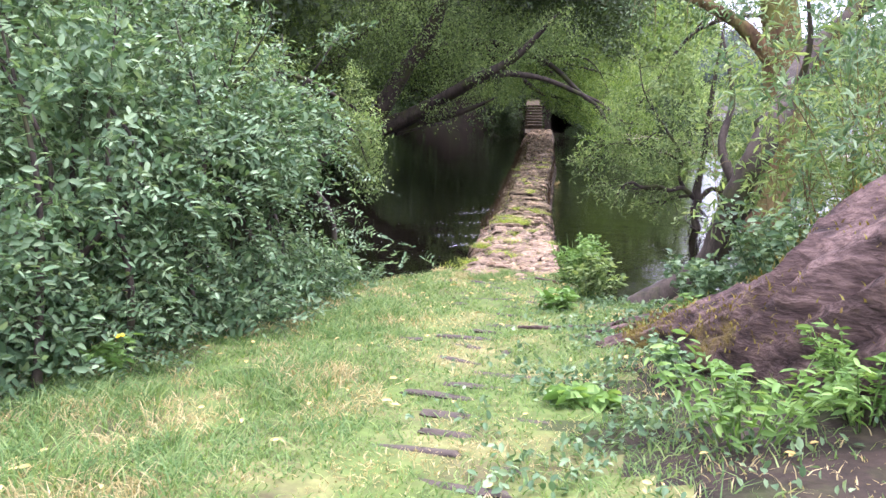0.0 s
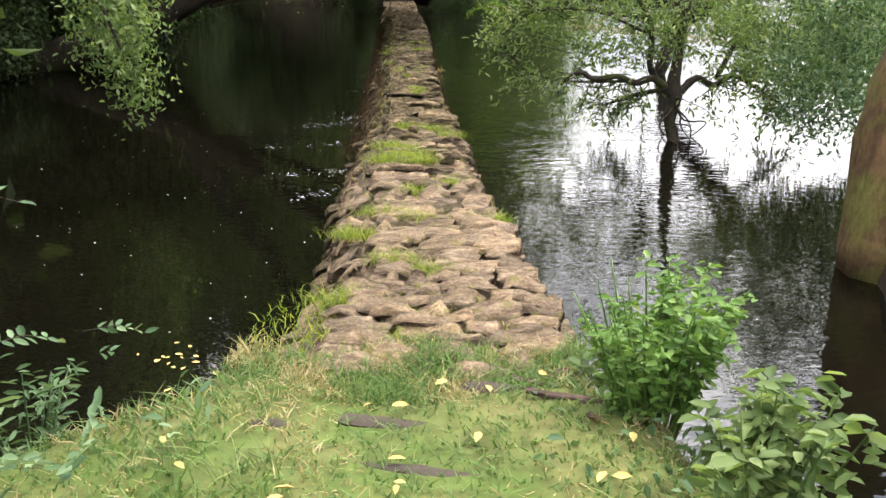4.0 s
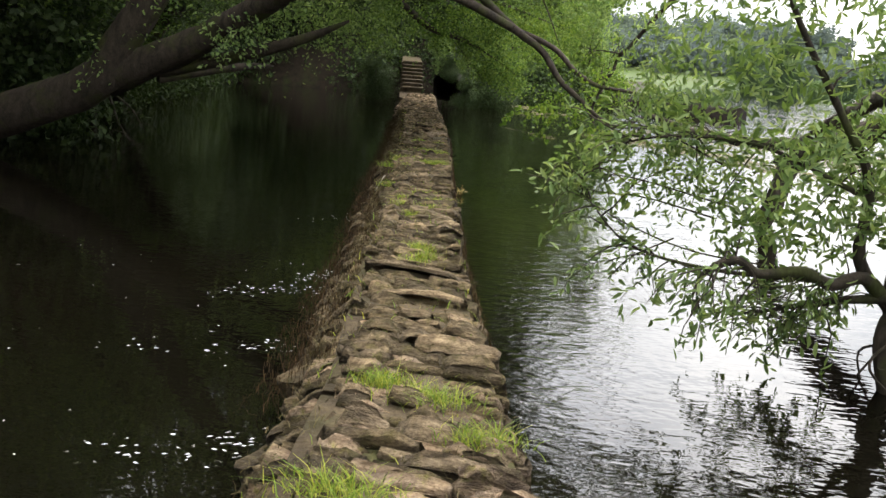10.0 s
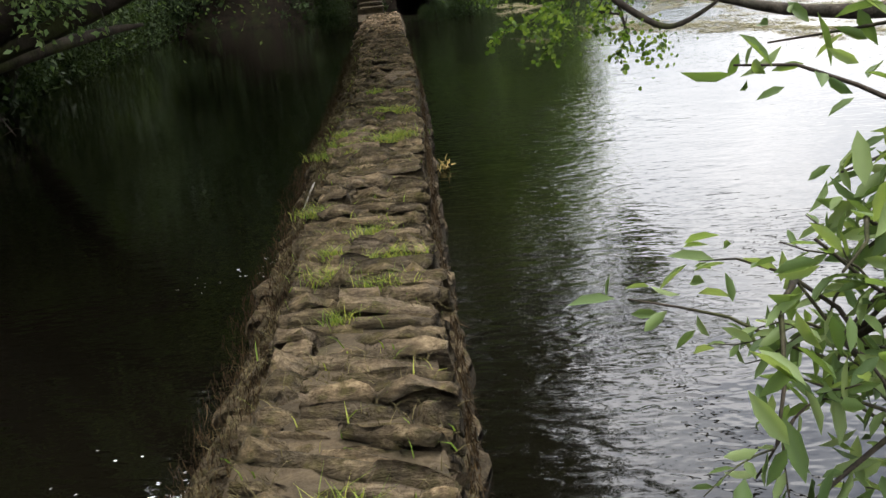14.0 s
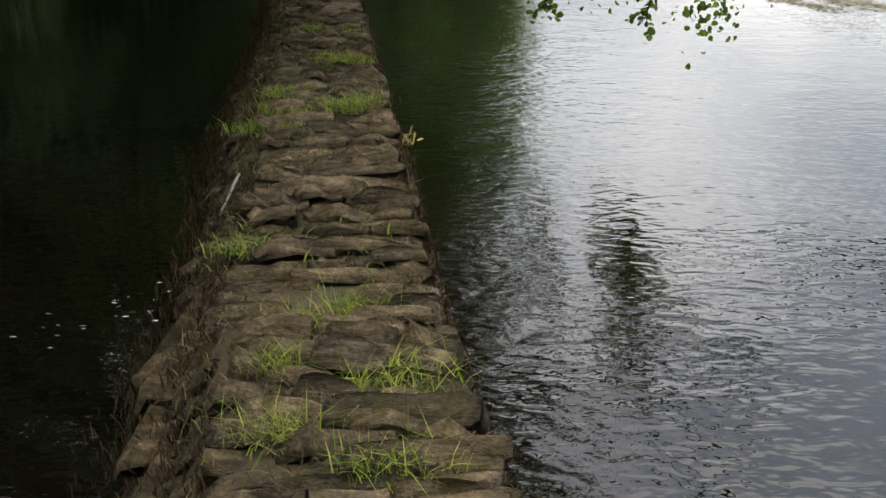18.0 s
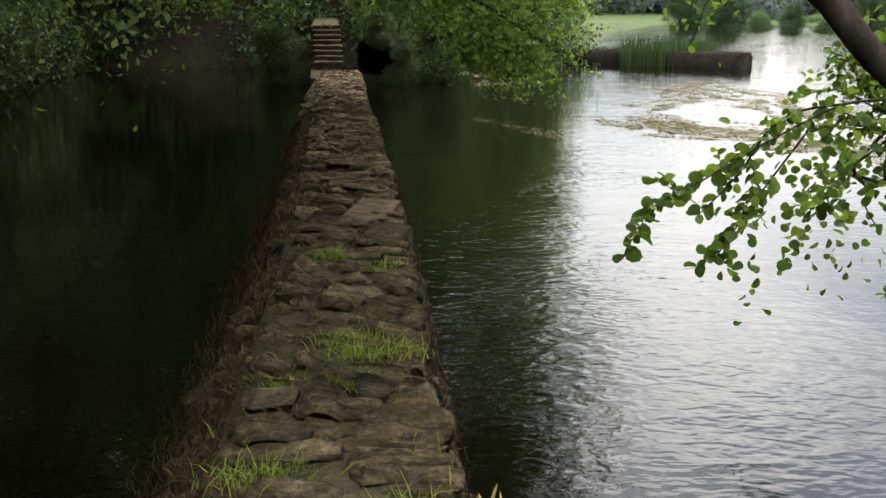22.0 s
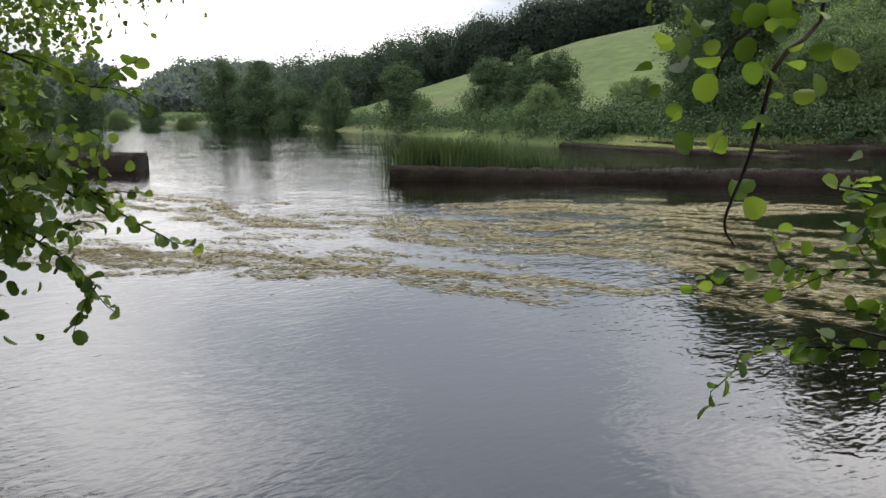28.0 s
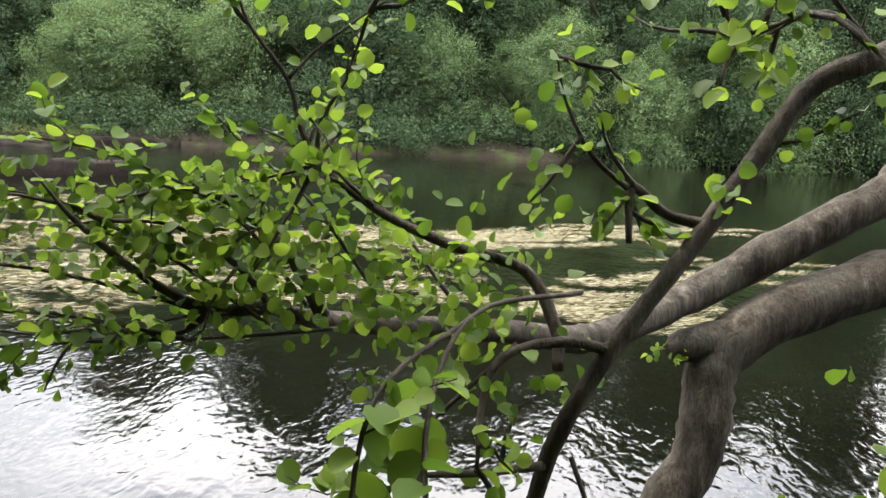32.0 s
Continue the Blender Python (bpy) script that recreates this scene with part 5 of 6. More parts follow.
for rows in ([(2.6, -2.4, 0.3, 0.12), (2.0, -2.7, 0.22, 0.09), (1.6, -2.9, 0.2, 0.03)], [(2.4, -2.0, 0.3, 0.1), (1.9, -1.5, 0.1, 0.07), (1.7, -0.9, 0.05, 0.03)], [(2.9, -2.1, 0.3, 0.12), (2.3, -1.3, 0.1, 0.08), (2.0, -0.4, 0.0, 0.04), (1.9, 0.4, -0.1, 0.02)]):
    part("root", tube(Geo(), smooth_line(rows), 10, 0.1), ROOTBARK, butt)

log = leafy_tree("mossy_tree", "upright mossy orange-brown tree at the water's edge", [
    [(3.5, 4.6, -0.7, 0.36), (3.6, 4.9, 0.6, 0.3), (3.72, 5.0, 1.3, 0.28), (3.68, 5.3, 2.9, 0.27), (3.4, 5.6, 5.0, 0.22), (3.6, 6, 8, 0.1)],
    [(3.6, 5.2, 2.6, 0.14), (3.0, 5.0, 3.2, 0.1), (2.2, 4.8, 3.6, 0.06), (1.2, 4.6, 3.9, 0.02)],
    [(3.6, 5.2, 2.0, 0.12), (4.3, 4.6, 3.0, 0.09), (4.6, 3.8, 4.2, 0.05)],
], MOSSBARK, LEAF_BUSH, [(4.4, 3.0, 2.8, 1.2, 1.5, 1.2, 5000), (3.0, 5.2, 4.2, 2.0, 1.8, 1.0, 5000), (5.0, 0.8, 1.6, 0.9, 2.0, 1.2, 3600), (4.4, -2, 2.9, 1.2, 1.6, 0.9, 4000), (3.95, 7.8, 0.6, 0.75, 0.9, 0.8, 4500), (4.1, 7.5, 1.7, 0.85, 1.0, 0.8, 3500)],
    (0.075, 0.028), "oval", 60, 0.9, 4, "", 110, 0.14)

leaner = thing("crooked_tree", (1.84, 0.15, -0.05), "dark mossy tree leaning up from the water's edge", "tree")
part("trunk", tube(Geo(), smooth_line([(-0.2, -0.1, -0.15, 0.12), (0.02, 0.02, 0.03, 0.15), (0.36, 0.14, 0.22, 0.16), (0.72, 0.3, 0.48, 0.15), (0.88, 0.25, 0.86, 0.14), (1.02, 0.05, 1.38, 0.13), (1.3, 0.3, 1.95, 0.12), (1.75, 1.6, 2.65, 0.11), (2.5, 1.9, 3.4, 0.07), (3.2, 2.1, 4.2, 0.03)]), 16, 0.07), DARKBARK, leaner)
for rows in ([(1.0, 0.85, 1.3, 0.06), (0.85, 1.0, 1.7, 0.045), (0.95, 1.2, 2.2, 0.03), (0.8, 1.3, 2.9, 0.012)], [(1.22, 1.2, 1.9, 0.07), (1.5, 0.9, 2.2, 0.05), (1.6, 0.6, 2.7, 0.03), (1.5, 0.4, 3.3, 0.012)], [(0.9, 0.55, 0.85, 0.035), (1.15, 0.5, 1.1, 0.028), (1.25, 0.55, 1.5, 0.02), (1.2, 0.6, 2.0, 0.008)]):
    part("limb", tube(Geo(), smooth_line(rows), 9, 0.08), DARKBARK, leaner)
for k in range(7):
    a = 2.2 + k * 0.75
    part("root", tube(Geo(), smooth_line([(0, 0, 0.02, 0.07), (0.18 * math.cos(a), 0.18 * math.sin(a), -0.02, 0.05), (0.42 * math.cos(a + 0.3), 0.42 * math.sin(a + 0.3), -0.1, 0.03), (0.62 * math.cos(a), 0.62 * math.sin(a), -0.2, 0.012)]), 8, 0.12), ROOTBARK, leaner)
tangle = thing("root_tangle", (2.0, 0.2, 0), "tangle of exposed brown roots on bare soil", "roots")
for k in range(14):
    a = k * 0.45 - 2.4
    x0, y0 = 0.45 + 0.25 * math.sin(k * 2.1), -0.2 + 0.16 * k - 0.9
    rows = []
    for s in range(5):
        x, y = x0 + 0.28 * s * math.cos(a) - 0.16 * s, y0 + 0.22 * s * math.sin(a)
        rows.append((x, y, float(ground_z(x + 2.0, y + 0.2)) + 0.03 * math.sin(s * 2 + k) + 0.01, 0.045 - 0.008 * s))
    part("root", tube(Geo(), smooth_line(rows), 8, 0.1), ROOTBARK, tangle)

# undergrowth beside the path
def herb(name, x, y, h, r, n, mat, label, leaf=(0.1, 0.05), stem=None, each=28, many=4):
    z = float(ground_z(x, y)) if into_land(x, y) > 0 else -0.3
    t = thing(name, (x, y, z - 0.02), label, "plant")
    ORIGIN[:] = (x, y, z)
    g, s = Geo(), Geo()
    for k in range(max(5, n // each)):
        a, q = rng.uniform(0, 6.28), rng.uniform(0.1, 1)
        ln = smooth_line([(r * 0.3 * q * math.cos(a), r * 0.3 * q * math.sin(a), 0, 0.006), (r * 0.7 * q * math.cos(a), r * 0.7 * q * math.sin(a), h * 0.6, 0.005), (r * q * math.cos(a), r * q * math.sin(a), h * rng.uniform(0.8, 1.1), 0.002)], 4)
        tube(s, ln, 5, 0)
        at = np.repeat(ln[2:, :3], many, 0)
        at = at + rng.normal(size=at.shape) * (0.02 if stem is None else 0.12)
        d = unit(np.c_[rng.normal(size=(len(at), 2)), rng.uniform(-0.4, 0.3, len(at))])
        leaves(g, at, leaf[0], leaf[1], d, 0.2, "oval", 1.5)
    ORIGIN[:] = 0
    tagged(part("stalk", s, stem or mat, t), kind="stuff")
    part("foliage", g, mat, t)
    return t


def shoots(x, y, height, spread, count, mat, label, leaf):
    """Thin arching shoots with narrow leaves all the way up."""
    z = float(ground_z(x, y)) if into_land(x, y) > 0 else -0.5
    t = thing("tall_shrub", (x, y, z - 0.03), label, "shrub")
    ORIGIN[:] = (x, y, z)
    s, g, lines = Geo(), Geo(), []
    for k in range(count):
        a, q, hh = rng.uniform(0, 6.28), spread * rng.uniform(0.1, 0.6), height * rng.uniform(0.6, 1.1)
        p = np.array([q * math.cos(a), q * math.sin(a), 0])
        d = unit(np.array([0.35 * math.cos(a + rng.normal()), 0.35 * math.sin(a + rng.normal()), 1.0]))
        rows = [(*p, 0.007)]
        for i in range(5):
            p = p + d * hh / 5
            d = unit(d + rng.normal(size=3) * [0.16, 0.16, 0.03] + [0, 0, -0.03 * i])
            rows.append((*p, 0.006 - 0.001 * i))
        lines.append(smooth_line(rows, 3))
        tube(s, lines[-1], 4, 0.05)
    leaf_twigs(g, lines, count * 9, 0.4, 3, leaf[0], leaf[1], "oval", 0.3, 0.2, s, 0.003, None, 0.03)
    ORIGIN[:] = 0
    tagged(part("stem_bundle", s, MOSSBARK, t), kind="stuff")
    part("foliage", g, mat, t)


shoots(3.5, -0.6, 2.5, 0.7, 20, LEAF_WILLOW, "tall thin-stemmed shrub behind the fallen trunk", (0.1, 0.026))
shoots(4.0, -1.5, 2.9, 0.9, 26, LEAF_BUSH, "tall thin-stemmed shrub behind the fallen trunk", (0.1, 0.026))
shoots(4.6, 0.6, 3.0, 0.9, 24, LEAF_WILLOW, "slender willow shoots at the water's edge", (0.1, 0.026))
herb("nettle_clump", 1.2, 1.45, 0.5, 0.28, 420, LEAF_WILLOW, "tall pale nettle clump at the causeway's foot", (0.075, 0.038))
herb("nettle_clump", 1.2, 1.75, 0.3, 0.24, 220, LEAF_BRIGHT, "bright green nettle clump at the water's edge", (0.075, 0.038))
herb("nettle_clump", 1.4, 0.3, 0.45, 0.3, 420, LEAF_WILLOW, "pale leafy nettle clump beside the stone treads", (0.075, 0.038))
herb("nettle_clump", 1.22, 1.1, 0.62, 0.34, 900, LEAF_BRIGHT, "tall pale nettle clump at the causeway's foot", (0.05, 0.026), None, 22, 7)
herb("dock_plant", 1.25, -0.5, 0.18, 0.25, 130, LEAF_BRIGHT, "broad-leaved weeds beside the stone treads", (0.12, 0.05))
herb("dock_plant", 2.5, -1.15, 0.3, 0.3, 260, LEAF_BRIGHT, "leafy bright green weeds among the roots", (0.08, 0.03))
herb("bramble", 2.5, -0.1, 0.4, 0.3, 300, LEAF_BUSH, "green brambles and ivy among exposed roots", (0.08, 0.05))
herb("bramble", 3.3, -2.0, 0.9, 0.5, 600, LEAF_BUSH, "green brambles and ivy behind the fallen trunk", (0.08, 0.05))
herb("nettle_clump", 1.45, 0.7, 0.4, 0.3, 320, LEAF_WILLOW, "low nettle clump beside the stone treads", (0.075, 0.038))
herb("dock_plant", 2.6, -4.3, 0.4, 0.5, 420, LEAF_BRIGHT, "leafy bright green weeds beneath the fallen trunk", (0.085, 0.03))
herb("dock_plant", 3.2, -4.0, 0.4, 0.5, 420, LEAF_BRIGHT, "leafy bright green weeds beneath the fallen trunk", (0.085, 0.03))
herb("dock_plant", 1.7, -3.6, 0.1, 0.3, 140, LEAF_BRIGHT, "low round-leaved weeds in the grass", (0.11, 0.09))
herb("bramble", 2.3, -3.0, 0.3, 0.25, 160, LEAF_BUSH, "small ivy clump against the trunk", (0.06, 0.045))
herb("bramble", 3.1, 0.3, 0.5, 0.4, 420, LEAF_BUSH, "green brambles and ivy among exposed roots", (0.08, 0.05))
herb("bramble", 3.2, -0.9, 0.9, 0.7, 800, LEAF_BUSH, "green brambles and ivy among exposed roots", (0.08, 0.05))
herb("bramble", 2.5, -0.9, 0.5, 0.4, 420, LEAF_BUSH, "green brambles and ivy among exposed roots", (0.08, 0.05))
herb("yellow_flower_plant", -1.25, -3.9, 0.3, 0.16, 110, LEAF_BRIGHT, "small leafy plant with one yellow flower at the bush's foot", (0.09, 0.035))
g = Geo()
n = 5200
at = np.c_[rng.normal(1.9, 0.45, n), rng.uniform(-6.5, 1.7, n)]
at = at[(into_land(at[:, 0], at[:, 1]) > 0.05) & (np.sin(at[:, 1] * 4.0 + 2 * np.sin(at[:, 0] * 5)) > -0.2)]
leaves(g, np.c_[at, ground_z(at[:, 0], at[:, 1]) + rng.uniform(0.01, 0.09, len(at))], 0.055, 0.032, None, 0.2, "oval", 2.0)
tagged(new("ground_ivy", g.mesh("ground_ivy", LEAF_BUSH)), "low ivy and small weeds creeping over the bare soil", "weeds", kind="stuff")
g = Geo()
at = np.c_[rng.uniform(-1.3, 3.0, 170), rng.uniform(-6.5, 1.6, 170)]
at = at[into_land(at[:, 0], at[:, 1]) > 0.05]
leaves(g, np.c_[at, ground_z(at[:, 0], at[:, 1]) + 0.035], 0.06, 0.03, unit(np.c_[rng.normal(size=(len(at), 2)), np.zeros(len(at))]), 0.15, "oval", 3.0)
tagged(new("fallen_leaves", g.mesh("fallen_leaves", STRAW)), "scattered dry yellow leaves on the grass", "leaves", kind="stuff")
flower = thing("yellow_flower", (-1.2, -3.95, float(ground_z(-1.2, -3.95)) - 0.02), "single yellow flower on a thin green stem", "flower")
part("stem", tube(Geo(), smooth_line([(0, 0, 0, 0.004), (0.01, 0, 0.2, 0.003), (0.03, 0.01, 0.34, 0.003)]), 5, 0), LEAF_BRIGHT, flower)
g = Geo()
ang = np.arange(12) * 0.524
leaves(g, np.tile([[0.03, 0.01, 0.34]], (12, 1)), 0.045, 0.02, unit(np.c_[np.cos(ang), np.sin(ang), np.full(12, 0.25)]), 0.1, "oval", 2)
part("petals", g, PETAL, flower)
herb("fern", -1.35, 1.0, 0.45, 0.3, 260, LEAF_BUSH, "feathery fern at the bank's edge", (0.07, 0.02))


# ---- wooded bank across from the open water ----
def proto_tree(seed, height, radius, n, leaf, mat, lobes=9, bark=DARKBARK, low=0.12):
    """A broad riverside tree about the origin."""
    ORIGIN[:] = (0, 0, 50)
    r = np.random.default_rng(seed)
    g = Geo()
    for k in range(lobes):
        a = r.uniform(0, 6.28)
        q = radius * r.uniform(0.15, 0.62)
        zc = height * r.uniform(low, 0.8)
        s = radius * r.uniform(0.35, 0.6) * (1.15 - 0.5 * zc / height)
        leaf_blob(g, n // lobes, (q * math.cos(a), q * math.sin(a), zc), (s, s, s * 0.85), 60, s * 0.15, 0.8, leaf, leaf * 0.75)
    leaf_blob(g, n // 6, (0, 0, height * 0.82), (radius * 0.45, radius * 0.45, height * 0.18), 40, radius * 0.08, 0.6, leaf, leaf * 0.75)
    crown = g.mesh("crown", mat)
    g = Geo()
    tube(g, smooth_line([(0, 0, -0.6, height * 0.035), (0.1, 0, height * 0.25, height * 0.028), (0.0, 0.2, height * 0.55, height * 0.018), (0.1, 0, height * 0.85, 0.02)]), 8)
    for k in range(5):
        a = k * 1.26 + r.uniform(0, 0.6)
        tube(g, smooth_line([(0, 0, height * (0.2 + 0.06 * k), height * 0.014), (radius * 0.4 * math.cos(a), radius * 0.4 * math.sin(a), height * (0.35 + 0.06 * k), height * 0.008), (radius * 0.75 * math.cos(a), radius * 0.75 * math.sin(a), height * (0.5 + 0.05 * k), 0.01)]), 6)
    ORIGIN[:] = 0
    return crown, g.mesh("trunk", bark)


def place_tree(name, proto, x, y, s, turn, label, group, z=None, tall=1.0):
    t = thing(name, (x, y, float(ground_z(x, y)) if z is None else z), label, "tree", group)
    t.rotation_euler = (0, 0, turn)
    t.scale = (s, s, s * tall)
    part("trunk", proto[1], None, t)
    part("crown", proto[0], None, t)
    return t


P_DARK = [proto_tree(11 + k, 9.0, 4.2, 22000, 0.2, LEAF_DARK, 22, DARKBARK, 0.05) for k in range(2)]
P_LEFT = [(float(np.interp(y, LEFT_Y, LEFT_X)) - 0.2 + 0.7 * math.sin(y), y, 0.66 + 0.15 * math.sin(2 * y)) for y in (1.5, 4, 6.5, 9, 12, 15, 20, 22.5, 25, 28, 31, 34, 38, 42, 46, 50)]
# tall back row, mostly out of view, added to close sky gaps in reflections
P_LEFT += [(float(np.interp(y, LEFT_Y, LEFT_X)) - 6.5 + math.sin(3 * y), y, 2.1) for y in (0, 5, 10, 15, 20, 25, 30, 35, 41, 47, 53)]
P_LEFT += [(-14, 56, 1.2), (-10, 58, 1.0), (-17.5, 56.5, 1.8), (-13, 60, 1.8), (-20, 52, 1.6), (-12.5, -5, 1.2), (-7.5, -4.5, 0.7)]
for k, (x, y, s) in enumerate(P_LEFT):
    place_tree("bank_tree", P_DARK[k % 2], x, y, s, k * 1.9, "dense tree crowding the shaded river bank, leaves coloured dark for shade", "trees on the shaded bank")

P_MID = [proto_tree(31 + k, 8, 3.4, 16000, 0.18, LEAF_CANOPY, 16, DARKBARK, 0.06) for k in range(1)]
for k, (x, y, s) in enumerate([(-2.2, 57.5, 1.7), (-3.5, 59, 1.2), (2.4, 59.5, 1.0), (-6.5, 60, 1.3), (0.8, 61, 1.7), (-5.5, 62, 2.0), (-9, 60, 1.9)]):
    place_tree("bank_tree", P_MID[0], x, y, s, k * 2.3, "green leafy tree at the causeway's far end", "trees at the far end")

# ---- far bank: willows, wood and hill ----
P_FAR = [proto_tree(51, 9, 4.4, 30000, 0.19, LEAF_FAR, 22, DARKBARK, 0.06), proto_tree(52, 7, 4.4, 30000, 0.18, LEAF_GREY, 20, DARKBARK, 0.06), proto_tree(53, 11, 4.2, 30000, 0.2, LEAF_FAR, 24, DARKBARK, 0.06)]


def polar(az, dist):
    return -1.4 + dist * math.sin(radians(az)), 18.5 + dist * math.cos(radians(az))


FAR = [(14, 190, 1.5, 0), (16.5, 165, 1.3, 2), (18.5, 175, 0.8, 1), (20.5, 160, 0.75, 0), (22.5, 150, 0.6, 1), (25, 150, 1.35, 2), (27.3, 140, 1.3, 2), (29.3, 135, 1.0, 0), (32, 130, 0.9, 2), (36.6, 100, 0.95, 0), (37.9, 98, 0.5, 1), (42.2, 92, 0.95, 0), (44.5, 90, 0.85, 2), (46.6, 88, 1.0, 0), (45.8, 71, 0.62, 1), (52, 85, 0.8, 1), (55, 80, 0.9, 0)]
for k, (az, dist, s, kind) in enumerate(FAR):
    x, y = polar(az, dist)
    place_tree("riverside_tree", P_FAR[kind], x, y, s * 0.82, k * 1.3, "rounded green tree on the far grassy river bank", "trees on the far bank")
P_WOOD = [proto_tree(61, 9, 4.4, 56000, 0.13, LEAF_FAR, 15, DARKBARK, 0.06), proto_tree(62, 7.5, 4.4, 56000, 0.125, LEAF_GREY, 14, DARKBARK, 0.06), proto_tree(63, 11, 4.2, 56000, 0.135, LEAF_FAR, 16, DARKBARK, 0.06)]
WOOD = [(58, 66, 1.2, 2), (61, 72, 1.4, 0), (63, 60, 1.0, 1), (66, 64, 1.3, 1), (69, 70, 1.6, 2), (72, 61, 1.25, 1), (75, 66, 1.5, 0), (78, 60, 1.1, 0), (81, 64, 1.5, 2), (84, 62, 1.1, 1), (87, 66, 1.5, 0), (90, 62, 0.95, 1), (93, 64, 1.2, 1), (96, 68, 1.5, 2), (99, 63, 1.1, 1), (102, 66, 1.4, 0), (106, 66, 1.4, 1), (110, 68, 1.5, 2), (115, 70, 1.5, 0), (60, 88, 1.9, 0), (65, 86, 2.0, 2), (70, 88, 2.1, 0), (76, 84, 2.1, 2), (82, 84, 2.1, 0), (88, 84, 2.1, 2), (94, 84, 2.1, 0), (100, 86, 2.1, 2), (106, 86, 2.1, 0), (112, 88, 2.1, 2), (118, 74, 1.6, 1), (121, 84, 2.0, 0), (125, 78, 1.7, 2)]
for k, (az, dist, s, kind) in enumerate(WOOD):
    x, y = polar(az, dist)
    place_tree("woodland_tree", P_WOOD[kind], x, y, s * (1.0 if dist < 75 else 1.25), k * 1.7, "full-crowned tree in the wood along the opposite bank", "wood on the opposite bank", None, 1.15 if dist > 75 and az > 74 else 1.0)

g = Geo()
wr = np.random.default_rng(3)
for k in range(330):
    az = wr.uniform(29, 72)
    dist = wr.uniform(215, 290)
    if az < 58:
        dist = max(dist, np.interp(az, [29, 34, 40, 50, 58], [205, 235, 262, 262, 235]))
    x, y = polar(az, dist)
    h = wr.uniform(11, 18)
    z = float(ground_z(x, y))
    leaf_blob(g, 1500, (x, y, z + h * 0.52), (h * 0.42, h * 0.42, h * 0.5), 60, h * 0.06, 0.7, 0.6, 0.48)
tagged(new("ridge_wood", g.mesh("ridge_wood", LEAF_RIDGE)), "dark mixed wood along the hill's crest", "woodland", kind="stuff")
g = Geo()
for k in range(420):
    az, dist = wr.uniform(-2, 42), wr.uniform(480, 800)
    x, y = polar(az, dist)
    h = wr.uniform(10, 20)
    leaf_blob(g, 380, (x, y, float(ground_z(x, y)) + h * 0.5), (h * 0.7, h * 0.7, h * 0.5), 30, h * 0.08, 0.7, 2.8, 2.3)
tagged(new("distant_wood", g.mesh("distant_wood", LEAF_HAZE)), "wooded ridge in the distance, coloured blue-green for haze", "woodland", kind="stuff")
g = Geo()
for k in range(900):
    t = wr.random()
    y = 60 + 300 * t * t
    x = float(np.interp(y, RIGHT_Y, RIGHT_X)) + wr.uniform(0.2, 6)
    if wr.random() < 0.3:
        y = wr.uniform(0, 60)
        x = float(np.interp(y, RIGHT_Y, RIGHT_X)) + wr.uniform(0, 5)
    h = wr.uniform(0.8, 2.2)
    leaf_blob(g, 130, (x, y, max(float(ground_z(x, y)), -0.6) + h * 0.4), (h * 0.9, h * 0.9, h * 0.6), 14, h * 0.2, 0.55, 0.2, 0.13)
tagged(new("bank_scrub", g.mesh("bank_scrub", LEAF_FAR)), "low reeds and scrub lining the far water's edge", "scrub", kind="stuff")

g = Geo()
for k in range(260):
    y = wr.uniform(2, 57)
    x = float(np.interp(y, LEFT_Y, LEFT_X)) - wr.uniform(-0.8, 5)
    h = wr.uniform(0.8, 2.2)
    leaf_blob(g, 130, (x, y, max(float(ground_z(x, y)), -0.6) + h * 0.35), (h * 0.9, h * 0.9, h * 0.6), 20, h * 0.16, 0.6, 0.22, 0.13)
for k in range(130):
    x, y, h = wr.uniform(-17, 3), wr.uniform(53.6, 60), wr.uniform(1.0, 3.0)
    if abs(x + 7.8) > 1.0:
        leaf_blob(g, 160, (x, y, max(float(ground_z(x, y)), -0.6) + h * 0.35), (h * 0.9, h * 0.7, h * 0.6), 20, h * 0.16, 0.6, 0.24, 0.15)
tagged(new("bank_undergrowth", g.mesh("bank_undergrowth", LEAF_DARK)), "dark undergrowth along the shaded bank", "undergrowth", kind="stuff")

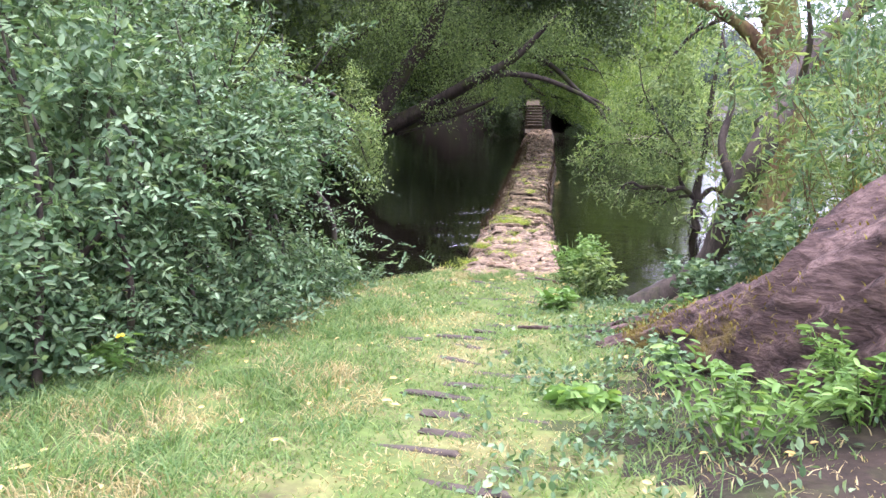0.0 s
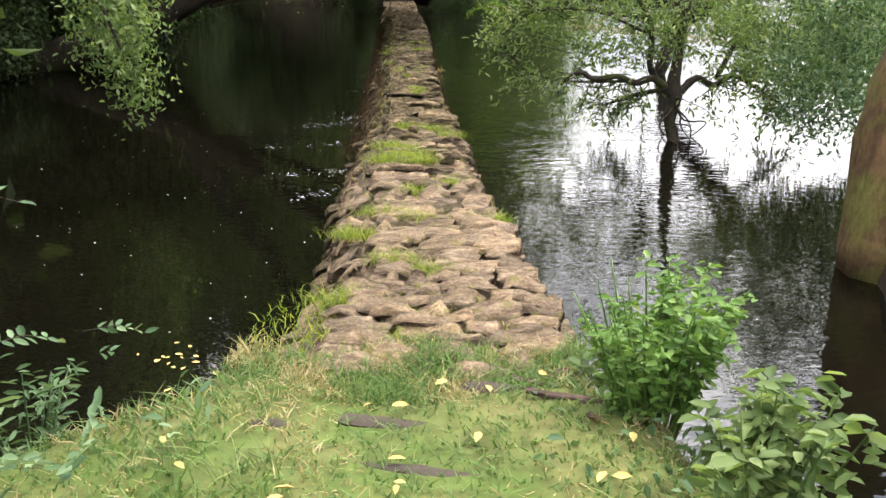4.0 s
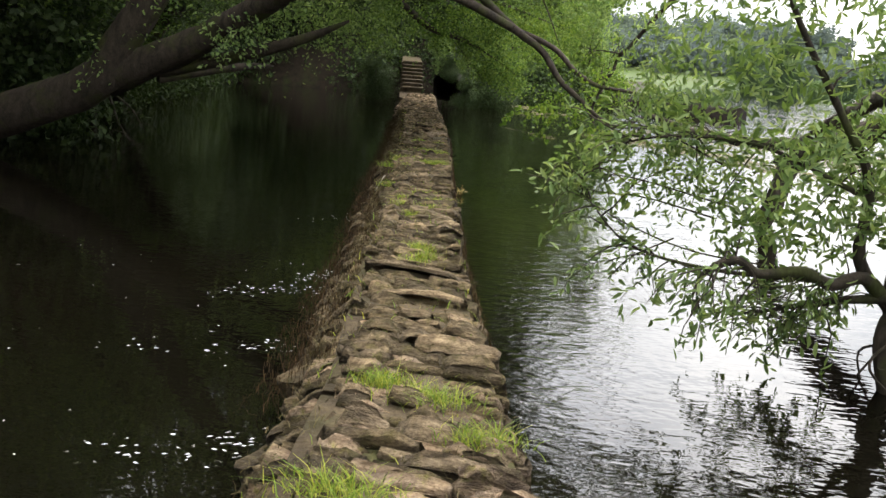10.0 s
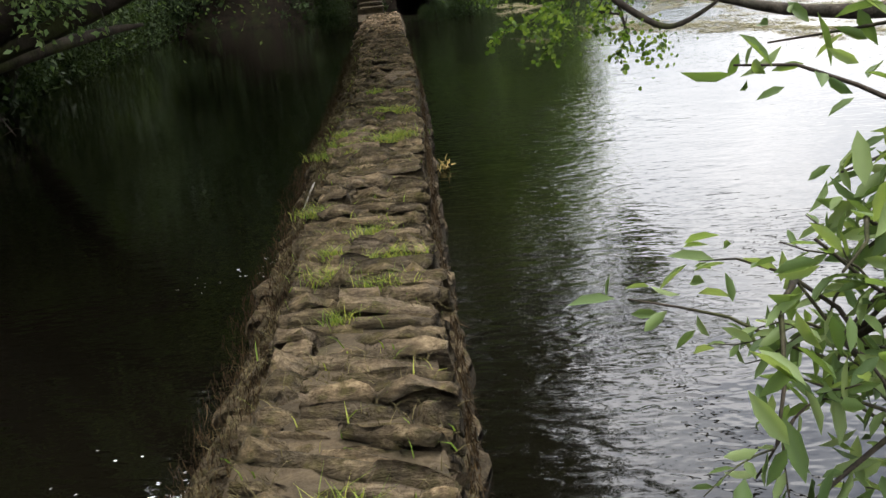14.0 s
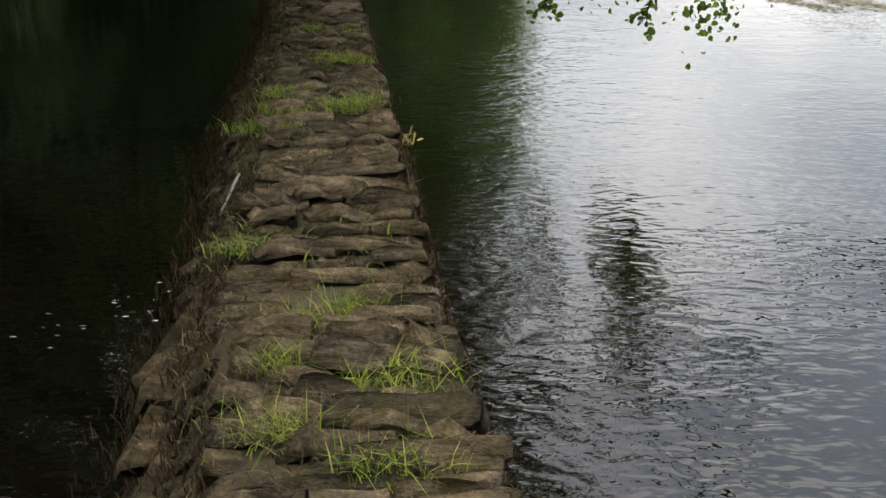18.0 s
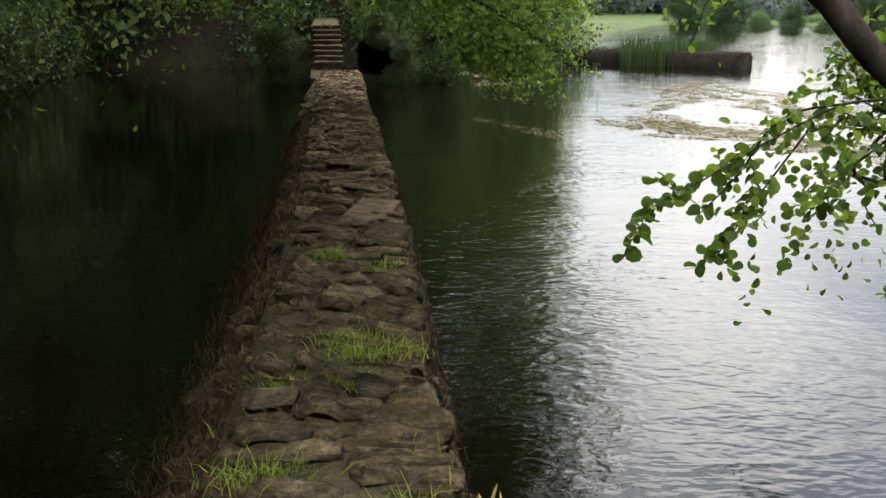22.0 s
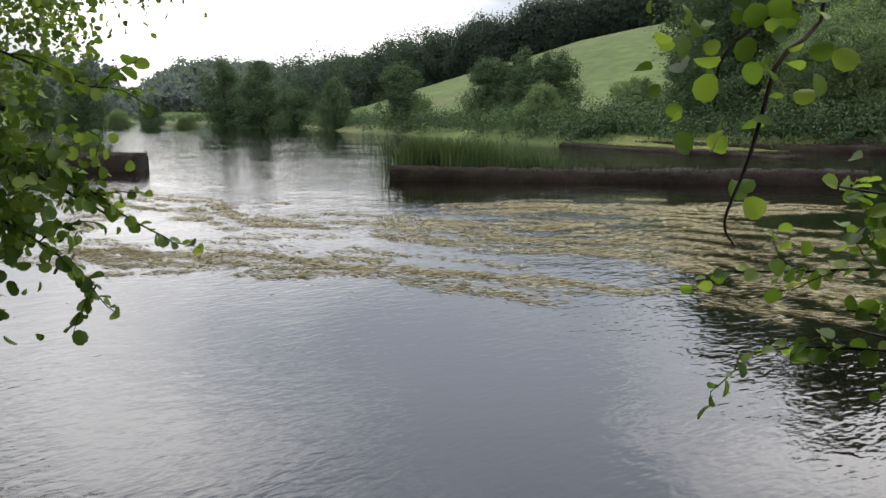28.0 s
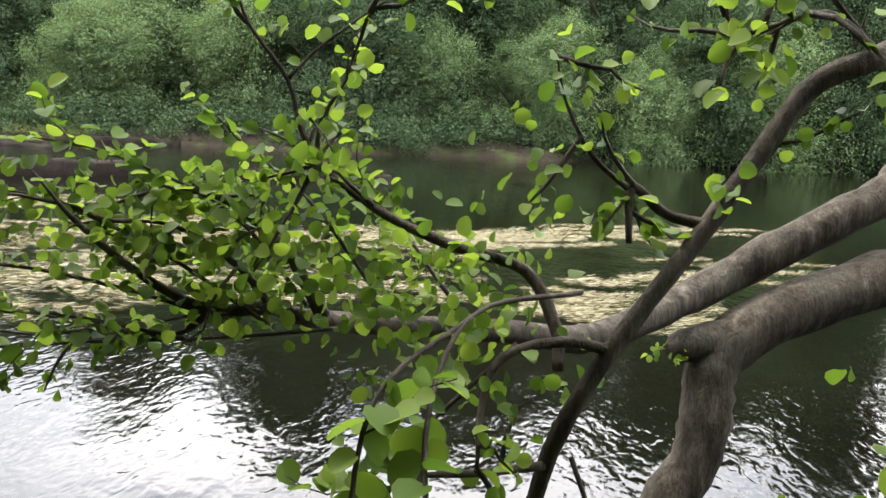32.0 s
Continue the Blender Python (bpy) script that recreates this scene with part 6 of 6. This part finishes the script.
# ---- weir walls, reeds and water weeds ----
def weir(name, pts, height, width, label):
    t = thing(name, (pts[0][0], pts[0][1], WATER_Z), label, "weir wall", "weir walls in the river")
    p = np.array(pts, float)
    seg = np.r_[0, np.cumsum(np.hypot(*np.diff(p, axis=0).T))]
    s = np.arange(0, seg[-1], 0.35)
    c = np.c_[np.interp(s, seg, p[:, 0]), np.interp(s, seg, p[:, 1])] - p[0]
    d = unit(np.gradient(c, axis=0))
    nrm = np.c_[-d[:, 1], d[:, 0]]
    ring = []
    m = 8
    for q, (off, z) in enumerate([(-0.62, -0.9), (-0.55, 0.1), (-0.5, 0.75), (-0.3, 0.98), (0.2, 1.0), (0.45, 0.8), (0.55, 0.1), (0.62, -0.9)]):
        jig = (0.05 * np.sin(s * 0.9 + q) + 0.03 * np.sin(s * 2.7 + 2 * q))[:, None]
        ring.append(np.c_[c + nrm * width * (off + jig), np.full(len(s), z * height if z > 0 else z) + 0.04 * np.sin(s * 0.5 + q * 0.3) + rng.normal(size=len(s)) * 0.03])
    v = np.stack(ring, 1)
    i, j = np.meshgrid(np.arange(len(s) - 1), np.arange(m - 1), indexing="ij")
    a = i * m + j
    g = Geo().add(v, np.stack([a, a + m, a + m + 1, a + 1], -1).reshape(-1, 4))
    g.f.append(np.array([list(range(m))]))
    g.f.append(np.array([[(len(s) - 1) * m + q for q in range(m)][::-1]]))
    part("wall", g, EARTHBANK, t)
    g = Geo()
    k = rng.integers(0, len(s), int(len(s) * 46))
    at = np.c_[c[k] + d[k] * rng.uniform(-0.2, 0.2, (len(k), 1)) + nrm[k] * width * rng.uniform(-0.62, 0.5, (len(k), 1)), height * rng.uniform(0.7, 0.98, len(k))]
    blades(g, at, 0.13, 0.02, 1.3)
    part("turf", g, DRYTURF, t, "dry brown tufts along the top")
    return t


weir("weir_wall", [(27.2, 27.9), (28.6, 25.4), (30.6, 22.8)], 0.2, 1.0, "low broken remains of a turf-topped weir wall")
weir("weir_wall", [(15.8, 42.3), (18.4, 39.2), (22.5, 34.4), (25.5, 30.4)], 0.43, 1.1, "low turf-topped stone weir wall crossing the river")
weir("weir_wall", [(10.9, 52.8), (7.5, 56.5), (4, 60)], 0.7, 1.3, "short broken end of a turf-topped weir wall")
weir("weir_wall", [(43.5, 60), (40, 48), (38.2, 39.5)], 0.2, 1.0, "reddish-brown turf weir wall near the far bank")
weir("weir_wall", [(47, 56), (47.5, 44), (48, 38)], 0.36, 1.6, "reddish-brown turf weir wall near the far bank")
g = Geo()
n = 5000
q = rng.random(n) ** 1.4
at = np.c_[16.7 + 3.2 * q + rng.normal(size=n) * 0.35, 42.4 - 3.5 * q + rng.normal(size=n) * 0.4, np.full(n, WATER_Z - 0.05)]
blades(g, at[q < 0.55], 1.25, 0.04, 0.12)
blades(g, at[q >= 0.55], 0.85, 0.035, 0.15)
at = np.c_[rng.uniform(6, 10.5, 1400), rng.uniform(54.5, 57.5, 1400), np.full(1400, WATER_Z - 0.05)]
blades(g, at, 1.3, 0.04, 0.12)
tagged(new("reed_bed", g.mesh("reed_bed", REED, False)), "tall green reeds growing beside the weir walls", "reeds", kind="stuff")

g = Geo()
for x0, y0, x1, y1, w, n in ((2.4, 33.5, 7.0, 25.2, 1.0, 6500), (5.5, 42.5, 8.2, 30, 1.6, 6500), (8.3, 33, 10.5, 23.5, 1.7, 7500), (11.8, 34, 17.5, 28, 1.5, 6500), (10.5, 31, 15, 24, 1.5, 4500), (9, 24, 10, 16, 1.2, 5000), (7.5, 46, 3.0, 35, 0.8, 2500), (12, 25, 17, 15, 1.5, 5500), (14, 22, 20, 12, 1.0, 4500), (11, 17, 15, 8, 1.1, 4000), (-1.0, 33.2, 0.27, 30.4, 0.12, 160), (0.8, 43, -1.5, 50, 0.7, 1800)):
    d = unit(np.array([x1 - x0, y1 - y0]))
    L = math.hypot(x1 - x0, y1 - y0)
    # each drift is made of many thin streaks drawn out by the stream
    m = max(4, n // 90)
    s0, so, sl = rng.random(m), rng.normal(size=m) * w * 0.62, rng.uniform(0.5, 2.2, m) / L
    k = rng.integers(0, m, int(n * 2.3))
    n = len(k)
    t = s0[k] + sl[k] * (rng.random(n) - 0.5)
    off = so[k] + rng.normal(size=n) * 0.11 + 0.25 * w * np.sin(t * 9 + x0) + 0.08 * np.sin(t * 40 + so[k] * 9)
    at = np.c_[np.c_[x0 + (x1 - x0) * t, y0 + (y1 - y0) * t] + off[:, None] * np.array([-d[1], d[0]]), np.full(n, WATER_Z + 0.004)]
    ax = unit(np.c_[np.tile(d, (n, 1)) + rng.normal(size=(n, 2)) * 0.3, rng.uniform(0, 0.14, n)])
    leaves(g, at, 0.13, 0.011, ax, 0.1, "kite", 3.0)
tagged(new("water_weed", g.mesh("water_weed", WEED)), "drifts of yellowish flowering water weed on the surface", "water weed", kind="stuff")

# ---- far end of the causeway: a stepped ramp up to the bank ----
ramp_thing = thing("stone_stair", (-5.72, 40.9, WATER_Z), "narrow mossy stone stair climbing from the causeway to the far bank", "steps")
for k in range(8):
    for q in range(2):
        ob = part("stone", SHADED_MOSSY_MESH[(3 * k + q) % 16], STONE, ramp_thing)
        ob.matrix_basis = pose(-0.24 + 0.46 * q - 0.06 * k + srng.uniform(-0.03, 0.03), 0.3 + 0.38 * k, 0.86 + 0.155 * k, 3, 0, 9 + srng.uniform(-3, 3)) @ Matrix.Diagonal((0.5, 0.46, 0.07, 1))
g = Geo()
prof = [(-1.2, -1.0), (-1.2, 0.45), (0.1, 0.62)]
for k in range(8):
    prof += [(0.13 + 0.38 * k, 0.66 + 0.155 * k), (0.14 + 0.38 * k, 0.82 + 0.155 * k)]
prof += [(3.3, 1.95), (13, 2.2), (13, -1.0)]
m = len(prof)
side = lambda s: [(s * 0.48 - 0.16 * p - 0.02, p, z) for p, z in prof]
g.add(side(-1) + side(1), [[k, k + m, (k + 1) % m + m, (k + 1) % m] for k in range(m)])
g.f.append(np.array([list(range(m))[::-1]]))
g.f.append(np.array([list(range(m, 2 * m))]))
part("core", g.mesh("core", CORE, False), CORE, ramp_thing, "dark mossy masonry beneath the treads")
for k, (x, y, s) in enumerate([(-4.3, 52.5, 0.42), (-9.5, 54.5, 0.4)]):
    place_tree("far_end_bush", P_MID[0], x, y, s, k * 2.0, "bright leafy bush beside the stair at the far end", "bushes at the far end", 1.0 if k == 0 else None)


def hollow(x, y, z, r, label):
    """Ragged near-black shell standing for a shaded gap, closed at its far end."""
    t = thing("shade_gap_shell", (x, y, z), label, "hollow", "hollows beside the stair")
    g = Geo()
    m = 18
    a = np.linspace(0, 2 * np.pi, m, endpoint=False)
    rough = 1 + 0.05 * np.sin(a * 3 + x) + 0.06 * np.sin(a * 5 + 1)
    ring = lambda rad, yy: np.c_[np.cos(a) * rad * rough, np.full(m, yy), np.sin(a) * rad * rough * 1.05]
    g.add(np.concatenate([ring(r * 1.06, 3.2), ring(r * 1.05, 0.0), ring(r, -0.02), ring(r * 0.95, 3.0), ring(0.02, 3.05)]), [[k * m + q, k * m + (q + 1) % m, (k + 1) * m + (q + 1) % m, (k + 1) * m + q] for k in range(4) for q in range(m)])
    part("lining", g, SHADE_GAP, t)


hollow(-4.5, 43.4, 0.35, 0.62, "near-black shell standing for the shaded gap under leaves beside the stair")
for k, (x, y, s, z) in enumerate([(-3.5, 42.8, 0.2, -0.5), (-4.3, 43.0, 0.16, 0.7), (-4.9, 44.2, 0.26, 1.1), (-7.7, 42.9, 0.27, -0.5), (-2.2, 44.4, 0.42, -0.5)]):
    place_tree("far_end_bush", P_MID[0] if k == 2 else P_DARK[k % 2], x, y, s * (1.0 if k == 2 else 0.85), k * 2.0, "leafy bush overhanging the shaded gap at the far end", "bushes at the far end", z)

# ---- tufts, drift and the stones themselves ----
g = Geo()
for x, y, r, n in ((-0.08, 2.93, 0.1, 110), (0.18, 2.74, 0.09, 99), (-0.43, 3.4, 0.12, 132), (-0.36, 3.94, 0.1, 110), (-0.09, 3.85, 0.13, 143), (0.5, 3.8, 0.08, 88), (-0.19, 4.58, 0.1, 110), (0.11, 4.83, 0.1, 110), (-0.29, 2.25, 0.12, 132), (-0.39, 6.0, 0.16, 176), (-0.59, 6.32, 0.13, 143), (-0.55, 5.72, 0.13, 143), (-0.45, 5.85, 0.12, 132), (-0.36, 7.26, 0.12, 132), (-0.1, 6.87, 0.1, 110), (-1.07, 12.79, 0.12, 132), (-0.85, 9.9, 0.1, 110), (-0.62, 7.4, 0.1, 110), (-0.23, 5.7, 0.1, 110), (-2.05, 16.7, 0.13, 143), (-1.45, 16.43, 0.12, 132), (-1.38, 12.52, 0.08, 88), (-1.2, 11.92, 0.05, 55), (-0.89, 10.42, 0.09, 99), (-0.8, 10.15, 0.08, 88), (-2.0, 16.22, 0.13, 143), (-1.68, 16.3, 0.12, 132), (-1.85, 15.7, 0.12, 132), (-1.81, 17.86, 0.1, 110), (-1.74, 13.82, 0.08, 88), (-1.24, 13.28, 0.08, 88), (-1.43, 13.15, 0.07, 77), (-1.44, 12.88, 0.06, 66), (-1.06, 12.38, 0.09, 99), (-2.24, 19.65, 0.09, 99), (-1.82, 19.36, 0.07, 77), (-2.18, 18.91, 0.08, 88), (-1.88, 18.06, 0.12, 132), (-1.65, 17.91, 0.1, 110), (-1.82, 17.5, 0.07, 77), (-2.13, 17.42, 0.07, 77), (-1.51, 16.18, 0.1, 110), (-1.9, 16.0, 0.1, 110), (-2.05, 15.72, 0.14, 154), (-1.83, 19.21, 0.06, 66), (-2.5, 22.0, 0.14, 90), (-4.2, 33.0, 0.3, 140)):
    n = int(n * (2.6 if y < 9 else 1.5))
    at = np.c_[rng.normal(x, r * 0.8, n), rng.normal(y, r * 0.45, n), np.full(n, -0.03)]
    blades(g, at, 0.072, 0.0045, 0.9)
at = np.c_[rng.uniform(-0.5, 0.5, 700), rng.uniform(3.4, 30, 700), np.full(700, -0.03)]
at[:, 0] = wall_c(at[:, 1]) + at[:, 0] * wall_w(at[:, 1])
blades(g, at, 0.06, 0.007, 0.8)
at = np.c_[rng.normal(0.05, 0.45, 1500), rng.normal(1.75, 0.28, 1500), np.full(1500, -0.04)]
blades(g, at[np.abs(at[:, 0] - 0.1) < 0.75], 0.055, 0.008, 0.9)
tagged(new("wall_grass", g.mesh("wall_grass", GRASS_WALL, False)), "yellow-green grass tufts rooted between the causeway stones", "grass", kind="stuff")

g = Geo()
n = 130
at = np.c_[rng.uniform(-6, -0.9, n), rng.uniform(3, 12, n), np.full(n, WATER_Z + 0.003)]
at = at[at[:, 0] < wall_c(at[:, 1]) - 0.8]
leaves(g, at, 0.02, 0.012, unit(np.c_[rng.normal(size=(len(at), 2)), np.zeros(len(at))]), 0.05, "kite", 4)
# small riffles where the stream spills past the wall
for y, reach, n in ((6.76, 0.4, 40), (7.74, 0.9, 60), (9.3, 1.2, 40), (10.9, 0.9, 60), (11.5, 0.3, 60), (14.5, 0.7, 20)):
    q = rng.random(n) ** 1.5
    at = np.c_[float(wall_c(y)) - float(wall_w(y)) / 2 - 0.4 - q * reach, y - 0.3 * q + rng.normal(size=n) * 0.12, np.full(n, WATER_Z + 0.003)]
    leaves(g, at, 0.035, 0.006, unit(np.c_[np.ones(n), rng.normal(size=n) * 0.35 + 0.3, np.zeros(n)]), 0.05, "kite", 4)
tagged(new("floating_specks", g.mesh("floating_specks", FOAM)), "pale specks of foam and petals drifting on the water", "foam", kind="stuff")

g = Geo()
at = np.c_[rng.normal(-1.45, 0.13, 16), rng.normal(2.65, 0.16, 16), np.full(16, WATER_Z + 0.004)]
leaves(g, at, 0.05, 0.028, unit(np.c_[rng.normal(size=(16, 2)), np.zeros(16)]), 0.05, "oval", 5.0)
tagged(new("floating_leaves", g.mesh("floating_leaves", STRAW)), "yellow leaves floating on the dark water by the bank", "leaves", kind="stuff")

drift = thing("drift_tuft", (-1.18, 17.3, -0.56), "dry yellow leaves and straw caught on the causeway's side", "debris")
g = Geo()
leaves(g, rng.normal(size=(40, 3)) * [0.05, 0.06, 0.03], 0.09, 0.02, None, 0.2, "oval")
part("leaves", g, STRAW, drift)
stick = thing("pale_stick", (-2.12, 14.85, -0.2), "thin bleached stick leaning on the causeway's side", "stick")
part("stick", tube(Geo(), smooth_line([(0.1, 0.12, 0.14, 0.007), (0.06, 0.05, 0.06, 0.009), (0, 0, -0.06, 0.006)]), 6), TWIG, stick)

slab = part("flat_slab", STONE_MESH[5], STONE, causeway, "broad smooth tan slab")
slab.matrix_basis = pose(-2.1, 21.0, -0.045, 2, 3, -10) @ Matrix.Diagonal((0.36, 0.75, 0.26, 1))
slab = part("flat_slab", SHADED_MOSSY_MESH[7], STONE, causeway, "broad dark slab")
slab.matrix_basis = pose(-1.92, 20.15, -0.05, 2, 3, -8) @ Matrix.Diagonal((0.34, 0.6, 0.26, 1))
g = Geo()
n = 34000
at = np.c_[rng.uniform(-0.62, 0.52, n), rng.uniform(5, 32, n), np.zeros(n)]
patch = np.sin(at[:, 1] * 5.1 + 3 * at[:, 0]) + np.sin(at[:, 1] * 11.7 - 7 * at[:, 0]) + np.abs(at[:, 0]) * 2.2
at = at[(patch > 0.4) & (rng.random(n) < np.interp(at[:, 1], [5, 12], [0.2, 1]))]
u = at[:, 0].copy()
at[:, 0] = wall_c(at[:, 1]) + u * wall_w(at[:, 1])
at[:, 2] = -0.02 - np.clip(np.abs(u) - 0.4, 0, 1) * 0.5
blades(g, at, 0.035, 0.004, 1.6)
tagged(new("wall_moss", g.mesh("wall_moss", DRYMOSS, False)), "dry brown moss and rootlets matted over the causeway stones", "moss", kind="stuff")
# rootlets and moss hang down both sides of the wall
g = Geo()
n = 30000
y_ = rng.uniform(8, 30, n)
hang = rng.uniform(-0.5, -0.06, n)
right = rng.random(n) < 0.35
x_ = wall_c(y_) + np.where(right, wall_w(y_) * 0.5 + 0.035 + 0.06 * (-hang), -wall_w(y_) * 0.5 + 0.1 + (0.75 + 0.5 * rng.random(n)) * hang)
blades(g, np.c_[x_ + rng.normal(size=n) * 0.012, y_, hang], -0.07, 0.005, 0.5)
tagged(new("root_fringe", g.mesh("root_fringe", FRINGE, False)), "brown rootlets and moss hanging down the causeway's sides", "moss", kind="stuff")
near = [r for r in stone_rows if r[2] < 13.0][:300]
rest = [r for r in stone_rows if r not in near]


def mossy_shaded(y):
    """Chance of the mossy stone darkened for shade; the trodden near end is dry."""
    # past y 31 the lighter stone returns to paint a lit patch
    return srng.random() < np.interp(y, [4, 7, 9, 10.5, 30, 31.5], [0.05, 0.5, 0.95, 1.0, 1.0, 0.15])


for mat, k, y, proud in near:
    part("stone", (WORN_MESH if proud else SHADED_MOSSY_MESH if mossy_shaded(y) else STONE_MESH)[k], STONE, causeway).matrix_basis = mat
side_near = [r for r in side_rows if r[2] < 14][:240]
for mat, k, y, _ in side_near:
    part("side_stone", SHADED_MOSSY_MESH[k], STONE, causeway).matrix_basis = mat
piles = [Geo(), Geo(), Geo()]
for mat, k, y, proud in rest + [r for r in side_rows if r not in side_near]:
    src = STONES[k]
    g = piles[2] if proud else piles[0] if mossy_shaded(y) else piles[1]
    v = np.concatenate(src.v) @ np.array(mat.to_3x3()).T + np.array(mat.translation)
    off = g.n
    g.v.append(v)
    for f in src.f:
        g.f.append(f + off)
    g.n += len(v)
tagged(part("far_stones", piles[0], SHADED_MOSSY_STONE, causeway, "further rows of mossy slabs, coloured darker for canopy shade"), kind="stuff")
tagged(part("dry_far_stones", piles[1], STONE, causeway, "further rows of dry brown slabs, reused as a lit patch near the stair"), kind="stuff")
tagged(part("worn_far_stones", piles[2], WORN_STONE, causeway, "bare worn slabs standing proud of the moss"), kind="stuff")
